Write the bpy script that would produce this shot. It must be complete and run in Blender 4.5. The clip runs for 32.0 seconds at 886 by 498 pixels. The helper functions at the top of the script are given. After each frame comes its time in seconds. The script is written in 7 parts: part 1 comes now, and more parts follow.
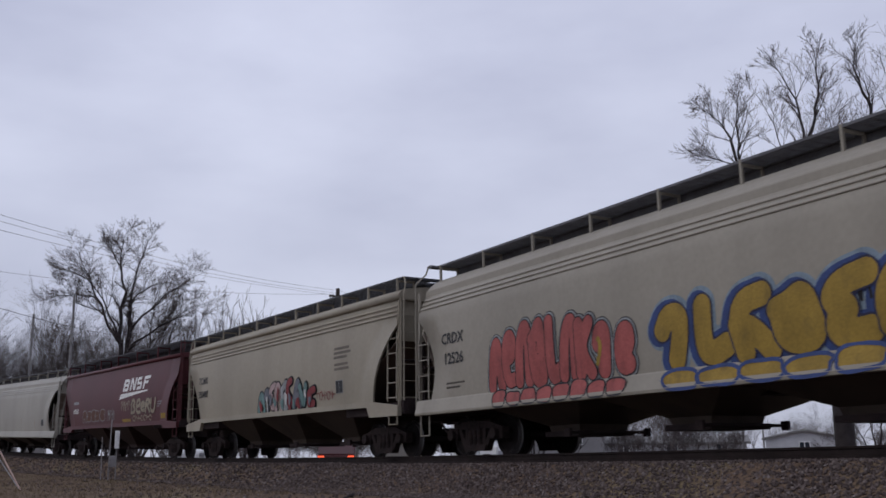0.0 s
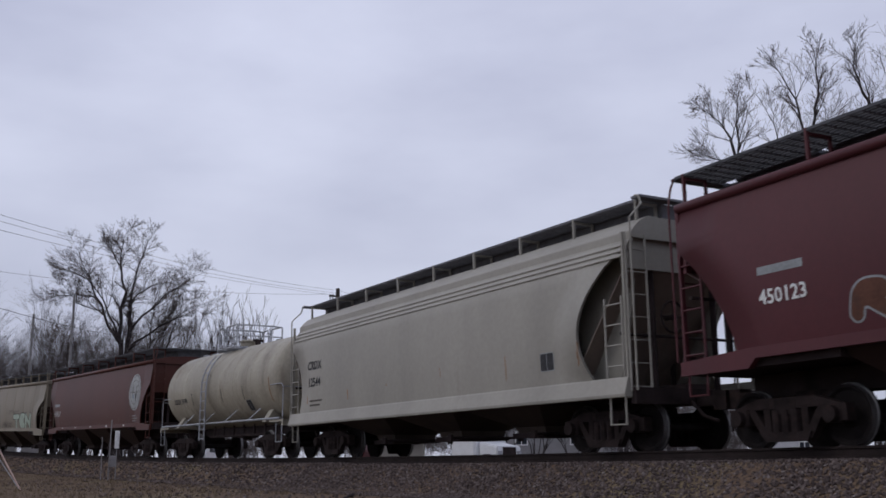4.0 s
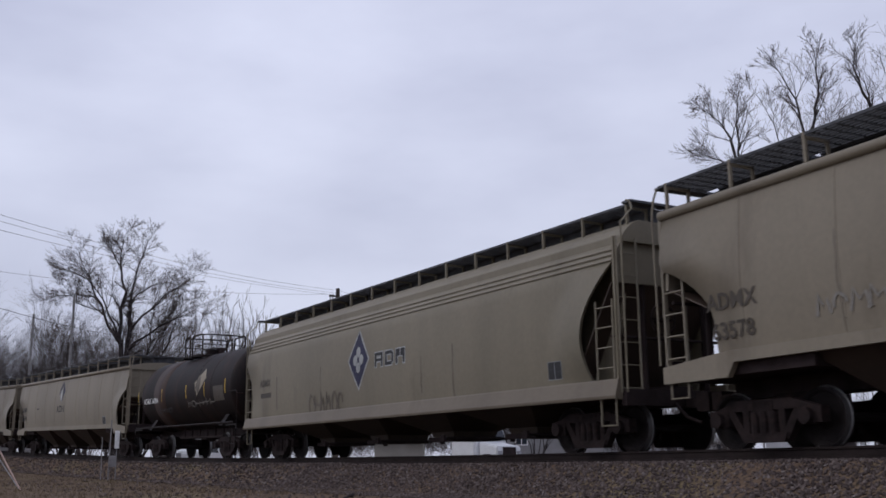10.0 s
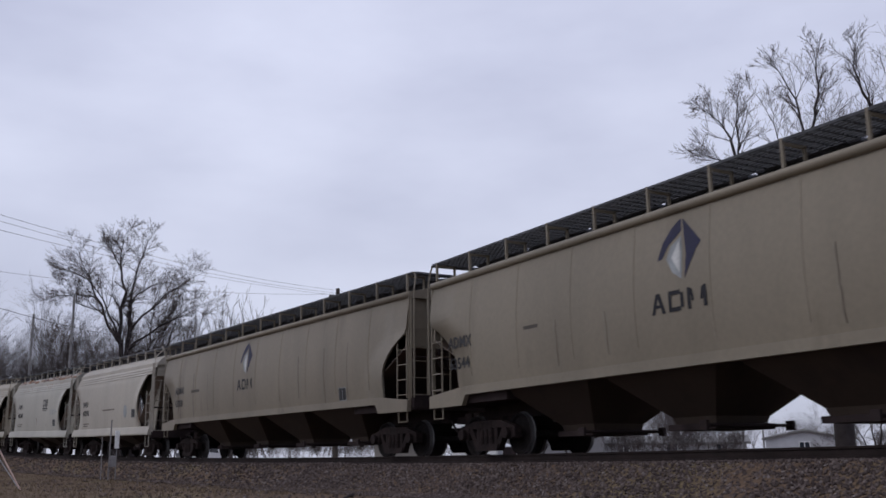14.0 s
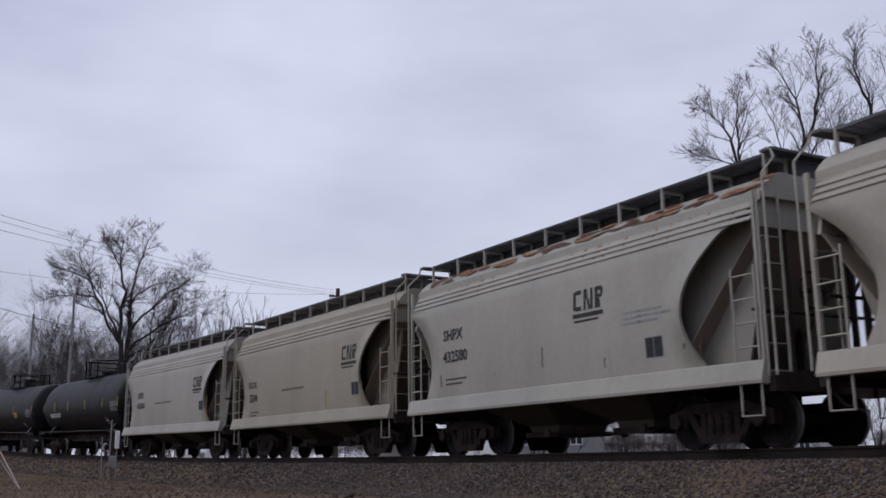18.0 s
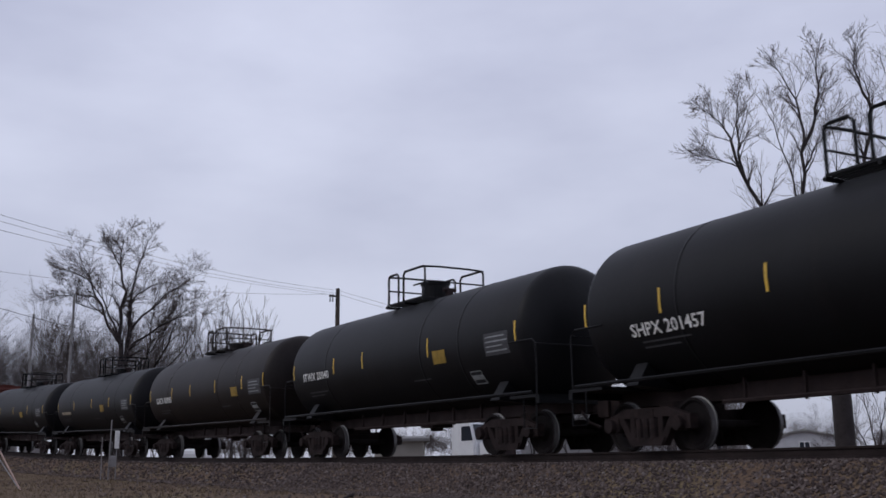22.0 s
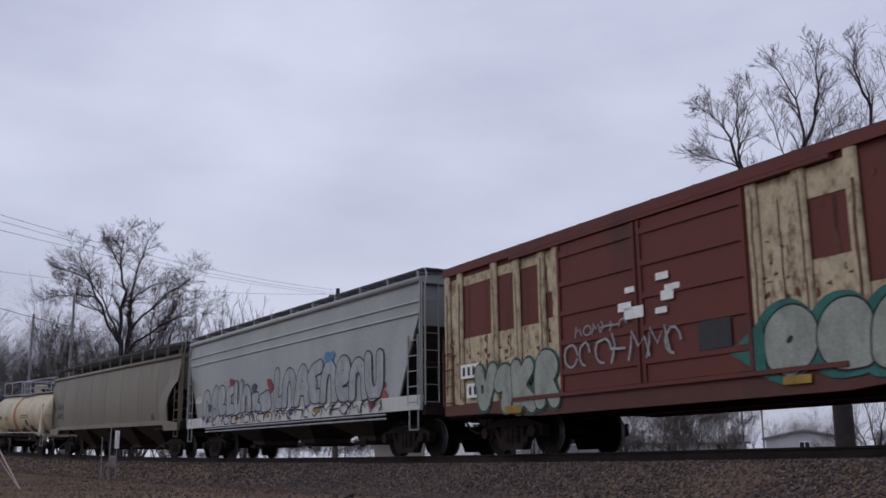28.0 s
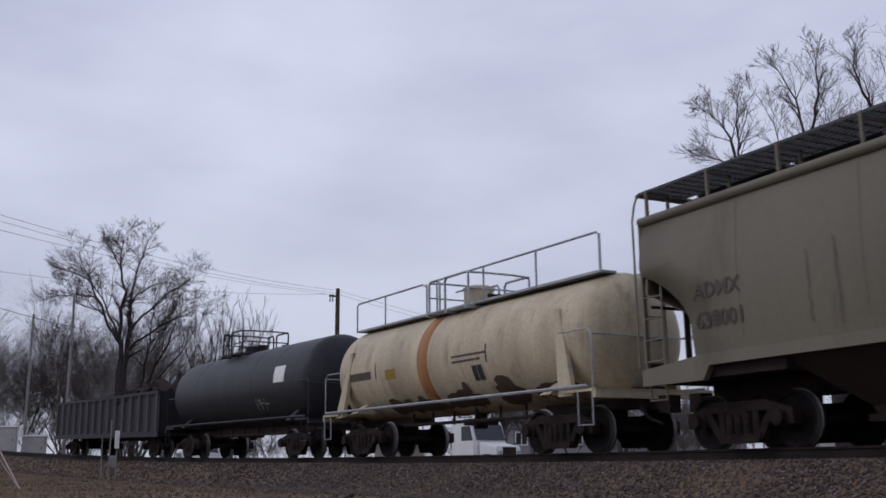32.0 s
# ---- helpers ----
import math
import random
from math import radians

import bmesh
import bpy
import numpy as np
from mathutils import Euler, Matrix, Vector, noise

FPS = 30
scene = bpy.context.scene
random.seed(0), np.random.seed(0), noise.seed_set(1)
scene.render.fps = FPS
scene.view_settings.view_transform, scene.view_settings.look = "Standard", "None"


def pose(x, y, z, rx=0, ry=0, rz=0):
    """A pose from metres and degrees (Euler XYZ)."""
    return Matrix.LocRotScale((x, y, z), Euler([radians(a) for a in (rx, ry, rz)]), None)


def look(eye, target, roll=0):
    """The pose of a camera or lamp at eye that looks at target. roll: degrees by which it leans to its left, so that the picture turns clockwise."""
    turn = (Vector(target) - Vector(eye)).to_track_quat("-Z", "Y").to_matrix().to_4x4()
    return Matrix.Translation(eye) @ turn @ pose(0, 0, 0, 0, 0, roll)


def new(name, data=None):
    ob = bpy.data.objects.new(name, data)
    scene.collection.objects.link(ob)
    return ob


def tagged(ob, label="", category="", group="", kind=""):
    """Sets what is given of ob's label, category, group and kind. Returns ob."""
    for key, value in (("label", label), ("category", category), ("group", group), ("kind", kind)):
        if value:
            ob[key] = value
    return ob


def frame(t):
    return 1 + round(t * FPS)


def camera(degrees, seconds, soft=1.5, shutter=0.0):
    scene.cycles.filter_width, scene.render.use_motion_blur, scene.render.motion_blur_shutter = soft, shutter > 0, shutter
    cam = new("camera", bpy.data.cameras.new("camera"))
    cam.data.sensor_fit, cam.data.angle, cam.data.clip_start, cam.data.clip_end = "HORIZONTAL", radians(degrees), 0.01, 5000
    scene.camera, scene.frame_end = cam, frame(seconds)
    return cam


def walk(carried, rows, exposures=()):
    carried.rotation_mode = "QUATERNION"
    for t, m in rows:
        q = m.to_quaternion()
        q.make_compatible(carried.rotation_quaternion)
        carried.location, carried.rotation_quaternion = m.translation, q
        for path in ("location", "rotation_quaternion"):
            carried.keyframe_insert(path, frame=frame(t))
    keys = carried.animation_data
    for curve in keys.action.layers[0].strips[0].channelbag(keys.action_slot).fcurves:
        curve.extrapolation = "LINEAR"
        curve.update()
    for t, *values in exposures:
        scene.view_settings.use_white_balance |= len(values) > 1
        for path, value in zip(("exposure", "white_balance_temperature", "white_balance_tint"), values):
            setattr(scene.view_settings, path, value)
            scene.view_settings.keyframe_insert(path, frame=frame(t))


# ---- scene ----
cam = camera(46.94, 32.0, soft=1.6, shutter=0.12)
EYE = Vector((0.0, 0.0, 0.65))
PITCH, YAW = 0.2167, -1.08787
AIM = EYE + Vector((math.sin(YAW) * math.cos(PITCH), math.cos(YAW) * math.cos(PITCH), math.sin(PITCH)))
CAM_POSE = look(EYE, AIM, -0.361)
# the clip's own exposure opens a little while the dirty grey wagons pass
walk(cam, [(0.0, CAM_POSE), (32.0, CAM_POSE)], [(0.0, 0.0), (6.0, 0.0), (8.0, 0.11), (14.0, 0.11), (18.0, 0.03), (20.0, 0.0), (32.0, 0.0)])


# ---- the line of the track: x along it, the camera's side is -y ----
def track_y(x):
    c = max(-85.0, min(8.0, x))
    y = 12.6564 - 1.21835e-3 * c * c + 0.11688e-5 * c ** 3
    return y + (x - c) * (-2.4367e-3 * c + 0.35064e-5 * c * c)


def track_z(x):
    c = max(-85.0, min(8.0, x))
    return 0.9756 + 2.36e-5 * c + 1.6362e-4 * c * c - 0.10013e-5 * c ** 3


def slope(fn, x):
    return (fn(x + 0.5) - fn(x - 0.5))


# the train's slack: metres ahead of its mean running, every four seconds
SURGE = (-0.068, 0.167, 0.184, -0.058, -0.329, -0.271, 0.114, 0.257, -0.229)


def run(t):
    """How far the train has gone at t seconds."""
    u = t - 16.0
    j = max(0, min(7, int(t / 4)))
    w = t / 4 - j
    a, b, c, d = (SURGE[max(0, min(8, j + k))] for k in (-1, 0, 1, 2))
    surge = 0.5 * (2 * b + (c - a) * w + (2 * a - 5 * b + 4 * c - d) * w * w + (3 * b - a - 3 * c + d) * w ** 3)
    return 10.93396 * u + 0.0095574 * u * u - 9.42e-5 * u ** 3 + surge


def car_pose(x):
    h, g = math.atan(slope(track_y, x)), math.atan(slope(track_z, x))
    return pose(x, track_y(x), track_z(x), 0.68, -math.degrees(g), math.degrees(h))


# ---- light ----
world = bpy.data.worlds.new("overcast_sky")
scene.world = world
world.use_nodes = True
SUN_EL, SUN_ROT = radians(38), radians(200)


def sky_nodes():
    nt = world.node_tree
    nt.nodes.clear()
    n, l = nt.nodes.new, nt.links.new
    out, bg = n("ShaderNodeOutputWorld"), n("ShaderNodeBackground")
    sky = n("ShaderNodeTexSky")
    sky.sky_type, sky.sun_disc = "NISHITA", False
    sky.sun_elevation, sky.sun_rotation = SUN_EL, SUN_ROT
    gain = n("ShaderNodeVectorMath")
    gain.operation = "SCALE"
    gain.inputs[3].default_value = 0.10
    l(sky.outputs[0], gain.inputs[0])
    tc, mp = n("ShaderNodeTexCoord"), n("ShaderNodeMapping")
    mp.inputs["Scale"].default_value = (1.0, 1.0, 2.6)
    mp.inputs["Location"].default_value = (0.3, 1.7, 0.2)
    l(tc.outputs["Generated"], mp.inputs[0])
    n1, n2 = n("ShaderNodeTexNoise"), n("ShaderNodeTexNoise")
    n1.inputs["Scale"].default_value, n1.inputs["Detail"].default_value, n1.inputs["Roughness"].default_value = 2.6, 5.0, 0.5
    n2.inputs["Scale"].default_value, n2.inputs["Detail"].default_value = 1.1, 2.0
    l(mp.outputs[0], n1.inputs[0])
    l(mp.outputs[0], n2.inputs[0])
    add = n("ShaderNodeMath")
    add.operation = "ADD"
    l(n1.outputs[0], add.inputs[0])
    l(n2.outputs[0], add.inputs[1])
    ramp = n("ShaderNodeValToRGB")
    e = ramp.color_ramp.elements
    e[0].position, e[0].color = 0.38, (0.40, 0.418, 0.55, 1)
    e[1].position, e[1].color = 0.63, (0.62, 0.645, 0.79, 1)
    half = n("ShaderNodeMath")
    half.operation = "MULTIPLY"
    half.inputs[1].default_value = 0.5
    l(add.outputs[0], half.inputs[0])
    l(half.outputs[0], ramp.inputs[0])
    mix = n("ShaderNodeMixRGB")
    mix.inputs[0].default_value = 0.9
    l(gain.outputs[0], mix.inputs[1])
    l(ramp.outputs[0], mix.inputs[2])
    # the cloud thins out of the light towards the horizon
    part_z, lift, dim = n("ShaderNodeSeparateXYZ"), n("ShaderNodeMapRange"), n("ShaderNodeVectorMath")
    l(tc.outputs["Generated"], part_z.inputs[0])
    lift.inputs[1].default_value, lift.inputs[2].default_value, lift.inputs[3].default_value, lift.inputs[4].default_value = 0.04, 0.40, 0.80, 1.02
    l(part_z.outputs[2], lift.inputs[0])
    dim.operation = "SCALE"
    l(mix.outputs[0], dim.inputs[0])
    l(lift.outputs[0], dim.inputs[3])
    l(dim.outputs[0], bg.inputs[0])
    bg.inputs[1].default_value = 1.18
    l(bg.outputs[0], out.inputs[0])


sky_nodes()
sun = new("sun", bpy.data.lights.new("sun", "SUN"))
sun.data.energy, sun.data.angle, sun.data.color = 0.5, radians(25), (1.0, 0.97, 0.93)
sun.matrix_world = look((0, 0, 60), (0 - math.sin(SUN_ROT) * 40, 0 - math.cos(SUN_ROT) * 40, 60 - math.tan(SUN_EL) * 40))


# ---- materials ----
def material(name, color, rough=0.6, metal=0.0, vary=0.18, scale=3.0, bump=0.0, bump_scale=40.0, stain=None, stain_amount=0.0,
             stretch=(1, 1, 1), fine=0.1, fine_scale=25.0, by_object=0.0, spec=0.3):
    """Paint, rust, stone or wood: a base colour broken at two scales, with stains of another colour where given."""
    m = bpy.data.materials.new(name)
    m.use_nodes = True
    nt = m.node_tree
    b = nt.nodes["Principled BSDF"]
    n, l = nt.nodes.new, nt.links.new
    b.inputs["Roughness"].default_value, b.inputs["Metallic"].default_value = rough, metal
    b.inputs["Specular IOR Level"].default_value = spec
    tc, mp = n("ShaderNodeTexCoord"), n("ShaderNodeMapping")
    mp.inputs["Scale"].default_value = stretch
    l(tc.outputs["Object"], mp.inputs[0])
    big, small = n("ShaderNodeTexNoise"), n("ShaderNodeTexNoise")
    big.inputs["Scale"].default_value, big.inputs["Detail"].default_value = scale, 6.0
    small.inputs["Scale"].default_value, small.inputs["Detail"].default_value = fine_scale, 4.0
    l(mp.outputs[0], big.inputs[0])
    l(tc.outputs["Object"], small.inputs[0])
    def spread(src, amount):
        r = n("ShaderNodeMapRange")
        r.inputs[1].default_value, r.inputs[2].default_value = 0.3, 0.7
        r.inputs[3].default_value, r.inputs[4].default_value = 1 - amount, 1 + amount
        l(src, r.inputs[0])
        return r.outputs[0]
    mul = n("ShaderNodeMath")
    mul.operation = "MULTIPLY"
    l(spread(big.outputs[0], vary), mul.inputs[0])
    l(spread(small.outputs[0], fine), mul.inputs[1])
    value = mul.outputs[0]
    if by_object:
        info, m2 = n("ShaderNodeObjectInfo"), n("ShaderNodeMath")
        m2.operation = "MULTIPLY"
        r = n("ShaderNodeMapRange")
        r.inputs[3].default_value, r.inputs[4].default_value = 1 - by_object, 1 + by_object
        l(info.outputs["Random"], r.inputs[0])
        l(r.outputs[0], m2.inputs[0])
        l(value, m2.inputs[1])
        value = m2.outputs[0]
    col = n("ShaderNodeVectorMath")
    col.operation = "SCALE"
    col.inputs[0].default_value = color
    l(value, col.inputs[3])
    last = col.outputs[0]
    if stain:
        sn, sm = n("ShaderNodeTexNoise"), n("ShaderNodeMapping")
        sm.inputs["Scale"].default_value = tuple(a * 0.9 for a in stretch)
        sm.inputs["Location"].default_value = (7.3, 2.1, 4.4)
        l(tc.outputs["Object"], sm.inputs[0])
        l(sm.outputs[0], sn.inputs[0])
        sn.inputs["Scale"].default_value, sn.inputs["Detail"].default_value, sn.inputs["Roughness"].default_value = scale * 1.6, 8.0, 0.65
        r = n("ShaderNodeMapRange")
        r.inputs[1].default_value, r.inputs[2].default_value = 0.62 - 0.3 * stain_amount, 0.80 - 0.3 * stain_amount
        r.inputs[4].default_value = min(1.0, 0.35 + stain_amount)
        l(sn.outputs[0], r.inputs[0])
        mx = n("ShaderNodeMixRGB")
        l(r.outputs[0], mx.inputs[0])
        l(last, mx.inputs[1])
        mx.inputs[2].default_value = (*stain, 1)
        last = mx.outputs[0]
    l(last, b.inputs["Base Color"])
    if bump:
        bn, bp = n("ShaderNodeTexNoise"), n("ShaderNodeBump")
        bn.inputs["Scale"].default_value, bn.inputs["Detail"].default_value = bump_scale, 5.0
        l(tc.outputs["Object"], bn.inputs[0])
        l(bn.outputs[0], bp.inputs["Height"])
        bp.inputs["Strength"].default_value, bp.inputs["Distance"].default_value = bump, 0.02
        l(bp.outputs[0], b.inputs["Normal"])
    return m


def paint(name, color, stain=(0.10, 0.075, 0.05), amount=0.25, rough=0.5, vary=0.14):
    """Wagon paint: the given colour scaled down and warmed evenly, with dirt that has run down the sheets."""
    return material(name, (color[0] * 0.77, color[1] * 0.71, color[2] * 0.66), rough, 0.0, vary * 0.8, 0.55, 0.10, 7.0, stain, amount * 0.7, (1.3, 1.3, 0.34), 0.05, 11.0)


BLACK_STEEL = material("black_steel", (0.034, 0.025, 0.025), 0.8, 0.0, 0.35, 2.0, 0.2, 30, (0.045, 0.030, 0.026), 0.3, spec=0.1)
TRUCK_STEEL = material("truck_steel", (0.024, 0.0172, 0.0168), 0.85, 0.0, 0.4, 4.0, 0.3, 30, (0.045, 0.029, 0.025), 0.3, spec=0.12)
WHEEL_STEEL = material("wheel_steel", (0.015, 0.012, 0.012), 0.8, 0.0, 0.3, 6.0, 0.2, 30, spec=0.12)
TREAD_STEEL = material("tread_steel", (0.16, 0.155, 0.155), 0.45, 0.4, 0.1, 8.0, spec=0.5)
GALV = material("galvanised_steel", (0.34, 0.35, 0.37), 0.55, 0.5, 0.2, 4.0)
DARK_MESH = material("walkway_steel", (0.075, 0.077, 0.085), 0.7, 0.2, 0.3, 5.0, 0.3, 60)
RAIL_STEEL = material("rail_steel", (0.022, 0.0155, 0.0145), 0.8, 0.0, 0.3, 3.0, 0.3, 50, spec=0.15)
TIE_WOOD = material("tie_wood", (0.045, 0.034, 0.030), 0.9, 0, 0.35, 5.0, 0.4, 30, by_object=0.3)
WHITE_MARK = material("white_lettering", (0.72, 0.72, 0.70), 0.6, 0, 0.12, 6.0)
BLACK_MARK = material("black_lettering", (0.03, 0.03, 0.032), 0.6, 0, 0.15, 6.0)
YELLOW_MARK = material("yellow_reflector", (0.62, 0.40, 0.06), 0.5, 0, 0.2, 6.0)
BARK = material("bark", (0.034, 0.028, 0.028), 0.9, 0, 0.3, 4.0, 0.5, 20)
TWIG = material("twig_bark", (0.115, 0.099, 0.097), 0.9, 0, 0.25, 2.0, spec=0.1)


# ---- mesh helpers ----
def part(name, bm, mat, parent=None, label="", smooth=False):
    me = bpy.data.meshes.new(name)
    if smooth:
        for f in bm.faces:
            f.smooth = True
    bm.normal_update()
    bm.to_mesh(me)
    bm.free()
    me.materials.append(mat)
    ob = new(name, me)
    if parent is not None:
        ob.parent = parent
    if label:
        tagged(ob, label)
    return ob


def shared(name, me, parent, m=None, label=""):
    ob = new(name, me)
    ob.parent = parent
    if m is not None:
        ob.matrix_basis = m
    if label:
        tagged(ob, label)
    return ob


def box(bm, x0, x1, y0, y1, z0, z1, m=None):
    v = [bm.verts.new((x, y, z)) for x in (x0, x1) for y in (y0, y1) for z in (z0, z1)]
    if m is not None:
        for a in v:
            a.co = m @ a.co
    for f in ((0, 1, 3, 2), (4, 6, 7, 5), (0, 4, 5, 1), (2, 3, 7, 6), (0, 2, 6, 4), (1, 5, 7, 3)):
        bm.faces.new([v[i] for i in f])
    return v


def loft(bm, rings, closed=True, caps=True):
    """Skin between rings of points, each ring with the same count."""
    vs = [[bm.verts.new(p) for p in r] for r in rings]
    k = len(rings[0])
    for a, b in zip(vs, vs[1:]):
        for i in range(k if closed else k - 1):
            j = (i + 1) % k
            bm.faces.new((a[i], a[j], b[j], b[i]))
    if caps and closed:
        bm.faces.new(vs[0][::-1])
        bm.faces.new(vs[-1])
    return vs


def tube(bm, pts, r, n=6, r1=None):
    pts = [Vector(p) for p in pts]
    rings = []
    for i, p in enumerate(pts):
        d = (pts[min(i + 1, len(pts) - 1)] - pts[max(i - 1, 0)]).normalized()
        u = d.orthogonal().normalized() if i == 0 else (u - d * u.dot(d)).normalized()
        w = d.cross(u)
        rr = r if r1 is None else r + (r1 - r) * i / (len(pts) - 1)
        rings.append([p + (u * math.cos(a) + w * math.sin(a)) * rr for a in (2 * math.pi * k / n for k in range(n))])
    loft(bm, rings)


def lathe_y(bm, profile, n=24, x=0, z=0):
    """Turn (y, radius) pairs about an axle along y."""
    loft(bm, [[(x + r * math.cos(2 * math.pi * k / n), y, z + r * math.sin(2 * math.pi * k / n)) for k in range(n)] for y, r in profile])


def prism(bm, outline, y0, y1):
    """An outline in x and z, given thickness in y."""
    loft(bm, [[(x, y, z) for x, z in outline] for y in (y0, y1)])


def empty(name, m=None):
    e = new(name)
    e.empty_display_size = 0.3
    if m is not None:
        e.matrix_basis = m
    return e


# ---- wheels and trucks, shared by all wagons ----
WHEEL_R = 0.44


def wheelset_meshes():
    bm = bmesh.new()
    tube(bm, [(0, -1.02, 0), (0, 1.02, 0)], 0.075, 10)
    for s in (-1, 1):
        lathe_y(bm, [(s * 0.69, 0.10), (s * 0.69, 0.40), (s * 0.685, WHEEL_R - 0.02), (s * 0.685, WHEEL_R + 0.028), (s * 0.715, WHEEL_R + 0.022),
                     (s * 0.725, WHEEL_R), (s * 0.815, WHEEL_R - 0.006), (s * 0.82, WHEEL_R - 0.05), (s * 0.775, WHEEL_R - 0.09), (s * 0.765, 0.18),
                     (s * 0.82, 0.13), (s * 0.82, 0.09)], 32)
    bmesh.ops.recalc_face_normals(bm, faces=bm.faces)
    # the running surface is polished by the rail
    for f in bm.faces:
        c = f.calc_center_median()
        f.material_index = 1 if 0.72 < abs(c.y) < 0.822 and math.hypot(c.x, c.z) > WHEEL_R - 0.012 else 0
    me = bpy.data.meshes.new("wheelset")
    bm.to_mesh(me)
    bm.free()
    me.materials.append(WHEEL_STEEL)
    me.materials.append(TREAD_STEEL)
    return me


def side_frame_mesh():
    """The cast side frame of a freight truck, with its two windows and spring nest."""
    bm = bmesh.new()
    t0, t1 = -0.07, 0.07
    top = [(-1.10, 0.58), (-0.55, 0.74), (0.55, 0.74), (1.10, 0.58), (1.10, 0.46), (0.60, 0.58), (-0.60, 0.58), (-1.10, 0.46)]
    prism(bm, top, t0, t1)
    for s in (-1, 1):
        prism(bm, [(s * 1.12, 0.60), (s * 0.72, 0.60), (s * 0.72, 0.36), (s * 1.12, 0.36)], t0 - 0.02, t1 + 0.02)
        prism(bm, [(s * 0.74, 0.56), (s * 0.62, 0.60), (s * 0.34, 0.20), (s * 0.46, 0.14)], t0, t1)
        prism(bm, [(s * 0.30, 0.60), (s * 0.42, 0.60), (s * 0.42, 0.22), (s * 0.30, 0.22)], t0, t1)
        tube(bm, [(s * 0.89, -0.20, 0.46), (s * 0.89, 0.05, 0.46)], 0.12, 12)
        box(bm, s * 0.89 - 0.14, s * 0.89 + 0.14, -0.10, 0.10, 0.34, 0.60)
    prism(bm, [(-0.48, 0.24), (0.48, 0.24), (0.40, 0.10), (-0.40, 0.10)], t0 - 0.03, t1 + 0.03)
    for k in (-0.18, 0.0, 0.18):
        tube(bm, [(k, -0.05, 0.22), (k, -0.05, 0.56)], 0.075, 8)
    bmesh.ops.recalc_face_normals(bm, faces=bm.faces)
    me = bpy.data.meshes.new("side_frame")
    bm.to_mesh(me)
    bm.free()
    me.materials.append(TRUCK_STEEL)
    return me


WHEELSET = wheelset_meshes()
SIDE_FRAME = side_frame_mesh()


def bolster_mesh():
    bm = bmesh.new()
    box(bm, -0.20, 0.20, -1.08, 1.08, 0.50, 0.72)
    box(bm, -0.34, 0.34, -0.45, 0.45, 0.66, 0.86)
    for s in (-1, 1):
        box(bm, s * 0.42 - 0.05, s * 0.42 + 0.05, -0.80, 0.80, 0.36, 0.48)
    me = bpy.data.meshes.new("bolster")
    bm.to_mesh(me)
    bm.free()
    me.materials.append(TRUCK_STEEL)
    return me


BOLSTER = bolster_mesh()
SPINNING = []


def truck(parent, x):
    base = shared("truck", BOLSTER, parent, pose(x, 0, 0))
    for s in (-1, 1):
        shared("side_frame", SIDE_FRAME, base, pose(0, s * 1.0, 0))
    for s in (-1, 1):
        w = shared("wheelset", WHEELSET, base, pose(s * 0.89, 0, WHEEL_R))
        SPINNING.append(w)


def coupler(parent, x, s):
    bm = bmesh.new()
    box(bm, x - 0.75, x - 0.10, -0.09, 0.09, 0.78, 0.95)
    prism(bm, [(x - 0.28, 0.70), (x + 0.02, 0.70), (x + 0.02, 1.02), (x - 0.28, 1.02)], -0.17, 0.10)
    tube(bm, [(x - 0.6, -0.35, 0.85), (x - 0.3, -0.38, 0.6), (x - 0.02, -0.32, 0.5)], 0.03, 6)
    if s < 0:
        for v in bm.verts:
            v.co.x, v.co.y = -v.co.x, -v.co.y
    bmesh.ops.recalc_face_normals(bm, faces=bm.faces)
    part("coupler", bm, TRUCK_STEEL, parent)


def ladder(parent, mat, x, y, z0, z1, width=0.42, step=0.36, along="x", name="ladder"):
    bm = bmesh.new()
    a, b = ((x, y), (x + width, y)) if along == "x" else ((x, y), (x, y + width))
    for px, py in (a, b):
        tube(bm, [(px, py, z0), (px, py, z1)], 0.020, 6)
    z = z0 + 0.08
    while z < z1:
        tube(bm, [(*a, z), (*b, z)], 0.014, 5)
        z += step
    return part(name, bm, mat, parent)


def text_mesh(words, size):
    c = bpy.data.curves.new("lettering", "FONT")
    c.body, c.size, c.extrude, c.resolution_u = words, size, 0.0, 2
    c.offset = size * 0.018
    o = bpy.data.objects.new("lettering", c)
    scene.collection.objects.link(o)
    bpy.context.view_layer.update()
    me = bpy.data.meshes.new_from_object(o.evaluated_get(bpy.context.evaluated_depsgraph_get()))
    bpy.data.objects.remove(o)
    bpy.data.curves.remove(c)
    return me


def lettering(parent, words, x, z, size, side, mat=None, name="lettering", stretch=1.0):
    """Stencilled words on the camera's side of a wagon; side(z) is its half width."""
    me = text_mesh(words, size)
    for v in me.vertices:
        px, pz = x + v.co.x * stretch, z + v.co.y
        v.co = (px, -side(pz) - 0.015, pz)
    me.materials.clear()
    me.materials.append(mat or BLACK_MARK)
    ob = new(name, me)
    ob.parent = parent
    return ob


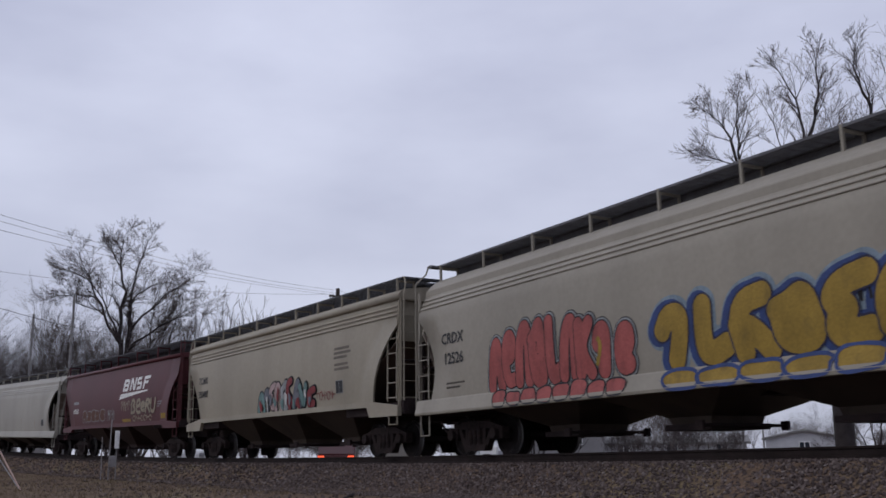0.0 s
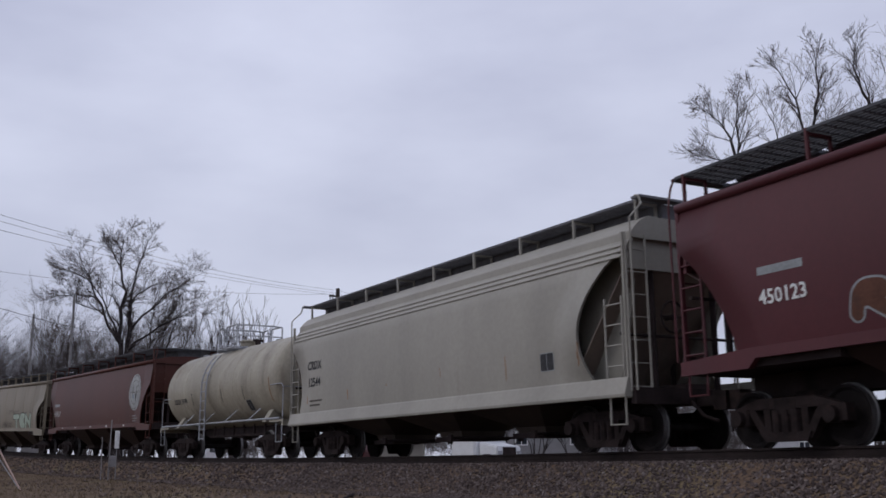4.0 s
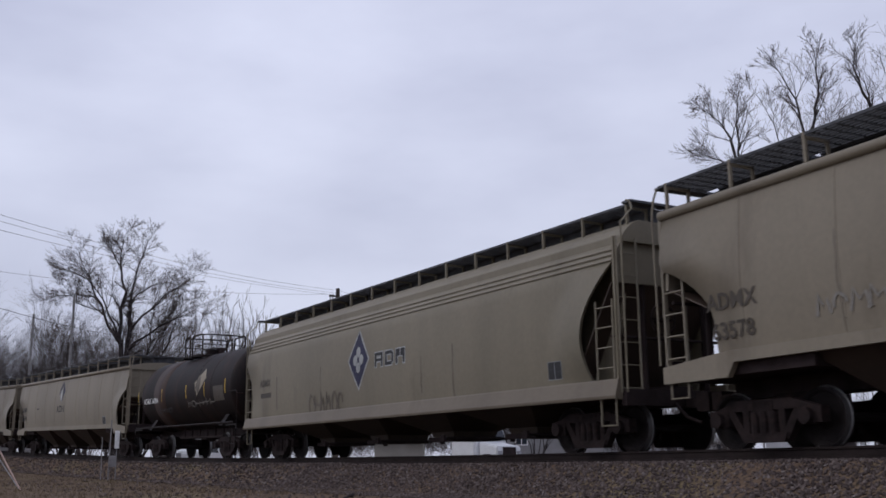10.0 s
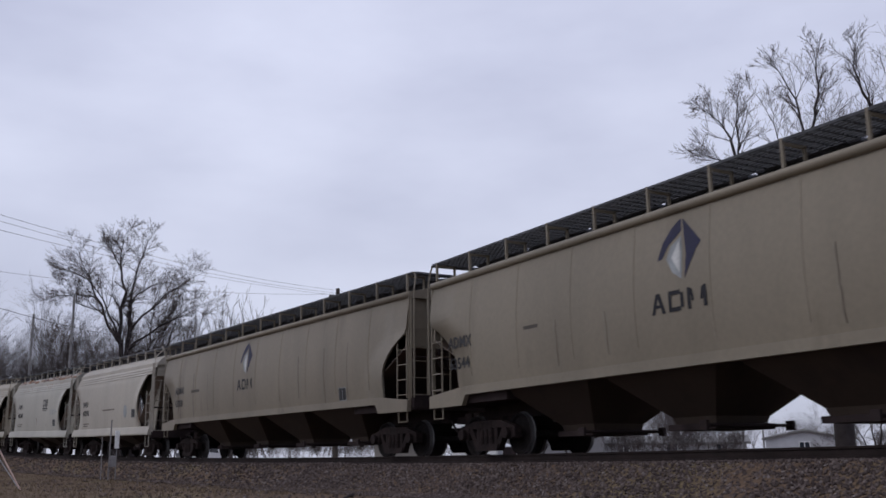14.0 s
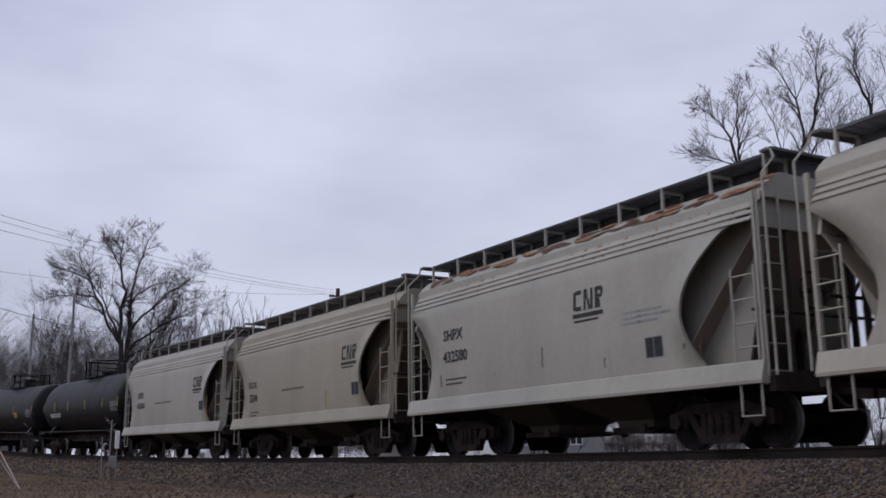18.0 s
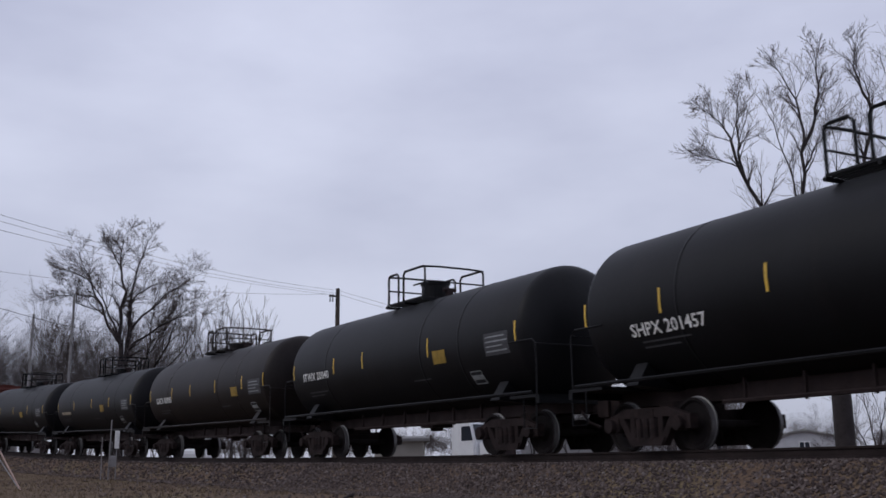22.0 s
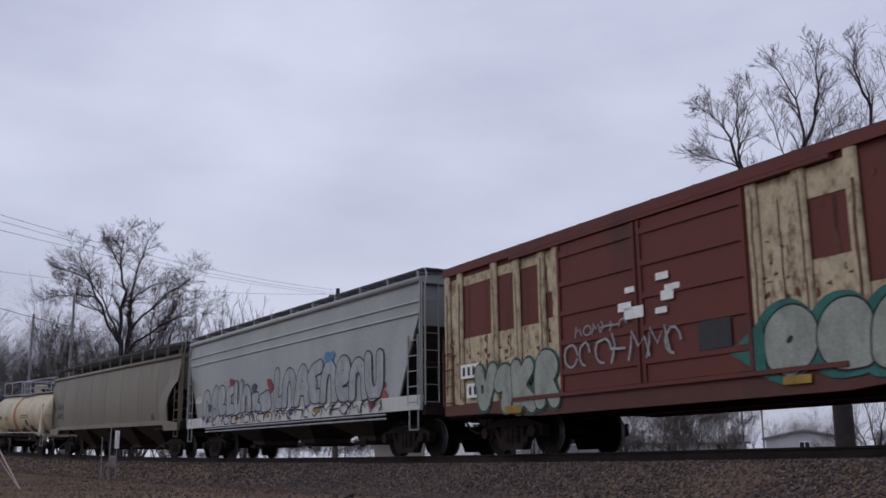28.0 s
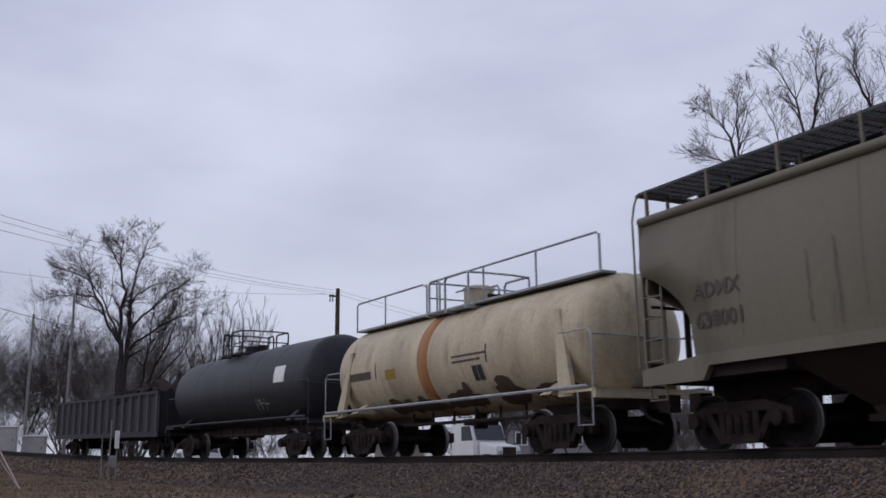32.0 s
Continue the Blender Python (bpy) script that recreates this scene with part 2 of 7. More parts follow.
def sheet(bm, outline, side, out=0.005, step=0.25):
    """A flat shape painted on the side: an outline in x and z laid onto the bulge of the sheet."""
    vs = [bm.verts.new((x, 0, z)) for x, z in outline]
    f = bm.faces.new(vs)
    zs = [z for _, z in outline]
    lo, hi = min(zs), max(zs)
    k = int((hi - lo) / step)
    for i in range(1, k + 1):
        geom = [*bm.verts, *bm.edges, *bm.faces]
        bmesh.ops.bisect_plane(bm, geom=geom, plane_co=(0, 0, lo + (hi - lo) * i / (k + 1)), plane_no=(0, 0, 1))
    for v in bm.verts:
        if abs(v.co.y) < 1e-9:
            v.co.y = -side(v.co.z) - out


def mark(parent, outlines, side, mat, name="marking", out=0.005, label=""):
    """Painted shapes, each a part of its own; small print stays together."""
    joined = name in ("small_print", "faded_print", "wagon_number", "owner_mark")
    whole = bmesh.new()
    ob = None
    for i, o in enumerate(outlines):
        bm = bmesh.new()
        sheet(bm, o, side, out + 0.0008 * (i % 9))
        me = bpy.data.meshes.new(name)
        bm.to_mesh(me)
        bm.free()
        if joined:
            whole.from_mesh(me)
            bpy.data.meshes.remove(me)
        else:
            me.materials.append(mat)
            ob = shared(name, me, parent, None, label)
    if joined:
        ob = part(name, whole, mat, parent, label)
    else:
        whole.free()
    return ob


def rect(x0, x1, z0, z1, lean=0.0):
    return [(x0, z0), (x1, z0), (x1 + lean, z1), (x0 + lean, z1)]


# ---- covered hopper ----
def covered_hopper(label, L, color, *, zs=1.18, ze=3.95, peak=4.2, half=1.5, bulge=0.10, bays=3, cut=1.45, cut_top=3.45, sill_h=0.30, board=None,
                   board_lift=0.34, stain=(0.10, 0.075, 0.05), amount=0.25, seams=0, posts=10, rounded=True, sill_color=None, end_drop=0.0, ridges=0, ledge=0.0, post_color=None, knee=0.0, hooked=False, shoulder=0.0, slope_tone=0.25, set_back=0.0):
    car = empty("covered_hopper")
    tagged(car, label, "freight wagon", "wagons of the train")
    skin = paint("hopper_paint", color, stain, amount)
    dark = BLACK_STEEL
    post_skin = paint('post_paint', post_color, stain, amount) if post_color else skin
    H = L / 2 - 0.62

    def side(z):
        u = max(0.0, min(1.0, (z - zs) / (ze - zs)))
        return half + bulge * math.sin(math.pi * (0.08 + 0.92 * u)) - shoulder * max(0.0, (z - ze + 0.6) / 0.6) ** 1.2

    # the leading end is cut away deeper and higher on the hooked bodies
    tops = {1: min(3.7, cut_top + 0.6) if hooked else cut_top, -1: cut_top + (0.2 if hooked else 0.0)}
    cuts = {1: cut * 1.12 if hooked else cut, -1: cut * 0.72 if hooked else cut}

    def inset(z, end):
        if z >= tops[end]:
            return 0.0
        u = min(1.0, (tops[end] - z) / (tops[end] - zs - knee))
        if hooked:
            return cuts[end] * math.sin(math.pi * 0.76 * u ** 0.9)
        return cut * (math.sin(u * math.pi / 2) ** 0.8 if rounded else u)

    # side sheets and roof as one closed shell
    levels = [zs + sill_h * 0.6 + (ze - zs - sill_h * 0.6) * i / 18 for i in range(19)]
    for s in (-1, 1):
        bm = bmesh.new()
        grid = []
        for z in levels:
            x0, x1 = -H + inset(z, -1), H - inset(z, 1)
            grid.append([bm.verts.new((x0 + (x1 - x0) * k / 16, s * side(z), z)) for k in range(17)])
        for a, b in zip(grid, grid[1:]):
            for k in range(16):
                q = (a[k], a[k + 1], b[k + 1], b[k])
                bm.faces.new(q if s < 0 else q[::-1])
        # the sheet's own thickness where the ends are cut away
        for k in (0, 16):
            for a, b in zip(grid, grid[1:]):
                p, q = a[k].co.copy(), b[k].co.copy()
                p.y -= s * 0.05
                q.y -= s * 0.05
                bm.faces.new((a[k], b[k], bm.verts.new(q), bm.verts.new(p)))
        part("side_sheet", bm, skin, car, smooth=True)
    for i in range(1, seams + 1):
        x = -H + 2 * H * i / (seams + 1)
        for s in (-1, 1):
            rings = []
            for z in levels[2:]:
                if -H + inset(z, -1) + 0.1 < x < H - inset(z, 1) - 0.1:
                    y = s * side(z)
                    rings.append([(x - 0.02, y - s * 0.004, z), (x - 0.02, y + s * 0.001, z), (x, y + s * 0.012, z), (x + 0.02, y + s * 0.001, z), (x + 0.02, y - s * 0.004, z)])
            bm = bmesh.new()
            loft(bm, rings)
            bmesh.ops.recalc_face_normals(bm, faces=bm.faces)
            part("weld_seam", bm, skin, car)
    # roof
    bm = bmesh.new()
    we = side(ze)
    left = [(-we - 0.03, ze - 0.10), (-we - 0.05, ze), (-we - 0.02, ze + 0.04 + ledge * 0.4), (-we + 0.05, ze + 0.07 + ledge * 0.8), (-we + 0.16, ze + 0.09 + ledge), (-we * 0.6, peak - 0.05)]
    if shoulder:
        # the sheet rolls over into the roof
        left = [(-we - 0.03, ze - 0.12), (-we - 0.05, ze - 0.03), (-we - 0.03, ze + 0.02), (-we + 0.05, ze + 0.11), (-we + 0.18, ze + 0.22), (-we + 0.36, ze + 0.31), (-we * 0.5, peak)]
    prof = left + [(0, peak)] + [(-y, z) for y, z in left[::-1]]
    loft(bm, [[(x, y, z) for y, z in prof] for x in (-H - 0.03, H + 0.03)])
    bmesh.ops.recalc_face_normals(bm, faces=bm.faces)
    part("roof", bm, skin, car)
    # eave band
    for s in (-1, 1):
        bm = bmesh.new()
        if shoulder:
            box(bm, -H, H, s * (we + 0.035) - 0.05, s * (we + 0.035) + 0.05, ze - 0.16, ze - 0.02)
        else:
            tube(bm, [(-H, s * (we + 0.02), ze - 0.02), (H, s * (we + 0.02), ze - 0.02)], 0.08, 14)
        part("top_chord", bm, skin, car, smooth=not shoulder)
        bm = bmesh.new()
        w = side(zs + 0.2)
        e = H + 0.05
        y0, y1 = sorted((s * (w - 0.06), s * (w + 0.05)))
        d = end_drop
        if shoulder:
            # a skirt that leans out towards its foot
            y2, y3, y4 = s * (w + 0.02), s * (w + 0.11), s * (w - 0.06)
            loft(bm, [[(x, y4, zs + sill_h), (x, y2, zs + sill_h), (x, y2 + s * 0.015, zs + sill_h - 0.03), (x, y3, zs + 0.05), (x, y3 - s * 0.01, zs), (x, y4, zs)] for x in (-e, e)])
        else:
            prism(bm, [(-e, zs - d), (-e + 1.45, zs - d), (-e + 1.6, zs), (e - 1.6, zs), (e - 1.45, zs - d), (e, zs - d), (e, zs + sill_h - d * 0.6),
                       (e - 1.5, zs + sill_h), (-e + 1.5, zs + sill_h), (-e, zs + sill_h - d * 0.6)], y0, y1)
        bmesh.ops.recalc_face_normals(bm, faces=bm.faces)
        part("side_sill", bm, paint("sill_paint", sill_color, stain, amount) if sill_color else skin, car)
    for i in range(ridges):
        # pressed lines along the sheet below the eave
        z = ze - 0.24 - 0.11 * i if ridges > 2 else (ze - 0.52 - 0.29 * i)
        for s in (-1, 1):
            bm = bmesh.new()
            y = s * (side(z) + 0.002)
            loft(bm, [[(x, y - s * 0.02, z - 0.035), (x, y + s * 0.034, z - 0.030), (x, y + s * 0.034, z - 0.012), (x, y - s * 0.02, z + 0.045)] for x in (-H + 0.05, H - 0.05)])
            bmesh.ops.recalc_face_normals(bm, faces=bm.faces)
            part("pressed_ridge", bm, skin, car)
    # ends: upper bulkhead, slope sheet, platform
    for s in (-1, 1):
        bm = bmesh.new()
        wb = side(tops[s]) - 0.06
        x = s * (H - 0.10)
        ring = [(-wb, tops[s] - 0.35), (wb, tops[s] - 0.35), (side(ze - 0.2) - 0.06, ze - 0.2), (we - 0.1, ze + 0.02), (0, peak - 0.05), (-we + 0.1, ze + 0.02), (-side(ze - 0.2) + 0.06, ze - 0.2)]
        loft(bm, [[(x - s * 0.03, y, z) for y, z in ring], [(x + s * 0.03, y, z) for y, z in ring]])
        bmesh.ops.recalc_face_normals(bm, faces=bm.faces)
        part("end_wall", bm, skin, car)
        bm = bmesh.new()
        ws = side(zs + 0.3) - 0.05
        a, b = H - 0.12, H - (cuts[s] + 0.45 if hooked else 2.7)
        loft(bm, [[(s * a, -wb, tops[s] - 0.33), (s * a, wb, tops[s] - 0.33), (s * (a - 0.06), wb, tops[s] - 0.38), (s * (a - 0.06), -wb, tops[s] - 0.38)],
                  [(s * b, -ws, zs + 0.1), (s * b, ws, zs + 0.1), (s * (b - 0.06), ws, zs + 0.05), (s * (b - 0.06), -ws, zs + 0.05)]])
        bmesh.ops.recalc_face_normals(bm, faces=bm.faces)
        # slope_tone dims the body colour: grime and the recess's shade painted together
        part("slope_sheet", bm, paint("slope_shade_paint", (0.05 + color[0] * slope_tone, 0.037 + color[1] * slope_tone * 0.88, 0.034 + color[2] * slope_tone * 0.85), (0.05, 0.034, 0.03), 0.5), car, "grimy sloped end sheet with recess shade in its colour")
        bm = bmesh.new()
        x0, x1 = sorted((s * (H - 2.95), s * (H + 0.12)))
        box(bm, x0, x1, -half + 0.05, half - 0.05, zs - end_drop * 0.8, zs + 0.07)
        box(bm, *sorted((s * (H + 0.02), s * (H + 0.14))), -half + 0.02, half - 0.02, zs - 0.12, zs + 0.16)
        part("end_platform", bm, dark, car)
        if hooked:
            # the body necks in behind the end of the side sheet
            for y in (-1, 1):
                bm = bmesh.new()
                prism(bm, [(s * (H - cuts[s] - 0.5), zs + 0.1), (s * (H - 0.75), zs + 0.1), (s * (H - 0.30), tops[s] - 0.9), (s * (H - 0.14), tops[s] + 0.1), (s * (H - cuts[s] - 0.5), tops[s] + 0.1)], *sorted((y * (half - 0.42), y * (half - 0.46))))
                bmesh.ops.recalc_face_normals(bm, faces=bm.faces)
                # neck colour is the body's scaled to 0.8, with brown stains
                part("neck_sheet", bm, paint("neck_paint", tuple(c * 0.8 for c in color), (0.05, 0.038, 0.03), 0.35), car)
        # braces that carry the slope sheet
        bm = bmesh.new()
        for y in (-0.75, 0.75):
            tube(bm, [(s * (H - 0.16), y, zs), (s * (H - 0.16), y, tops[s] - 0.3)], 0.055, 6)
            tube(bm, [(s * (H - 1.3), y, zs), (s * (H - 1.3), y, zs + 1.25)], 0.05, 6)
        tube(bm, [(s * (H - 0.16), -half, zs + 1.1), (s * (H - 0.16), half, zs + 1.1)], 0.03, 6)
        part("end_brace", bm, dark, car)
        for y in (-1, 1):
            bm = bmesh.new()
            yy = y * (half + 0.03)
            box(bm, *sorted((s * (H - 0.02), s * (H + 0.03))), *sorted((yy - y * 0.05, yy + y * 0.01)), zs - 0.02, ze - 0.05)
            part("corner_post", bm, skin, car)
            ladder(car, skin if y < 0 else GALV, s * (H - 0.02) if s < 0 else H - 0.50, y * (half + 0.06), zs + 0.1, zs + 1.75, 0.46)
            ladder(car, skin, s * (H + 0.06), y * half - (0.46 if y > 0 else 0), zs + 0.1, ze - 0.05, 0.46, 0.40, "y", "end_ladder")
            bm = bmesh.new()
            xx = s * (H - 0.26)
            tube(bm, [(xx - 0.2, y * (half + 0.04), zs), (xx - 0.2, y * (half + 0.04), zs - 0.46), (xx + 0.2, y * (half + 0.04), zs - 0.46), (xx + 0.2, y * (half + 0.04), zs)], 0.022, 6)
            part("stirrup_step", bm, skin, car)
        coupler(car, L / 2, s)
    # brake wheel on the leading end
    bm = bmesh.new()
    tube(bm, [(H + 0.10 + 0.0 * k, -0.5 + 0.28 * math.cos(k * math.pi / 8), 2.35 + 0.28 * math.sin(k * math.pi / 8)) for k in range(17)], 0.022, 6)
    for k in range(4):
        a = k * math.pi / 2
        tube(bm, [(H + 0.1, -0.5, 2.35), (H + 0.1, -0.5 + 0.28 * math.cos(a), 2.35 + 0.28 * math.sin(a))], 0.016, 5)
    tube(bm, [(H - 0.1, -0.5, 2.35), (H + 0.12, -0.5, 2.35)], 0.05, 8)
    part("brake_wheel", bm, TRUCK_STEEL, car)
    bm = bmesh.new()
    for s in (-1, 1):
        box(bm, *sorted((s * (L / 2 - 0.8), s * (L / 2 - 4.2))), -0.28, 0.28, 0.82, 1.18)
    box(bm, -L / 2 + 4.2, L / 2 - 4.2, -0.28, 0.28, zs - 0.08, zs + 0.2)
    part("centre_sill", bm, dark, car)
    # discharge bays: body colour darkened to carry the underside's shade, plus dark stains
    shaded_belly = paint("bay_shade_paint", (0.036 + color[0] * 0.11, 0.027 + color[1] * 0.095, 0.024 + color[2] * 0.09), (0.028, 0.020, 0.018), 0.6)
    a0, a1 = -H + 2.55, H - 2.55
    w = (a1 - a0) / bays
    for i in range(bays):
        c = a0 + w * (i + 0.5)
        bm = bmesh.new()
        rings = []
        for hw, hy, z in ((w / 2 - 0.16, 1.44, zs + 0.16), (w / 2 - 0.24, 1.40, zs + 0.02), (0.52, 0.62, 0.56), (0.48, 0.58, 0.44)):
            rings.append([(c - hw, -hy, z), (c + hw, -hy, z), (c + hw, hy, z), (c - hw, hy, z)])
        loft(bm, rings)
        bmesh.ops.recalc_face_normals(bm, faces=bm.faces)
        bay = part("discharge_bay", bm, shaded_belly, car)
        bm = bmesh.new()
        box(bm, c - 0.56, c + 0.56, -0.68, 0.68, 0.34, 0.44)
        tube(bm, [(c + 0.62, -1.0, 0.40), (c + 0.62, 1.0, 0.40)], 0.03, 6)
        for y in (-0.98, 0.98):
            box(bm, c + 0.54, c + 0.70, y - 0.03, y + 0.03, 0.32, 0.48)
        part("outlet_gate", bm, dark, bay)
    # roof hatches and running boards
    bm = bmesh.new()
    mesh_mat = board or DARK_MESH
    zt = ze + board_lift
    # hinged hatch covers in a row over a raised coaming
    box(bm, -H + 0.02, H - 0.02, -0.50, 0.50, peak - 0.10, max(peak, zt - 0.02))
    coaming = part("hatch_coaming", bm, mesh_mat, car)
    for i in range(8):
        bm = bmesh.new()
        x0, x1 = -H + 0.3 + (2 * H - 0.6) * (i + 0.04) / 8, -H + 0.3 + (2 * H - 0.6) * (i + 0.96) / 8
        box(bm, x0, x1, -0.54, 0.54, max(peak, zt - 0.02), max(peak, zt - 0.02) + 0.06)
        tube(bm, [(x0 + 0.2, -0.56, max(peak, zt - 0.02) + 0.02), (x1 - 0.2, -0.56, max(peak, zt - 0.02) + 0.02)], 0.02, 5)
        part("hatch_cover", bm, mesh_mat, coaming)
    for s in (-1, 1):
        bm = bmesh.new()
        yb = s * (we - (0.50 if shoulder else 0.28))
        wide = 0.62 if shoulder else 0.9
        e = H + 0.06
        for k in range(10):
            y = yb + s * (0.27 - wide) + s * k * (wide - 0.014) / 9
            box(bm, -e, e, y - 0.014, y + 0.014, zt, zt + 0.045)
        k = -e
        while k < e:
            box(bm, k, k + 0.03, *sorted((yb + s * (0.26 - wide), yb + s * 0.27)), zt + 0.005, zt + 0.03)
            k += 0.22
        part("running_board", bm, mesh_mat, car)
        bm2 = None
        for i in range(posts):
            x = -H + 0.15 + (2 * H - 0.3) * i / (posts - 1)
            bm2 = bmesh.new()
            box(bm2, x - 0.022, x + 0.022, *sorted((yb + s * 0.23, yb + s * 0.28)), ze - 0.04, zt + 0.05)
            box(bm2, x - 0.02, x + 0.02, *sorted((yb - s * 0.24, yb - s * 0.19)), ze, zt)
            box(bm2, x - 0.02, x + 0.02, *sorted((yb - s * 0.24, yb + s * 0.23)), zt - 0.05, zt - 0.005)
            part("board_post", bm2, post_skin, car)
    for s in (-1, 1):
        bm = bmesh.new()
        box(bm, *sorted((s * (H - 0.06), s * (H + 0.18))), -we + 0.05, we - 0.05, zt - 0.002, zt + 0.043)
        part("end_board", bm, mesh_mat, car)
        for y in (-1, 1):
            bm = bmesh.new()
            x, yy = s * (H + 0.16), y * (we - 0.06)
            tube(bm, [(x - s * 0.12, yy, zt + 0.05), (x - s * 0.02, yy, zt + 0.02), (x + s * 0.05, yy + y * 0.02, zt - 0.14), (x + s * 0.06, y * (half + 0.01), zt - 0.42), (x + s * 0.06, y * (half + 0.01), zs + 0.1)], 0.02, 6)
            part("end_handrail", bm, post_skin, car)
    # bodies that sit towards the rear of their underframe
    for o in car.children:
        if set_back and not o.name.startswith(("coupler", "centre_sill")):
            o.location.x -= set_back
    for s in (-1, 1):
        truck(car, s * (L / 2 - 2.15))
    return car, side, H


def data_panel(car, side, x, z, mat=None):
    """The small black consolidated stencil: two panes in a thin pale border, with a few short lines."""
    mark(car, [rect(x - 0.015, x + 0.415, z - 0.015, z + 0.335)], side, INK["silver"], "stencil_panel", 0.005)
    mark(car, [rect(x, x + 0.19, z, z + 0.32), rect(x + 0.21, x + 0.40, z, z + 0.32)], side, mat or BLACK_MARK, "stencil_panel", 0.009)
    bars(car, lambda q: side(q) + 0.008, x + 0.04, z + 0.18, (0.09,), 0.02, 0.09, INK["dull"])
    bars(car, lambda q: side(q) + 0.008, x + 0.25, z + 0.12, (0.10,), 0.02, 0.10, INK["dull"])


def bars(car, side, x, z, widths, h=0.05, gap=0.09, mat=None, name="small_print"):
    mark(car, [rect(x, x + w, z - i * gap, z - i * gap + h) for i, w in enumerate(widths)], side, mat or INK["dirt"], name)


# ---- tank wagon ----
def tank_wagon(label, L, color, *, R=1.44, zc=2.49, stain=(0.08, 0.06, 0.045), amount=0.2, rough=0.45, full_rail=False, girth=None, dome_x=0.0,
               metal_rail=None, deck=1.7, deck_back=None, side_ladder=True, braced=False, dome_h=0.22):
    car = empty("tank_wagon")
    tagged(car, label, "tank wagon", "wagons of the train")
    skin = material("tank_paint", color, rough, 0.0, 0.2, 1.0, 0.08, 8.0, stain, amount, (1.4, 1.4, 0.3), 0.10, 12.0, spec=0.16)
    rail_mat = metal_rail or skin
    T = L / 2 - 0.62

    def side(z):
        return math.sqrt(max(0.01, R * R - (z - zc) ** 2))

    bm = bmesh.new()
    rings, n = [], 48
    prof = [(-T + 0.62 * (1 - math.cos(a)), max(0.02, R * math.sin(a))) for a in (radians(d) for d in (0, 10, 22, 34, 46, 56, 66, 76, 84, 90))]
    prof += [(-T + 0.62 + (2 * T - 1.24) * i / 8, R) for i in range(1, 9)] + [(-x, r) for x, r in prof[-2::-1]]
    loft(bm, [[(x, r * math.cos(2 * math.pi * k / n), zc + r * math.sin(2 * math.pi * k / n)) for k in range(n)] for x, r in prof])
    bmesh.ops.recalc_face_normals(bm, faces=bm.faces)
    part("tank_shell", bm, skin, car, smooth=True)
    # weld and reinforcing rings
    for i, x in enumerate((-T * 0.55, 0.28 * T, T * 0.55)):
        bm = bmesh.new()
        loft(bm, [[(x + d, rr * math.cos(2 * math.pi * k / n), zc + rr * math.sin(2 * math.pi * k / n)) for k in range(n)]
                  for d, rr in ((-0.03, R - 0.01), (-0.025, R + 0.006), (0.025, R + 0.006), (0.03, R - 0.01))])
        bmesh.ops.recalc_face_normals(bm, faces=bm.faces)
        part("weld_ring", bm, skin, car, smooth=True)
    # manway, valve housing and platform with its rail
    top = zc + R
    bm = bmesh.new()
    loft(bm, [[(dome_x + r * math.cos(2 * math.pi * k / 20), r * math.sin(2 * math.pi * k / 20), z) for k in range(20)]
              for r, z in ((0.36, top - 0.08), (0.36, top + dome_h - 0.06), (0.39, top + dome_h - 0.05), (0.39, top + dome_h), (0.28, top + dome_h + 0.05), (0.05, top + dome_h + 0.06))])
    bmesh.ops.recalc_face_normals(bm, faces=bm.faces)
    part("valve_housing", bm, skin, car)
    bm = bmesh.new()
    tube(bm, [(dome_x + 0.7, 0, top - 0.05), (dome_x + 0.7, 0, top + 0.20)], 0.10, 10)
    tube(bm, [(dome_x + 0.7, -0.18, top + 0.20), (dome_x + 0.7, 0.18, top + 0.20)], 0.05, 8)
    part("safety_valve", bm, BLACK_STEEL, car)
    p0, p1 = dome_x - (deck_back or deck), dome_x + deck
    for s in (-1, 1):
        bm = bmesh.new()
        yo = s * 0.66
        zb = zc + math.sqrt(R * R - 0.66 ** 2) + 0.08
        for k in range(5):
            box(bm, p0, p1, yo - 0.26 + 0.11 * k, yo - 0.21 + 0.11 * k, zb, zb + 0.04)
        for x in (p0, dome_x, p1):
            box(bm, x - 0.03, x + 0.03, yo - 0.28, yo + 0.28, zb - 0.06, zb)
        part("platform", bm, rail_mat, car)
        bm = bmesh.new()
        ye = s * 0.86
        zr = zb + 0.80
        for a, b in ((p0, p0 + 0.28 * (p1 - p0)), (p1 - 0.58 * (p1 - p0), p1)):
            tube(bm, [(a, ye, zb), (a, ye, zr - 0.08), (a + 0.08, ye, zr), (b - 0.08, ye, zr), (b, ye, zr - 0.08), (b, ye, zb)], 0.03, 6)
        tube(bm, [(p1 - 0.3 * (p1 - p0), ye, zb + 0.38), (p1, ye, zb + 0.38)], 0.022, 6)
        part("safety_rail", bm, rail_mat, car)
    for x in (p0, p1):
        bm = bmesh.new()
        tube(bm, [(x, -0.86, zb + 0.78), (x, -0.4, zb + 0.80), (x, 0.4, zb + 0.80), (x, 0.86, zb + 0.78)], 0.028, 6)
        tube(bm, [(x, -0.86, zb + 0.42), (x, 0.86, zb + 0.42)], 0.022, 6)
        part("safety_rail", bm, rail_mat, car)
    # ladder that hugs the shell
    ladder_x = p0 + 0.40
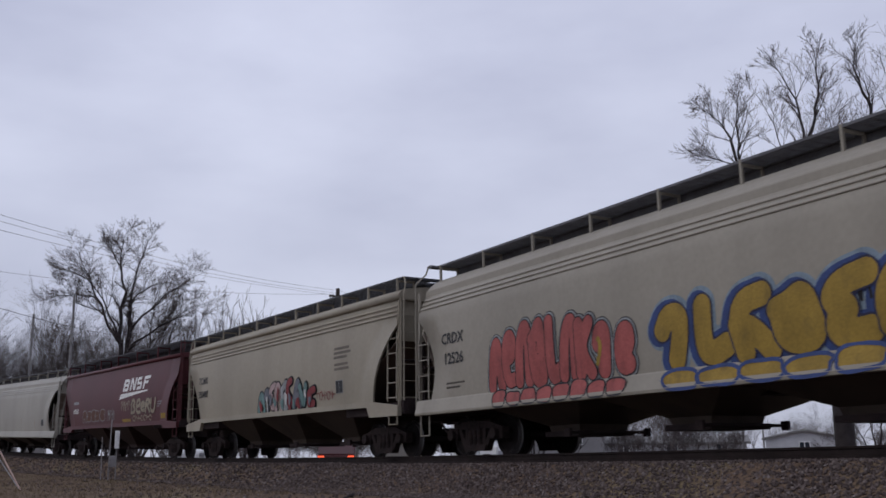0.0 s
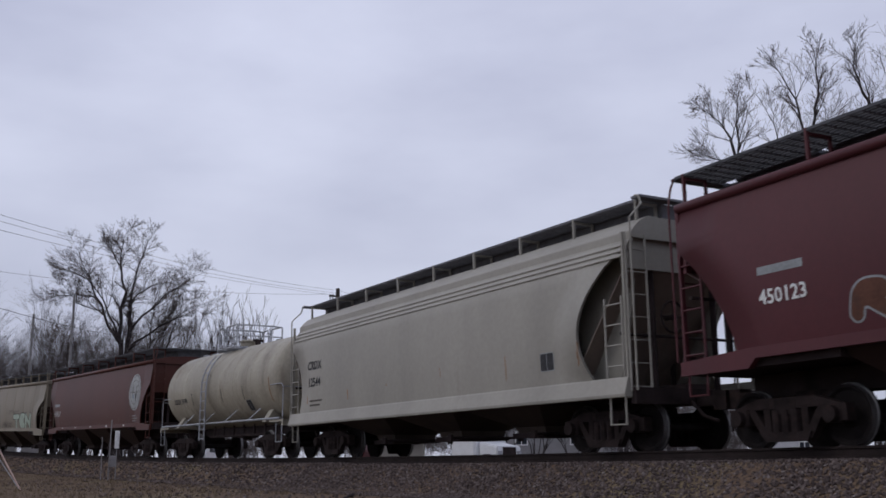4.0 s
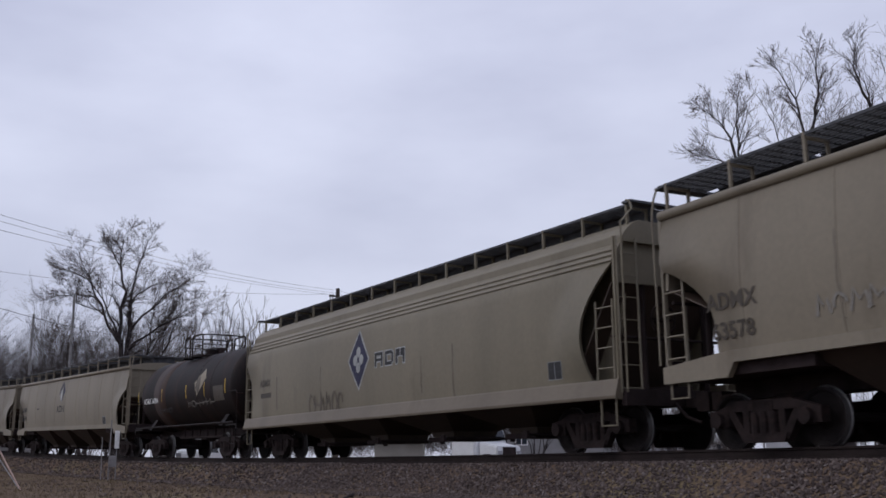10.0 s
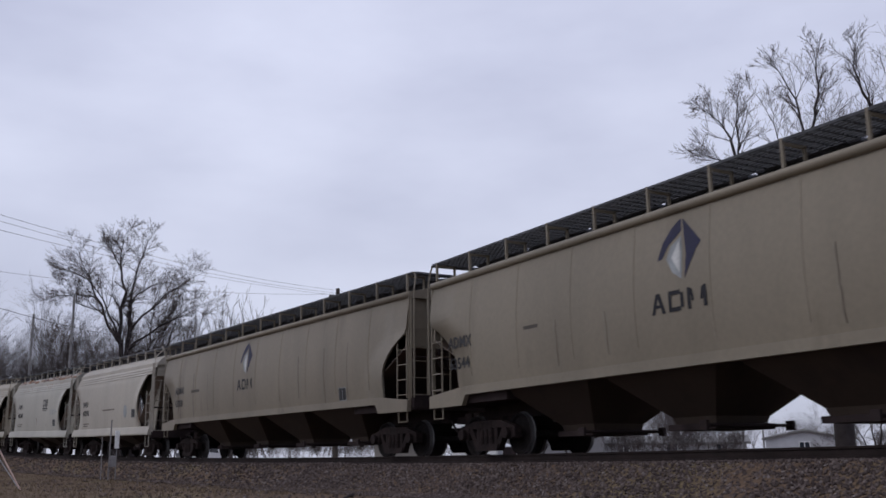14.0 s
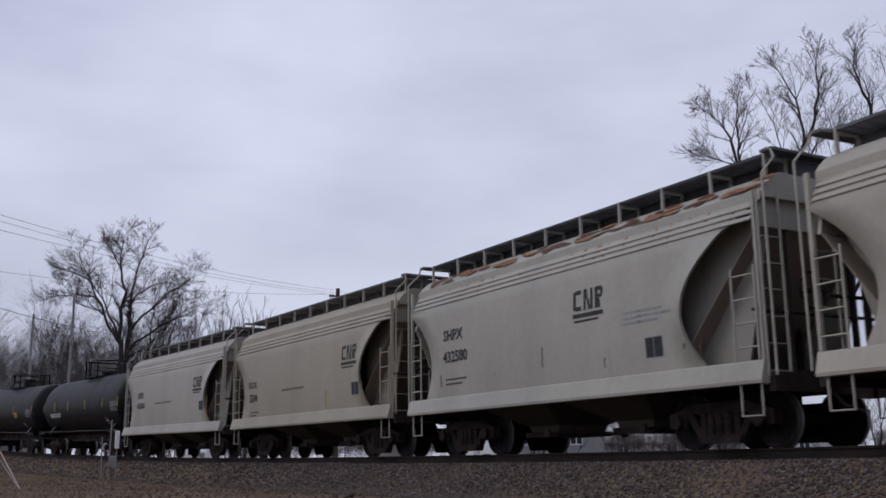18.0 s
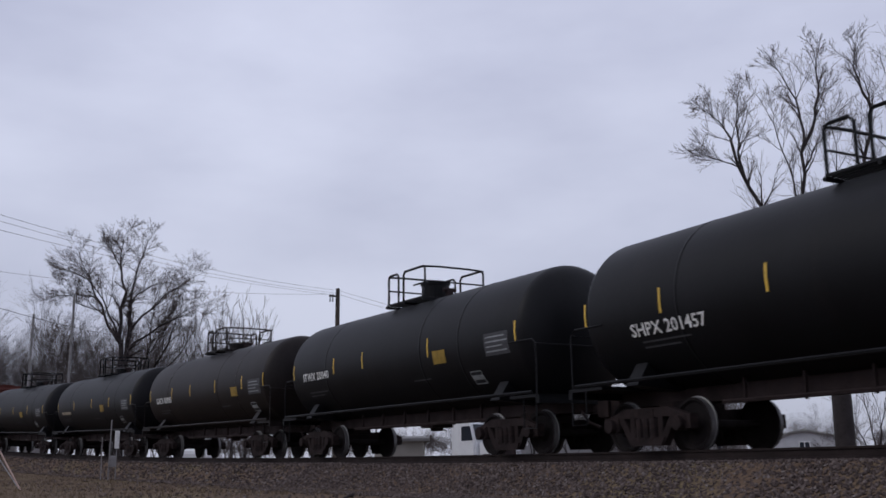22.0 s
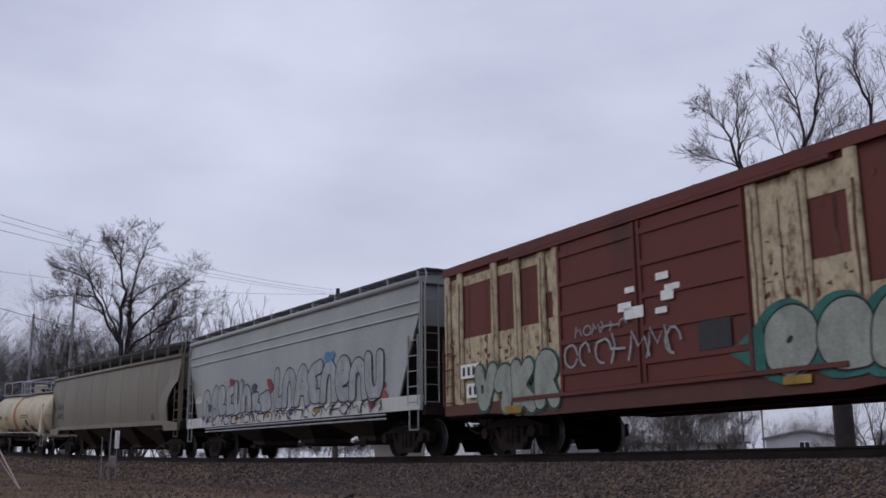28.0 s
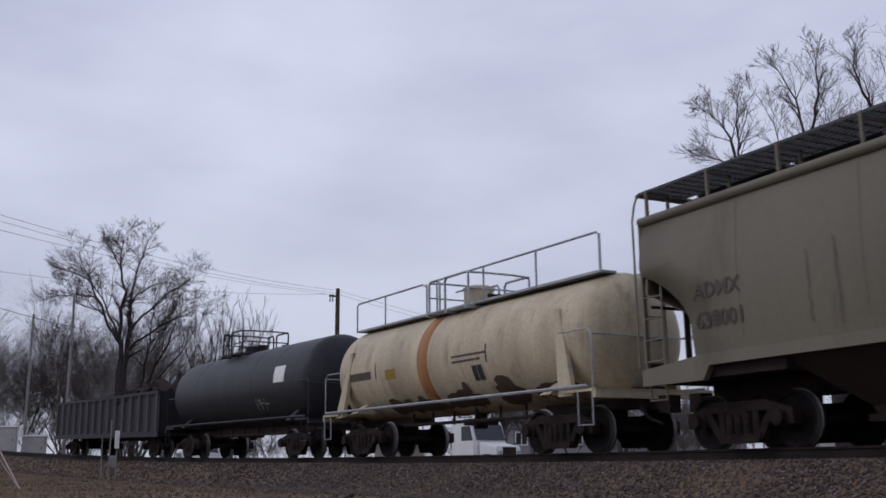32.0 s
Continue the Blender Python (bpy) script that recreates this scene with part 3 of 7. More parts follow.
    for s in (-1, 1) if side_ladder else ():
        bm = bmesh.new()
        for x in (ladder_x - 0.24, ladder_x + 0.24):
            arc = [(x, s * (R + 0.10) * math.cos(a), zc + (R + 0.10) * math.sin(a)) for a in (radians(d) for d in (48, 36, 24, 12, 0))]
            tube(bm, [*arc, (x, s * (R + 0.12), 1.3), (x, s * (R + 0.12), 0.62)], 0.028, 6)
        z = 0.68
        while z < zc + 0.9:
            y = s * (R + 0.12 if z < zc else math.sqrt(max(0.1, (R + 0.1) ** 2 - (z - zc) ** 2)))
            tube(bm, [(ladder_x - 0.24, y, z), (ladder_x + 0.24, y, z)], 0.02, 5)
            z += 0.33
        part("ladder", bm, rail_mat, car)
    # stub sills, saddles, end platforms, side rails
    base = skin
    for s in (-1, 1):
        bm = bmesh.new()
        x0, x1 = sorted((s * (L / 2 - 0.55), s * (L / 2 - 3.6)))
        box(bm, x0, x1, -0.27, 0.27, 0.82, 1.22)
        part("stub_sill", bm, BLACK_STEEL, car)
        bm = bmesh.new()
        xs = s * (L / 2 - 2.2)
        arc = [(R * 1.01 * math.sin(a), zc - R * 1.01 * math.cos(a)) for a in (radians(d) for d in range(-48, 49, 8))]
        ring = [(y, z) for y, z in arc] + [(1.35, 1.12), (0.5, 1.05), (-0.5, 1.05), (-1.35, 1.12)]
        loft(bm, [[(xs - 0.16, y, z) for y, z in ring], [(xs + 0.16, y, z) for y, z in ring]])
        bmesh.ops.recalc_face_normals(bm, faces=bm.faces)
        part("saddle", bm, base, car)
        bm = bmesh.new()
        x0, x1 = sorted((s * (L / 2 - 1.5), s * (L / 2 - 0.50)))
        box(bm, x0, x1, -1.45, 1.45, 1.10, 1.16)
        box(bm, *sorted((s * (L / 2 - 0.5), s * (L / 2 - 0.6))), -1.45, 1.45, 0.98, 1.16)
        part("end_platform", bm, base, car)
        bm = bmesh.new()
        xe = s * (L / 2 - 0.6)
        for y in (-1, 1):
            tube(bm, [(xe, y * 1.42, 1.12), (xe, y * 1.42, 2.15), (xe - s * 0.12, y * 1.42, 2.25), (xe - s * 0.95, y * 1.42, 2.25)], 0.018, 6)
            tube(bm, [(xe, y * 1.44, 1.1), (xe, y * 1.44, 0.5), (xe - s * 0.42, y * 1.44, 0.5), (xe - s * 0.42, y * 1.44, 1.1)], 0.018, 6)
        tube(bm, [(xe, -1.42, 2.15), (xe, 1.42, 2.15)], 0.018, 6)
        part("grab_rail", bm, rail_mat, car)
        coupler(car, L / 2, s)
        truck(car, s * (L / 2 - 2.2))
    for s in (-1, 1):
        bm = bmesh.new()
        tube(bm, [(-T + 0.1, s * 1.46, 1.2), (T - 0.1, s * 1.46, 1.2)], 0.035, 6)
        for i in range(4 if metal_rail and not braced else 0):
            x = -T + 2.6 + (2 * T - 5.2) * i / 3
            tube(bm, [(x, s * 1.46, 1.2), (x + 0.22, s * 1.12, zc - math.sqrt(R * R - 1.12 ** 2))], 0.02, 5)
        part("side_rail", bm, rail_mat, car)
    if not braced:
        bm = bmesh.new()
        box(bm, -L / 2 + 3.6, L / 2 - 3.6, -0.30, 0.30, 0.80, zc - R + 0.12)
        part("centre_sill", bm, BLACK_STEEL, car)
    # piping and bottom outlet
    bm = bmesh.new()
    tube(bm, [(-L / 2 + 3.5, -0.5, 0.78), (L / 2 - 3.5, -0.5, 0.78)], 0.04, 6)
    tube(bm, [(dome_x, 0, zc - R + 0.05), (dome_x, 0, 0.62)], 0.16, 10)
    box(bm, dome_x - 0.30, dome_x + 0.30, -0.3, 0.3, 0.70, 0.85)
    for i in range(6):
        x = -L / 2 + 4.0 + (L - 8.0) * i / 5
        box(bm, x - 0.015, x + 0.015, -0.53, -0.47, 0.72, zc - R + 0.12)
    part("piping", bm, BLACK_STEEL, car)
    if braced:
        # broad inclined struts from the frame up to the shell
        for s in (-1, 1):
            for y in (-1, 1):
                bm = bmesh.new()
                xs = s * (L / 2 - 1.45)
                yb = y * 1.40
                a = [(xs - 0.22, yb, 1.05), (xs + 0.22, yb, 1.05), (xs + 0.06 - s * 0.42, y * 1.22, zc + 0.55), (xs - 0.10 - s * 0.42, y * 1.22, zc + 0.55)]
                loft(bm, [a, [(x, yy - y * 0.10, z) for x, yy, z in a]])
                bmesh.ops.recalc_face_normals(bm, faces=bm.faces)
                part("tank_brace", bm, skin, car)
    if full_rail:
        for s in (-1, 1):
            bm = bmesh.new()
            zb2 = zc + math.sqrt(R * R - 0.5 ** 2) + 0.05
            box(bm, -T + 0.5, T - 0.5, s * 0.5 - 0.2, s * 0.5 + 0.2, zb2, zb2 + 0.05)
            part("running_board", bm, rail_mat, car)
            bm = bmesh.new()
            if s > 0:
                bm.free()
                continue
            y = -0.70
            tube(bm, [(-T + 0.5, y, zb2), (-T + 0.5, y, zb2 + 0.75), (-T + 0.6, y, zb2 + 0.8), (-1.6, y, zb2 + 0.8), (-1.4, y, zb2 + 0.72)], 0.026, 6)
            tube(bm, [(T - 0.5, y, zb2), (T - 0.5, y, zb2 + 0.75), (T - 0.6, y, zb2 + 0.8), (-0.9, y, zb2 + 0.8)], 0.026, 6)
            for x in (-T + 2.2, -1.4, -0.9, 1.2, T - 2.6):
                tube(bm, [(x, y, zb2), (x, y, zb2 + 0.79)], 0.024, 6)
            part("safety_rail", bm, rail_mat, car)
    if girth:
        bm = bmesh.new()
        x0, x1 = girth[0], girth[1]
        loft(bm, [[(x, rr * math.cos(2 * math.pi * k / n), zc + rr * math.sin(2 * math.pi * k / n)) for k in range(n)]
                  for x, rr in ((x0, R - 0.01), (x0 + 0.01, R + 0.007), (x1 - 0.01, R + 0.007), (x1, R - 0.01))])
        bmesh.ops.recalc_face_normals(bm, faces=bm.faces)
        part("painted_band", bm, material("band_paint", girth[2], 0.6, 0, 0.3, 2.0, 0, 1, tuple(c * 0.45 for c in girth[2]), 0.35, (1, 1, 0.3)), car, "rust coloured band round the shell", True)
    return car, side, T


def reflectors(car, side, xs, z0, z1, mat=None):
    for x in xs:
        mark(car, [rect(x, x + 0.055, z0, z1)], side, mat or YELLOW_MARK, "reflector", 0.008)


# ---- boxcar ----
def boxcar(label, L):
    car = empty("boxcar")
    tagged(car, label, "freight wagon", "wagons of the train")
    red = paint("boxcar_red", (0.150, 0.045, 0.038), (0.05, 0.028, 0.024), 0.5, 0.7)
    cream = material("boxcar_cream", (0.45, 0.375, 0.25), 0.75, 0, 0.16, 2.4, 0.1, 9, (0.085, 0.038, 0.026), 0.40, (2.2, 2.2, 1.3), 0.10, 14)
    H = L / 2 - 0.6
    zs, ze, half = 0.86, 4.08, 1.5

    def side(z):
        return half + 0.075

    for s in (-1, 1):
        bm = bmesh.new()
        box(bm, -H, H, *sorted((s * half, s * (half - 0.08))), zs + 0.12, ze)
        part("side_sheet", bm, red, car)
        bm = bmesh.new()
        box(bm, -H, H, *sorted((s * (half - 0.02), s * (half + 0.09))), ze - 0.12, ze + 0.06)
        part("top_chord", bm, red, car)
        bm = bmesh.new()
        y0, y1 = sorted((s * (half - 0.04), s * (half + 0.07)))
        prism(bm, [(-H, zs + 0.22), (-H, zs), (-H + 2.0, zs - 0.02), (-H + 3.4, zs - 0.14), (H - 3.4, zs - 0.14), (H - 2.0, zs - 0.02), (H, zs), (H, zs + 0.22)], y0, y1)
        bmesh.ops.recalc_face_normals(bm, faces=bm.faces)
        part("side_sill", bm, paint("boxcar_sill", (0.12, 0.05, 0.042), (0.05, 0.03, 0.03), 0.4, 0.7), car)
        # ribs that part the side into panels
        for x in RIBS:
            bm = bmesh.new()
            prism(bm, [(x - 0.11, zs + 0.22), (x + 0.11, zs + 0.22), (x + 0.11, ze - 0.1), (x - 0.11, ze - 0.1)], *sorted((s * half, s * (half + 0.075))))
            bmesh.ops.bevel(bm, geom=[e for e in bm.edges if abs(e.verts[0].co.z - e.verts[1].co.z) > 1], offset=0.03, segments=1, affect="EDGES")
            bmesh.ops.recalc_face_normals(bm, faces=bm.faces)
            part("side_rib", bm, cream if s < 0 else red, car)
        # two sliding doors side by side, with pressed ridges
        for x0, x1 in ((DOOR[0], DOOR[1]), (DOOR[1], DOOR[2])):
            bm = bmesh.new()
            box(bm, x0 + 0.01, x1 - 0.01, *sorted((s * (half + 0.03), s * (half + 0.09))), zs + 0.25, ze - 0.22)
            door = part("sliding_door", bm, red, car)
            bm = bmesh.new()
            for i in range(5):
                z = zs + 0.55 + i * 0.55
                prism(bm, [(x0 + 0.1, z), (x1 - 0.1, z), (x1 - 0.1, z + 0.10), (x0 + 0.1, z + 0.10)], *sorted((s * (half + 0.09), s * (half + 0.12))))
            for x in (x0 + 0.04, x1 - 0.10):
                box(bm, x, x + 0.07, *sorted((s * (half + 0.09), s * (half + 0.125))), zs + 0.25, ze - 0.22)
            part("door_ridge", bm, red, door)
        bm = bmesh.new()
        box(bm, DOOR[0] - 1.6, DOOR[2] + 1.6, *sorted((s * (half + 0.02), s * (half + 0.13))), zs + 0.17, zs + 0.24)
        box(bm, DOOR[0] - 1.6, DOOR[2] + 1.6, *sorted((s * (half + 0.02), s * (half + 0.13))), ze - 0.2, ze - 0.14)
        part("door_track", bm, red, car)
    for s in (-1, 1):
        bm = bmesh.new()
        box(bm, *sorted((s * H, s * (H - 0.08))), -half, half, zs + 0.1, ze + 0.02)
        end = part("end_wall", bm, red, car)
        for i in range(9):
            z = zs + 0.35 + i * 0.34
            bm = bmesh.new()
            x = s * H
            loft(bm, [[(x, y, z), (x + s * 0.09, y, z + 0.05), (x + s * 0.09, y, z + 0.14), (x, y, z + 0.19)] for y in (-half + 0.12, half - 0.12)])
            bmesh.ops.recalc_face_normals(bm, faces=bm.faces)
            part("end_ridge", bm, red, end)
        for y in (-1, 1):
            ladder(car, red, s * (H - 0.02) if s < 0 else H - 0.5, y * (half + 0.11), zs + 0.2, zs + 1.5, 0.44)
            ladder(car, red, s * (H + 0.14), y * half - (0.44 if y > 0 else 0), zs + 0.2, zs + 1.8, 0.44, 0.36, "y", "end_ladder")
        coupler(car, L / 2, s)
        truck(car, s * (L / 2 - 2.5))
    bm = bmesh.new()
    box(bm, -H, H, -half + 0.02, half - 0.02, zs - 0.05, zs + 0.12)
    box(bm, -L / 2 + 0.8, L / 2 - 0.8, -0.25, 0.25, 0.70, 1.0)
    part("underframe", bm, BLACK_STEEL, car)
    # roof panels with standing ribs
    bm = bmesh.new()
    loft(bm, [[(x, -half - 0.06, ze + 0.04), (x, -half - 0.06, ze + 0.08), (x, 0, ze + 0.22), (x, half + 0.06, ze + 0.08), (x, half + 0.06, ze + 0.04)] for x in (-H - 0.04, H + 0.04)])
    bmesh.ops.recalc_face_normals(bm, faces=bm.faces)
    roof = part("roof", bm, red, car)
    for i in range(15):
        x = -H + 2 * H * i / 14
        bm = bmesh.new()
        loft(bm, [[(x + d, -half - 0.03, ze + 0.07), (x + d, -half - 0.03, ze + 0.10), (x + d, 0, ze + 0.25), (x + d, half + 0.03, ze + 0.10), (x + d, half + 0.03, ze + 0.07)] for d in (-0.04, 0.04)])
        bmesh.ops.recalc_face_normals(bm, faces=bm.faces)
        part("roof_rib", bm, red, roof)
    # cream paint left round the red patches
    mark(car, [rect(a, b, c, d) for a, b, c, d in CREAM], lambda z: half + 0.002, cream, "cream_panel", 0.004, "peeling cream paint on red steel")
    return car, side, H


RIBS = [-6.95, -6.4, -5.0, -4.15, -3.28, -2.8, 2.2, 3.1, 4.0, 4.8, 5.7, 6.5, 6.95]
DOOR = (-2.7, -0.38, 2.12)
CREAM = [(-7.05, -6.42, 1.1, 3.86), (-6.42, -3.3, 1.1, 2.5), (-6.42, -3.3, 3.66, 3.86), (-3.3, -2.72, 1.1, 2.55), (-3.3, -2.72, 3.05, 3.86), (2.14, 3.2, 1.1, 3.86),
         (3.2, 3.95, 1.1, 2.55), (3.2, 3.95, 3.42, 3.86), (3.95, 5.66, 1.1, 2.1), (4.85, 5.66, 3.72, 3.86), (5.66, 6.4, 1.1, 3.86), (6.4, 7.05, 1.1, 3.86)]


# ---- gondola ----
def gondola(label, L):
    car = empty("gondola_wagon")
    tagged(car, label, "freight wagon", "wagons of the train")
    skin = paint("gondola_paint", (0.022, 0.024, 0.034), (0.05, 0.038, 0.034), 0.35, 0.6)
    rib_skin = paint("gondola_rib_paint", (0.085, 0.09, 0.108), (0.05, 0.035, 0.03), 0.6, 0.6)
    H = L / 2 - 0.6
    zs, ze, half = 0.95, 2.55, 1.48
    for s in (-1, 1):
        bm = bmesh.new()
        box(bm, -H, H, *sorted((s * half, s * (half - 0.07))), zs, ze)
        part("side_sheet", bm, skin, car)
        bm = bmesh.new()
        box(bm, -H, H, *sorted((s * (half - 0.04), s * (half + 0.10))), ze, ze + 0.12)
        part("top_chord", bm, skin, car)
        bm = bmesh.new()
        box(bm, -H, H, *sorted((s * (half - 0.04), s * (half + 0.06))), zs - 0.1, zs + 0.12)
        part("side_sill", bm, skin, car)
        for i in range(15):
            x = -H + 0.2 + (2 * H - 0.4) * i / 14
            bm = bmesh.new()
            loft(bm, [[(x - 0.10, s * half, z), (x - 0.06, s * (half + 0.10), z), (x + 0.06, s * (half + 0.10), z), (x + 0.10, s * half, z)] for z in (zs + 0.1, ze)])
            bmesh.ops.recalc_face_normals(bm, faces=bm.faces)
            part("side_rib", bm, rib_skin, car)
        bm = bmesh.new()
        box(bm, *sorted((s * H, s * (H - 0.08))), -half, half, zs, ze + 0.1)
        part("end_wall", bm, skin, car)
        coupler(car, L / 2, s)
        truck(car, s * (L / 2 - 2.3))
    bm = bmesh.new()
    box(bm, -H, H, -half, half, zs - 0.05, zs + 0.05)
    box(bm, -L / 2 + 0.8, L / 2 - 0.8, -0.25, 0.25, 0.72, 1.0)
    part("floor_pan", bm, BLACK_STEEL, car)
    # scrap that stands above the top edge near the leading end
    bm = bmesh.new()
    rng = random.Random(5)
    for i in range(120):
        x, y = rng.uniform(H - 6.4, H - 0.4), rng.uniform(-1.2, 1.2)
        a = rng.uniform(0.15, 0.5)
        box(bm, -a, a, -a * 0.6, a * 0.6, -0.12, 0.12, Matrix.Translation((x, y, ze - 0.1 + rng.uniform(0, 0.55) * (x - H + 6.6) / 6)) @ Euler((rng.uniform(-1, 1), rng.uniform(-1, 1), rng.uniform(0, 3))).to_matrix().to_4x4())
    part("scrap_load", bm, BLACK_STEEL, car, "dark scrap heaped at one end")
    return car, None, H


# ---- sprayed pictures and emblems on the wagon sides ----
def spray(name, color, rough=0.55):
    return material(name, tuple(c * 0.8 for c in color), rough, 0, 0.2, 3.0, 0.0, 1, tuple(c * 0.35 + 0.015 for c in color), 0.3, (1, 1, 0.5), 0.14, 24, spec=0.2)


INK = {k: spray("spray_" + k, v) for k, v in dict(
    black=(0.025, 0.025, 0.03), white=(0.62, 0.62, 0.60), coral=(0.40, 0.105, 0.095), yellow=(0.36, 0.235, 0.045), blue=(0.045, 0.075, 0.21), sky=(0.24, 0.31, 0.37),
    teal=(0.04, 0.17, 0.145), mint=(0.33, 0.36, 0.31), red=(0.25, 0.045, 0.05), silver=(0.34, 0.36, 0.365), pale=(0.42, 0.43, 0.42), gold=(0.36, 0.31, 0.23), navy=(0.035, 0.035, 0.075),
    teal_wash=(0.16, 0.27, 0.26), grey_wash=(0.17, 0.18, 0.21), oil=(0.115, 0.078, 0.052), dust=(0.30, 0.28, 0.25), grime=(0.165, 0.140, 0.112), dull=(0.075, 0.075, 0.082), violet=(0.075, 0.065, 0.13), pink=(0.46, 0.34, 0.33), blue_wash=(0.10, 0.25, 0.46), cool_grey=(0.37, 0.39, 0.40), pale_green=(0.42, 0.50, 0.40), orange=(0.34, 0.17, 0.08), rust=(0.13, 0.055, 0.035), dirt=(0.10, 0.085, 0.07)).items()}


def ribbon(bm, pts, w, side, out):
    """A sprayed line of width w through points in x and z."""
    prev = None
    k = len(pts)
    for i, (x, z) in enumerate(pts):
        ax, az = pts[max(0, i - 1)]
        bx, bz = pts[min(k - 1, i + 1)]
        n = math.hypot(bx - ax, bz - az) or 1
        nx, nz = -(bz - az) / n * w / 2, (bx - ax) / n * w / 2
        pair = [bm.verts.new((x + e * nx, -side(z + e * nz) - out, z + e * nz)) for e in (1, -1)]
        if prev:
            bm.faces.new((prev[0], prev[1], pair[1], pair[0]))
        prev = pair


def blob(bm, pts, side, out, grow=0.0):
    cx, cz = sum(p[0] for p in pts) / len(pts), sum(p[1] for p in pts) / len(pts)
    rings = []
    for f in (1.0, 0.66, 0.33):
        ring = []
        for x, z in pts:
            d = math.hypot(x - cx, z - cz) or 1
            g = f * (1 + grow / d)
            px, pz = cx + (x - cx) * g, cz + (z - cz) * g
            ring.append(bm.verts.new((px, -side(pz) - out, pz)))
        rings.append(ring)
    c = bm.verts.new((cx, -side(cz) - out, cz))
    k = len(pts)
    for a, b in zip(rings, rings[1:]):
        for i in range(k):
            bm.faces.new((a[i], a[(i + 1) % k], b[(i + 1) % k], b[i]))
    for i in range(k):
        bm.faces.new((rings[-1][i], rings[-1][(i + 1) % k], c))


def letter_form(rng, x0, x1, z0, z1, n=22, square=3.2, wob=0.13):
    """The outline of one swollen letter."""
    cx, cz, a, b = (x0 + x1) / 2, (z0 + z1) / 2, (x1 - x0) / 2, (z1 - z0) / 2
    ph = [rng.uniform(0, 6.28) for _ in range(4)]
    lean = rng.uniform(-0.12, 0.12)
    pts = []
    for i in range(n):
        t = 2 * math.pi * i / n
        c, s = math.cos(t), math.sin(t)
        r = (abs(c) ** square + abs(s) ** square) ** (-1 / square)
        r *= 1 + wob * math.sin(2 * t + ph[0]) + wob * 0.9 * math.sin(3 * t + ph[1]) + wob * 0.6 * math.sin(5 * t + ph[2])
        pts.append((cx + a * r * c + lean * b * s, cz + b * r * s))
    return pts


def loop(pts):
    return pts + [pts[0], pts[1]]


def bubble_picture(car, side, spans, z0, z1, fill, edge, seed, halo=None, label="", width=0.06, wob=0.13, square=3.2, inner=0.5, grow=0.16):
    """A row of swollen letter forms with a halo, a filling and a drawn edge."""
    rng = random.Random(seed)
    forms = []
    for x0, x1 in spans:
        d = rng.uniform(-0.12, 0.12) * (z1 - z0)
        forms.append(letter_form(rng, x0, x1, z0 + max(0, d) * 0.4, z1 + d, square=square, wob=wob))
    if halo:
        bm = bmesh.new()
        for f in forms:
            blob(bm, f, side, 0.006, grow)
        part("graffiti", bm, INK[halo], car, label)
    bm = bmesh.new()
    for i, f in enumerate(forms):
        blob(bm, f, side, 0.010 + 0.002 * (i % 2))
    part("graffiti", bm, INK[fill], car, label)
    bm = bmesh.new()
    for f in forms:
        ribbon(bm, loop(f), width, side, 0.016)
        (cx, cz) = sum(p[0] for p in f) / len(f), sum(p[1] for p in f) / len(f)
        w, h = (max(p[0] for p in f) - min(p[0] for p in f)), (max(p[1] for p in f) - min(p[1] for p in f))
        for _ in range(2):
            if rng.random() < inner:
                x, z = cx + rng.uniform(-0.2, 0.2) * w, cz + rng.uniform(-0.25, 0.15) * h
                ribbon(bm, [(x, z - 0.2 * h), (x + 0.05 * w, z), (x + rng.uniform(-0.1, 0.15) * w, z + 0.22 * h)], width, side, 0.016)
            if rng.random() < inner:
                x, z = cx + rng.uniform(-0.15, 0.15) * w, cz + rng.uniform(-0.2, 0.2) * h
                ring = [(x + 0.10 * w * math.cos(a), z + 0.11 * h * math.sin(a)) for a in (k * math.pi / 5 for k in range(11))]
                ribbon(bm, ring, width, side, 0.017)
    part("graffiti", bm, INK[edge], car, label)


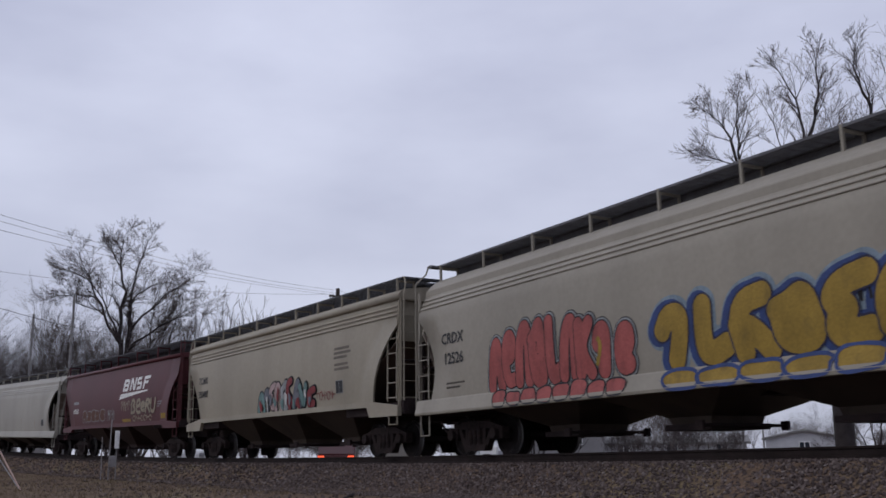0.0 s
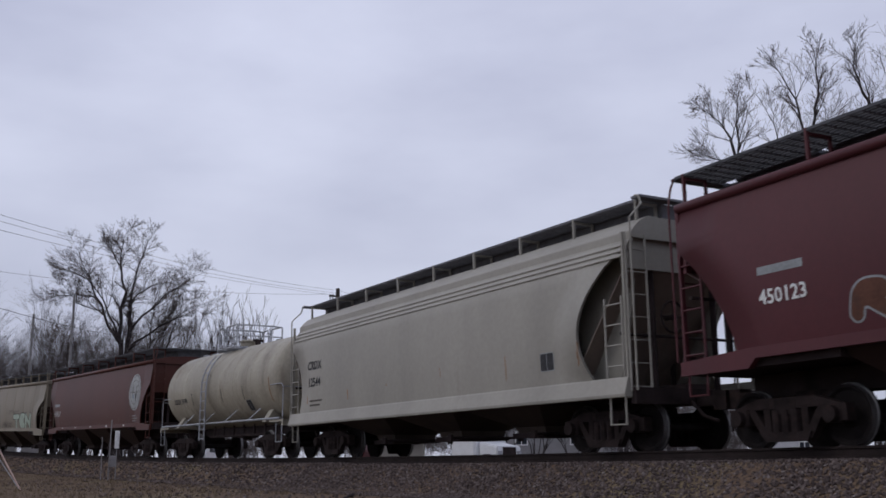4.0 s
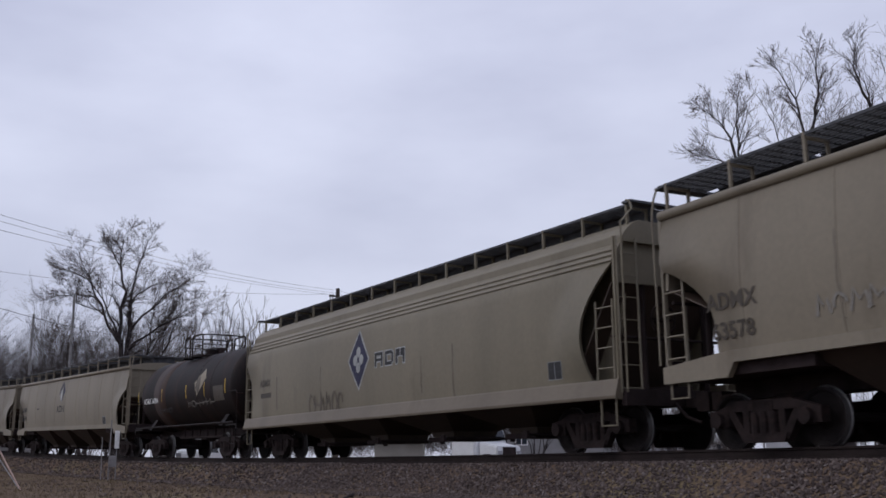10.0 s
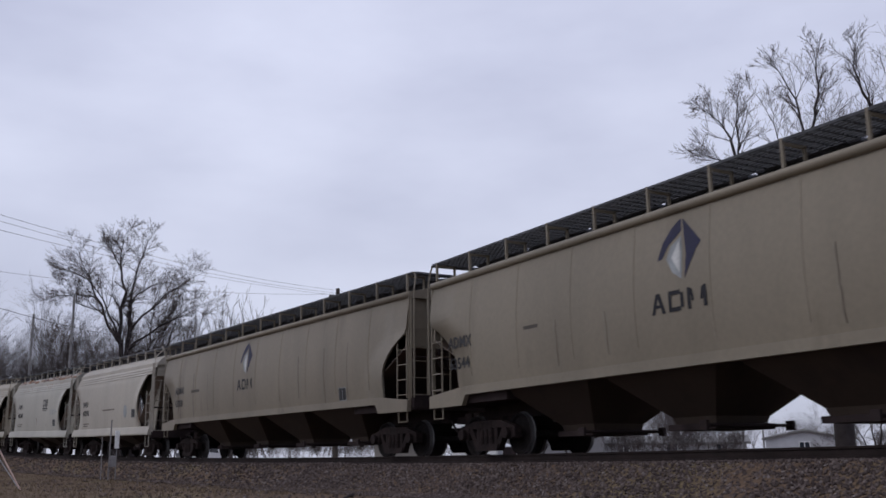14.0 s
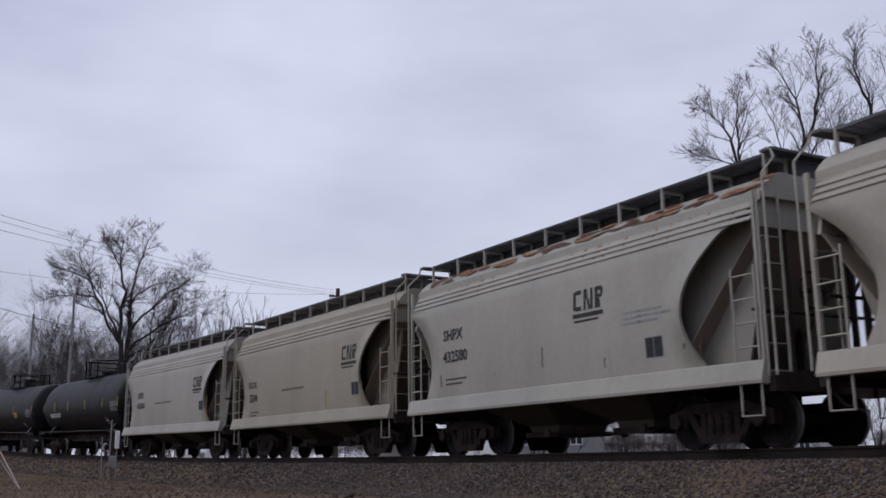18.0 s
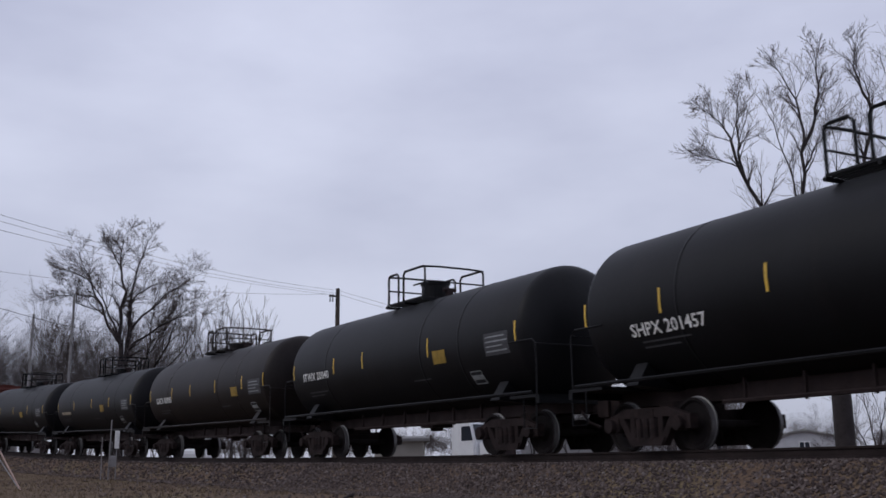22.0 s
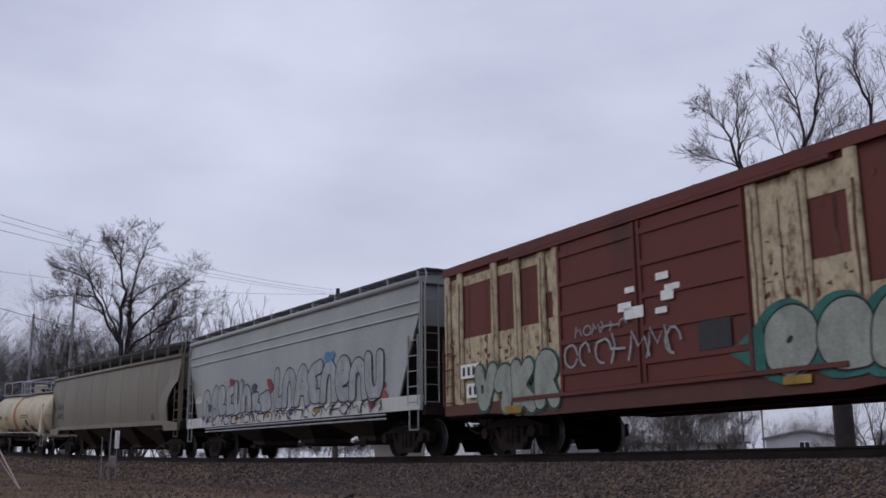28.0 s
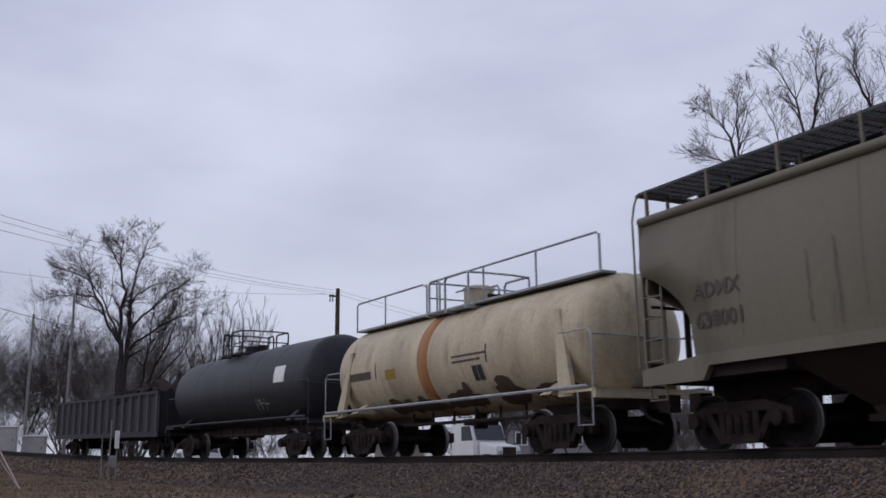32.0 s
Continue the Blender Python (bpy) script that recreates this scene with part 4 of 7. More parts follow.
# swollen hand-drawn forms, each a few strokes in a unit box
FORMS = ([[(0.1, 0), (0.1, 1)], [(0.12, 0.9), (0.5, 0.5), (0.86, 0.1)], [(0.88, 0), (0.88, 1)]],
         [[(0.5, 0.02), (0.12, 0.25), (0.12, 0.75), (0.5, 0.98), (0.88, 0.75), (0.88, 0.25), (0.5, 0.02), (0.2, 0.15)]],
         [[(0.1, 0.02), (0.1, 0.98), (0.65, 0.95), (0.75, 0.72), (0.4, 0.54), (0.8, 0.35), (0.7, 0.05), (0.1, 0.02)]],
         [[(0.88, 0.92), (0.35, 1.0), (0.1, 0.7), (0.1, 0.3), (0.35, 0.0), (0.88, 0.08)], [(0.15, 0.52), (0.7, 0.52)]],
         [[(0.1, 0), (0.1, 0.98), (0.7, 0.95), (0.8, 0.68), (0.2, 0.5)], [(0.4, 0.5), (0.88, 0.0)]],
         [[(0.1, 1), (0.1, 0.3), (0.3, 0.02), (0.65, 0.02), (0.88, 0.3), (0.88, 1)]],
         [[(0.88, 0.85), (0.5, 1.0), (0.15, 0.8), (0.5, 0.52), (0.85, 0.25), (0.5, 0.0), (0.1, 0.12)]],
         [[(0.1, 0), (0.1, 1)], [(0.85, 1), (0.15, 0.5), (0.9, 0)]],
         [[(0.05, 1), (0.3, 0.4), (0.5, 0.02), (0.7, 0.4), (0.95, 1)]],
         [[(0.05, 0.95), (0.95, 0.95)], [(0.5, 0.9), (0.5, 0.0)]],
         [[(0.15, 0.65), (0.3, 0.95), (0.7, 0.95), (0.75, 0.5), (0.65, 0.0)]],
         [[(0.3, 1.0), (0.32, 0.1), (0.6, 0.0), (1.0, 0.15)]],
         [[(0.8, 1.0), (0.25, 0.92), (0.12, 0.5), (0.5, 0.42), (1.0, 0.0)], [(0.12, 0.5), (0.3, 0.0)]],
         [[(0.05, 0.7), (0.4, 0.8), (0.72, 1.0), (0.88, 0.55), (0.98, 0.0), (0.2, 0.0), (0.1, 0.6)], [(0.2, 0.3), (0.9, 0.32)]],
         [[(0.92, 0.98), (0.3, 0.88), (0.08, 0.6), (0.55, 0.48), (0.2, 0.3), (0.3, 0.04), (0.98, 0.1)]],
         [[(0.06, 0), (0.1, 0.7), (0.5, 1.0), (0.9, 0.7), (0.94, 0)]],
         [[(0.04, 0), (0.3, 0.85), (0.7, 1.0), (0.96, 0)], [(0.25, 0.38), (0.8, 0.38)]],
         [[(0.15, 0.5), (0.85, 0.55), (0.75, 0.95), (0.3, 0.95), (0.1, 0.5), (0.3, 0.05), (0.88, 0.1)]])


def softened(pts, times=2):
    for _ in range(times):
        out = [pts[0]]
        for (ax, az), (bx, bz) in zip(pts, pts[1:]):
            out += [(ax * 0.75 + bx * 0.25, az * 0.75 + bz * 0.25), (ax * 0.25 + bx * 0.75, az * 0.25 + bz * 0.75)]
        pts = out + [pts[-1]]
    return pts


def swollen(lines, reach, side, out, ink, car, cell=0.04):
    """One painted form: all that lies within reach of its strokes, as a single clean-edged sheet on the wagon's side."""
    pts = [p for line in lines for p in line]
    x0, x1 = min(p[0] for p in pts) - reach - cell, max(p[0] for p in pts) + reach + cell
    z0, z1 = min(p[1] for p in pts) - reach - cell, max(p[1] for p in pts) + reach + cell
    xs, zs = np.arange(x0, x1 + cell, cell), np.arange(z0, z1 + cell, cell)
    gx, gz = np.meshgrid(xs, zs, indexing="ij")
    near = np.full(gx.shape, 9.0)
    for line in lines:
        for (ax, az), (bx, bz) in zip(line, line[1:]):
            dx, dz = bx - ax, bz - az
            q = dx * dx + dz * dz or 1e-9
            t = np.clip(((gx - ax) * dx + (gz - az) * dz) / q, 0, 1)
            near = np.minimum(near, np.hypot(gx - ax - t * dx, gz - az - t * dz))
    v = reach - near
    verts, faces, seen = [], [], {}

    def vert(key, x, z):
        if key not in seen:
            seen[key] = len(verts)
            verts.append((x, -side(z) - out, z))
        return seen[key]

    for i in range(len(xs) - 1):
        for j in range(len(zs) - 1):
            ring = ((i, j), (i + 1, j), (i + 1, j + 1), (i, j + 1))
            if max(v[c] for c in ring) <= 0:
                continue
            face = []
            for c, d in zip(ring, ring[1:] + ring[:1]):
                if v[c] > 0:
                    face.append(vert(c, xs[c[0]], zs[c[1]]))
                if (v[c] > 0) != (v[d] > 0):
                    f = v[c] / (v[c] - v[d])
                    face.append(vert(tuple(sorted((c, d))), xs[c[0]] + f * (xs[d[0]] - xs[c[0]]), zs[c[1]] + f * (zs[d[1]] - zs[c[1]])))
            if len(face) > 2:
                faces.append(face)
    me = bpy.data.meshes.new("graffiti")
    me.from_pydata(verts, [], faces)
    me.materials.append(INK[ink])
    return shared("graffiti", me, car)


def letters(car, side, order, x0, x1, z0, z1, w, layers, seed=1, overlap=0.08, jump=0.08, grow=0.0):
    """A row of swollen forms drawn with a broad stroke, in layers of growing height: halo, edge, filling."""
    deep = len(layers)
    for li, (ink, extra, shift) in enumerate(layers):
        rng = random.Random(seed)
        step = (x1 - x0) / len(order)
        for k, f in enumerate(order):
            a, b = x0 + step * (k - overlap) - shift, x0 + step * (k + 1 + overlap) - shift
            lo, hi = z0 + rng.uniform(0, jump) * (z1 - z0), z1 + rng.uniform(-jump, jump) * (z1 - z0)
            hi += grow * math.sin(math.pi * (k + 0.5) / len(order))
            lean = rng.uniform(-0.06, 0.12)
            m = w / 2
            lines = [softened([(a + m + (b - a - w) * x + lean * z, lo + m + (hi - lo - w) * z) for x, z in line]) for line in FORMS[f]]
            out = 0.004 + 0.005 * li + 0.0007 * k if li < deep - 2 else 0.004 + 0.005 * max(0, deep - 2) + 0.0034 * k + (0.0017 if li == deep - 1 else 0)
            swollen(lines, (w + extra) / 2, side, out, ink if isinstance(ink, str) else ink[k % len(ink)], car, 0.04 if w > 0.3 else 0.03)


def scrawl(car, side, x0, x1, z0, z1, ink, seed, strokes=9, width=0.035, label=""):
    """Loose handwriting that cannot be read: curls and uprights of one colour."""
    rng = random.Random(seed)
    bm = bmesh.new()
    for i in range(strokes):
        x = x0 + (x1 - x0) * (i + 0.2) / strokes
        w = (x1 - x0) / strokes * rng.uniform(0.7, 1.3)
        h = (z1 - z0)
        kind = rng.random()
        if kind < 0.4:
            ring = [(x + w * (0.5 + 0.45 * math.cos(a)), z0 + h * (0.5 + 0.45 * math.sin(a)) * rng.uniform(0.85, 1.0)) for a in (k * 0.6 for k in range(int(rng.uniform(7, 12))))]
            ribbon(bm, ring, width, side, 0.012 + 0.0007 * i)
        elif kind < 0.75:
            pts = [(x, z0), (x + 0.15 * w, z0 + 0.5 * h), (x + 0.2 * w, z0 + h), (x + 0.5 * w, z0 + 0.45 * h), (x + 0.8 * w, z0 + rng.uniform(0.7, 1) * h), (x + w, z0 + 0.05 * h)]
            ribbon(bm, pts, width, side, 0.012 + 0.0007 * i)
        else:
            ribbon(bm, [(x, z0 + rng.uniform(0, 0.2) * h), (x + 0.3 * w, z0 + 0.6 * h), (x + 0.1 * w, z0 + rng.uniform(0.8, 1.1) * h)], width, side, 0.012 + 0.0007 * i)
            ribbon(bm, [(x, z0 + 0.5 * h), (x + w, z0 + rng.uniform(0.4, 0.7) * h)], width, side, 0.0125 + 0.0007 * i)
    part("graffiti", bm, INK[ink], car, label)


def disc_points(x, z, a, b, n=28):
    return [(x + a * math.cos(2 * math.pi * k / n), z + b * math.sin(2 * math.pi * k / n)) for k in range(n)]


def leaf_emblem(car, side, x, z):
    """A folded leaf in blue and pale grey over three dark bars."""
    mark(car, [[(x - 0.05, z + 0.52), (x + 0.40, z + 0.05), (x + 0.30, z - 0.05), (x + 0.02, z - 0.50), (x + 0.06, z - 0.1)]], side, INK["navy"], "emblem")
    mark(car, [[(x - 0.08, z + 0.52), (x - 0.30, z + 0.38), (x - 0.50, z + 0.16), (x - 0.62, z - 0.12), (x - 0.50, z - 0.10), (x - 0.36, z + 0.10), (x - 0.06, z + 0.30)]], side, INK["navy"], "emblem")
    mark(car, [[(x - 0.06, z + 0.22), (x - 0.02, z + 0.0), (x - 0.04, z - 0.50), (x - 0.26, z - 0.36), (x - 0.40, z - 0.12), (x - 0.30, z + 0.08)]], side, INK["silver"], "emblem")
    mark(car, [[(x - 0.10, z + 0.16), (x - 0.06, z - 0.05), (x - 0.08, z - 0.40), (x - 0.27, z - 0.12)]], side, INK["white"], "emblem", 0.012)
    x -= 0.18
    word = [rect(x - 0.62, x - 0.54, z - 1.0, z - 0.66, 0.12), rect(x - 0.36, x - 0.28, z - 1.0, z - 0.66, -0.12), rect(x - 0.55, x - 0.36, z - 0.90, z - 0.85)]
    word += [rect(x - 0.20, x - 0.13, z - 1.0, z - 0.66), rect(x - 0.13, x + 0.08, z - 0.73, z - 0.66), rect(x - 0.13, x + 0.08, z - 1.0, z - 0.93), rect(x + 0.08, x + 0.15, z - 0.95, z - 0.71)]
    word += [rect(x + 0.24, x + 0.31, z - 1.0, z - 0.66), rect(x + 0.60, x + 0.67, z - 1.0, z - 0.66), rect(x + 0.33, x + 0.39, z - 0.88, z - 0.68, -0.04), rect(x + 0.52, x + 0.58, z - 0.88, z - 0.68, 0.04)]
    mark(car, word, side, INK["black"], "emblem")


def initials_emblem(car, side, x, z):
    """Three dark upright signs over a ruled bar."""
    mark(car, [rect(x - 0.42, x - 0.34, z - 0.17, z + 0.17), rect(x - 0.34, x - 0.18, z + 0.11, z + 0.19), rect(x - 0.34, x - 0.18, z - 0.19, z - 0.11),
               rect(x - 0.11, x - 0.05, z - 0.19, z + 0.19), rect(x + 0.09, x + 0.15, z - 0.19, z + 0.19), rect(x - 0.05, x + 0.01, z - 0.0, z + 0.19, -0.02), rect(x + 0.03, x + 0.09, z - 0.19, z + 0.0, -0.04),
               rect(x + 0.22, x + 0.29, z - 0.19, z + 0.19), rect(x + 0.29, x + 0.42, z + 0.12, z + 0.19), rect(x + 0.29, x + 0.42, z - 0.01, z + 0.05), rect(x + 0.38, x + 0.44, z + 0.04, z + 0.14),
               rect(x + 0.31, x + 0.37, z - 0.19, z - 0.02, -0.02)], side, BLACK_MARK, "emblem")
    mark(car, [rect(x - 0.44, x + 0.44, z - 0.32, z - 0.24), rect(x - 0.40, x + 0.30, z - 0.40, z - 0.36)], side, BLACK_MARK, "emblem")


def rust_runs(car, side, xs, z0, z1, ink="rust", w=0.09, seed=1):
    rng = random.Random(seed)
    for x in xs:
        a = z0 + rng.uniform(-0.1, 0.2)
        b = z1 + rng.uniform(-0.3, 0.1)
        bm = bmesh.new()
        ribbon(bm, [(x + rng.uniform(-0.02, 0.02), a + (b - a) * i / 8) for i in range(9)], w * rng.uniform(0.25, 0.6), side, 0.004)
        part("rust_streak", bm, INK[ink], car)


# ---- the train ----
CARS = []
JOINTS = [167.3, 150.2, 133.32, 116.24, 100.13, 87.42, 70.91, 51.45, 31.98, 19.88, 0.5, -19.69, -31.86, -43.86, -55.83, -68.05, -82.24, -96.23, -110.2, -124.11, -138.19,
          -153.55, -171.5, -191.0, -203.91, -217.92, -234.24]


def put(i, made):
    CARS.append((made[0], (JOINTS[i] + JOINTS[i + 1]) / 2 - (0.4 if i in (23, 24) else 0)))
    return made


def span(i):
    return JOINTS[i] - JOINTS[i + 1]


FLOWING = dict(zs=0.93, ze=3.86, peak=4.16, cut_top=2.95, cut=1.15, knee=0.32, sill_h=0.34, board_lift=0.60, ledge=0.12, ridges=3, amount=0.12, hooked=True, shoulder=0.24, slope_tone=0.6)
LONG_BODY = dict(zs=1.29, ze=3.9, peak=4.14, cut_top=2.95, cut=1.2, sill_h=0.18, end_drop=0.22, board_lift=0.48, bays=4, seams=9, posts=13, bulge=0.13, knee=0.64)


def build_train():
    light_board = material("pale_walkway", (0.13, 0.13, 0.14), 0.7, 0.2, 0.2, 5.0)
    # 0: coral and yellow pictures
    car, side, H = put(0, covered_hopper("pale grey covered hopper wagon with coral and yellow graffiti", span(0), (0.36, 0.355, 0.31), bays=3, posts=9, board=light_board, set_back=0.15, **FLOWING))
    s = 0.05
    lettering(car, "CRDX", -6.95 + s, 2.45, 0.34, side)
    lettering(car, "12526", -6.85 + s, 2.0, 0.34, side)
    bars(car, side, -6.8 + s, 1.55, (0.8, 0.6), 0.04)
    edge = [("black", 0.15, 0.0), ("silver", 0.11, 0.0), ("black", 0.05, 0.0), ("coral", 0.0, 0.0)]
    letters(car, side, (16, 17, 15, 13, 11, 15, 7), -4.9, -1.4, 1.22, 2.40, 0.27, edge, 4, 0.16, 0.05, 0.26)
    letters(car, side, (10, 17), -1.5, -0.3, 1.22, 2.28, 0.34, edge, 6, 0.02, 0.05)
    skirt = lambda z: side(z) + 0.03 + 0.09 * (1.27 - z) / 0.34
    bubble_picture(car, skirt, [(-4.8 + 0.53 * i, -4.3 + 0.53 * i) for i in range(8)], 0.95, 1.27, "coral", "black", 5, None, width=0.03, wob=0.05, inner=0)
    bm = bmesh.new()
    ribbon(bm, softened([(-3.9, 1.35), (-3.7, 1.7), (-3.85, 1.95)]), 0.09, side, 0.022)
    ribbon(bm, softened([(-1.35, 1.5), (-1.2, 1.85), (-1.3, 2.0)]), 0.09, side, 0.022)
    part("graffiti", bm, INK["yellow"], car)
    letters(car, side, (10, 11, 12, 13, 14, 1), 0.15, 5.3, 1.2, 2.34, 0.37, [("sky", 0.28, 0.05), ("blue", 0.15, 0.09), ("navy", 0.06, 0.0), ("yellow", 0.0, 0.0)], 11, 0.13, 0.08, 0.05)
    scrawl(car, side, 3.6, 4.4, 1.85, 2.15, "black", 18, 4, 0.05)
    scrawl(car, side, 4.7, 5.6, 1.5, 1.95, "black", 19, 5, 0.05)
    bubble_picture(car, skirt, [(0.35 + 0.85 * i, 1.17 + 0.85 * i) for i in range(6)], 0.95, 1.27, "yellow", "blue", 13, None, width=0.06, wob=0.05, inner=0)
    # 1: small picture near the middle
    car, side, H = put(1, covered_hopper("cream grey covered hopper wagon with small graffiti", span(1), (0.38, 0.365, 0.30), zs=1.24, ze=3.9, peak=4.2, cut_top=3.15, cut=1.3, sill_h=0.14,
                                         end_drop=0.26, board_lift=0.42, ledge=0.10, ridges=3, posts=11, amount=0.14))
    s = 0.275
    lettering(car, "TCMX", -6.9 + s, 2.6, 0.34, side)
    lettering(car, "350487", -6.9 + s, 2.12, 0.34, side)
    letters(car, side, (16, 10, 14, 15, 13, 12, 16, 8, 14), -1.0, 3.1, 1.34, 1.95, 0.20, [("black", 0.10, 0.0), ("black", 0.045, 0.0), (("teal_wash", "grey_wash", "pink", "pink", "silver", "red", "grey_wash", "teal_wash", "red"), 0.0, 0.0)], 21, 0.22, 0.08, 0.42)
    rng = random.Random(21)
    for k in range(14):
        x, z = -0.85 + 0.28 * k, rng.uniform(1.45, 1.85)
        bm = bmesh.new()
        blob(bm, letter_form(rng, x, x + rng.uniform(0.14, 0.26), z - 0.1, z + rng.uniform(0.08, 0.3), 14, 2.2, 0.2), side, 0.044 + 0.0007 * k)
        part("graffiti", bm, INK[("red", "teal_wash", "white", "grey_wash", "teal_wash")[k % 5]], car)
    scrawl(car, side, 3.25, 4.4, 1.55, 1.8, "red", 22, 7, 0.025)
    data_panel(car, side, 4.22 + s, 1.7)
    bars(car, side, 4.1 + s, 2.85, (0.9, 1.0, 0.8), 0.07, 0.12, INK["grime"], "faded_print")
    bars(car, side, 4.15 + s, 2.42, (0.8, 0.85), 0.07, 0.12, INK["grime"], "faded_print")
    # 2: maroon
    car, side, H = put(2, covered_hopper("maroon covered hopper wagon with scrawled graffiti", span(2), (0.102, 0.026, 0.034), zs=1.3, ze=3.92, peak=4.16, cut_top=3.15, cut=1.15, sill_h=0.16,
                                         end_drop=0.14, board_lift=0.5, posts=7, bulge=0.13, amount=0.15, stain=(0.05, 0.03, 0.03)))
    s = 0.475
    word = [rect(1.15 + s, 1.33 + s, 2.78, 3.24, 0.14), rect(1.33 + s, 1.75 + s, 3.13, 3.24, 0.08), rect(1.33 + s, 1.75 + s, 2.96, 3.06, 0.08), rect(1.33 + s, 1.75 + s, 2.78, 2.88, 0.08), rect(1.65 + s, 1.82 + s, 2.82, 3.2, 0.12),
            rect(2.0 + s, 2.16 + s, 2.79, 3.25, 0.14), rect(2.5 + s, 2.66 + s, 2.79, 3.25, 0.14), [(2.45 + s, 2.79), (2.62 + s, 2.79), (2.36 + s, 3.25), (2.18 + s, 3.25)], rect(2.85 + s, 3.3 + s, 3.14, 3.25, 0.1), rect(2.85 + s, 3.3 + s, 2.97, 3.07, 0.1),
            rect(2.8 + s, 3.3 + s, 2.79, 2.9, 0.1), rect(2.85 + s, 2.99 + s, 3.0, 3.2, 0.06), rect(3.2 + s, 3.36 + s, 2.84, 3.03, 0.06), rect(3.55 + s, 3.71 + s, 2.79, 3.25, 0.14), rect(3.75 + s, 4.3 + s, 3.14, 3.25, 0.1), rect(3.72 + s, 4.1 + s, 2.97, 3.07, 0.08)]
    word = [[(4.4 + s - (4.4 + s - x) * 1.08, 2.80 + (z - 2.79) * 1.12) for x, z in q] for q in word]
    mark(car, word, side, WHITE_MARK, "emblem")
    mark(car, [[(0.45 + s, 2.46), (4.08 + s, 2.70), (4.12 + s, 2.75), (0.66 + s, 2.69)]], side, WHITE_MARK, "emblem")
    bars(car, side, -6.65 + s, 2.48, (0.85,), 0.12, 0.1, INK["silver"], "owner_mark")
    lettering(car, "450123", -6.65 + s, 2.05, 0.30, side, WHITE_MARK)
    scrawl(car, side, 0.75 + s, 1.9 + s, 1.95, 2.45, "gold", 31, 4, 0.05)
    letters(car, side, (2, 17, 17, 4, 5), 2.1 + s, 5.1 + s, 1.70, 2.42, 0.13, [("dirt", 0.05, 0.03), ("dirt", 0.03, 0.02), ("gold", 0.0, 0.0)], 33, 0.14, 0.2)
    scrawl(car, side, 2.2 + s, 4.6 + s, 1.5, 1.75, "gold", 37, 7, 0.05)
    letters(car, side, (4, 6, 3, 2, 3), -5.1 + s, -1.6 + s, 1.58, 2.12, 0.20, [("silver", 0.06, 0.0), ("rust", 0.0, 0.0)], 35)
    scrawl(car, side, -1.2 + s, -0.2 + s, 1.6, 2.1, "silver", 38, 6, 0.03)
    bars(car, side, 5.3 + s, 2.2, (0.55, 0.5, 0.3), 0.03, 0.09, INK["silver"])
    mark(car, [rect(5.7 + s, 6.2 + s, 1.55, 1.75), rect(0.9 + s, 2.0 + s, 1.5, 1.62)], side, INK["yellow"], "reflector")
    # 3: clean light grey
    car, side, H = put(3, covered_hopper("light grey covered hopper wagon with clean sides", span(3), (0.40, 0.41, 0.38), posts=9, board=light_board, set_back=0.27, **FLOWING))
    s = 0.55
    lettering(car, "CRDX", -7.0 + s, 2.45, 0.34, side)
    lettering(car, "12544", -6.95 + s, 1.98, 0.34, side)
    bars(car, side, -6.9 + s, 1.55, (0.85, 0.7), 0.05, 0.12)
    data_panel(car, side, 4.2 + s, 1.55)
    rust_runs(car, side, (-7.05 + s, -4.4 + s, -2.2 + s, 0.4 + s, 3.0 + s, 5.35 + s), 1.55, 2.0, "orange", 0.08, 4)
    # 4: cream tank
    car, side, T = put(4, tank_wagon("cream white tank wagon with a railed platform", span(4), (0.315, 0.287, 0.226), dome_x=-0.4, deck=0.85, metal_rail=GALV, amount=0.3, stain=(0.14, 0.11, 0.08)))
    s = 0.45
    lettering(car, "CRGX 19199", -4.85 + s, 2.0, 0.27, side, stretch=0.95)
    reflectors(car, side, (-2.9 + s, 0.05 + s, 2.0 + s), 1.9, 2.35, INK["dirt"])
    reflectors(car, side, (4.2 + s,), 1.75, 2.5, INK["orange"])
    data_panel(car, side, 2.1 + s, 1.55)
    # 5: rust brown with a disc
    car, side, H = put(5, covered_hopper("rust brown covered hopper wagon with a white disc", span(5), (0.098, 0.032, 0.024), zs=1.28, ze=3.92, peak=4.16, cut_top=3.0, cut=1.2, sill_h=0.16,
                                         end_drop=0.14, board_lift=0.5, posts=7, bulge=0.13, amount=0.2, stain=(0.06, 0.03, 0.025)))
    s = 0.425
    bm = bmesh.new()
    blob(bm, disc_points(5.4 + s, 2.72, 0.74, 0.76), side, 0.006)
    part("emblem", bm, INK["pale"], car)
    bm = bmesh.new()
    for r in (0.70, 0.50):
        ribbon(bm, loop(disc_points(5.4 + s, 2.72, r, r)), 0.025, side, 0.012)
    part("emblem", bm, INK["dirt"], car)
    mark(car, [rect(5.15 + s, 5.2 + s, 2.5, 3.0), rect(5.6 + s, 5.65 + s, 2.5, 3.0), rect(4.95 + s, 5.85 + s, 2.70, 2.73)], side, INK["dirt"], "emblem", 0.013)
    mark(car, [[(5.45 + s, 2.65), (5.7 + s, 2.65), (5.6 + s, 2.32)]], side, BLACK_MARK, "emblem", 0.014)
    mark(car, [[(5.15 + s, 2.62), (5.38 + s, 2.62), (5.3 + s, 2.4)]], side, INK["sky"], "emblem", 0.014)
    bars(car, side, -7.0 + s, 2.46, (0.95,), 0.14, 0.1, INK["silver"], "owner_mark")
    lettering(car, "450929", -6.95 + s, 1.98, 0.36, side, INK["white"])
    bars(car, side, 5.1 + s, 1.72, (0.5, 0.6, 0.4), 0.04, 0.1, INK["silver"])
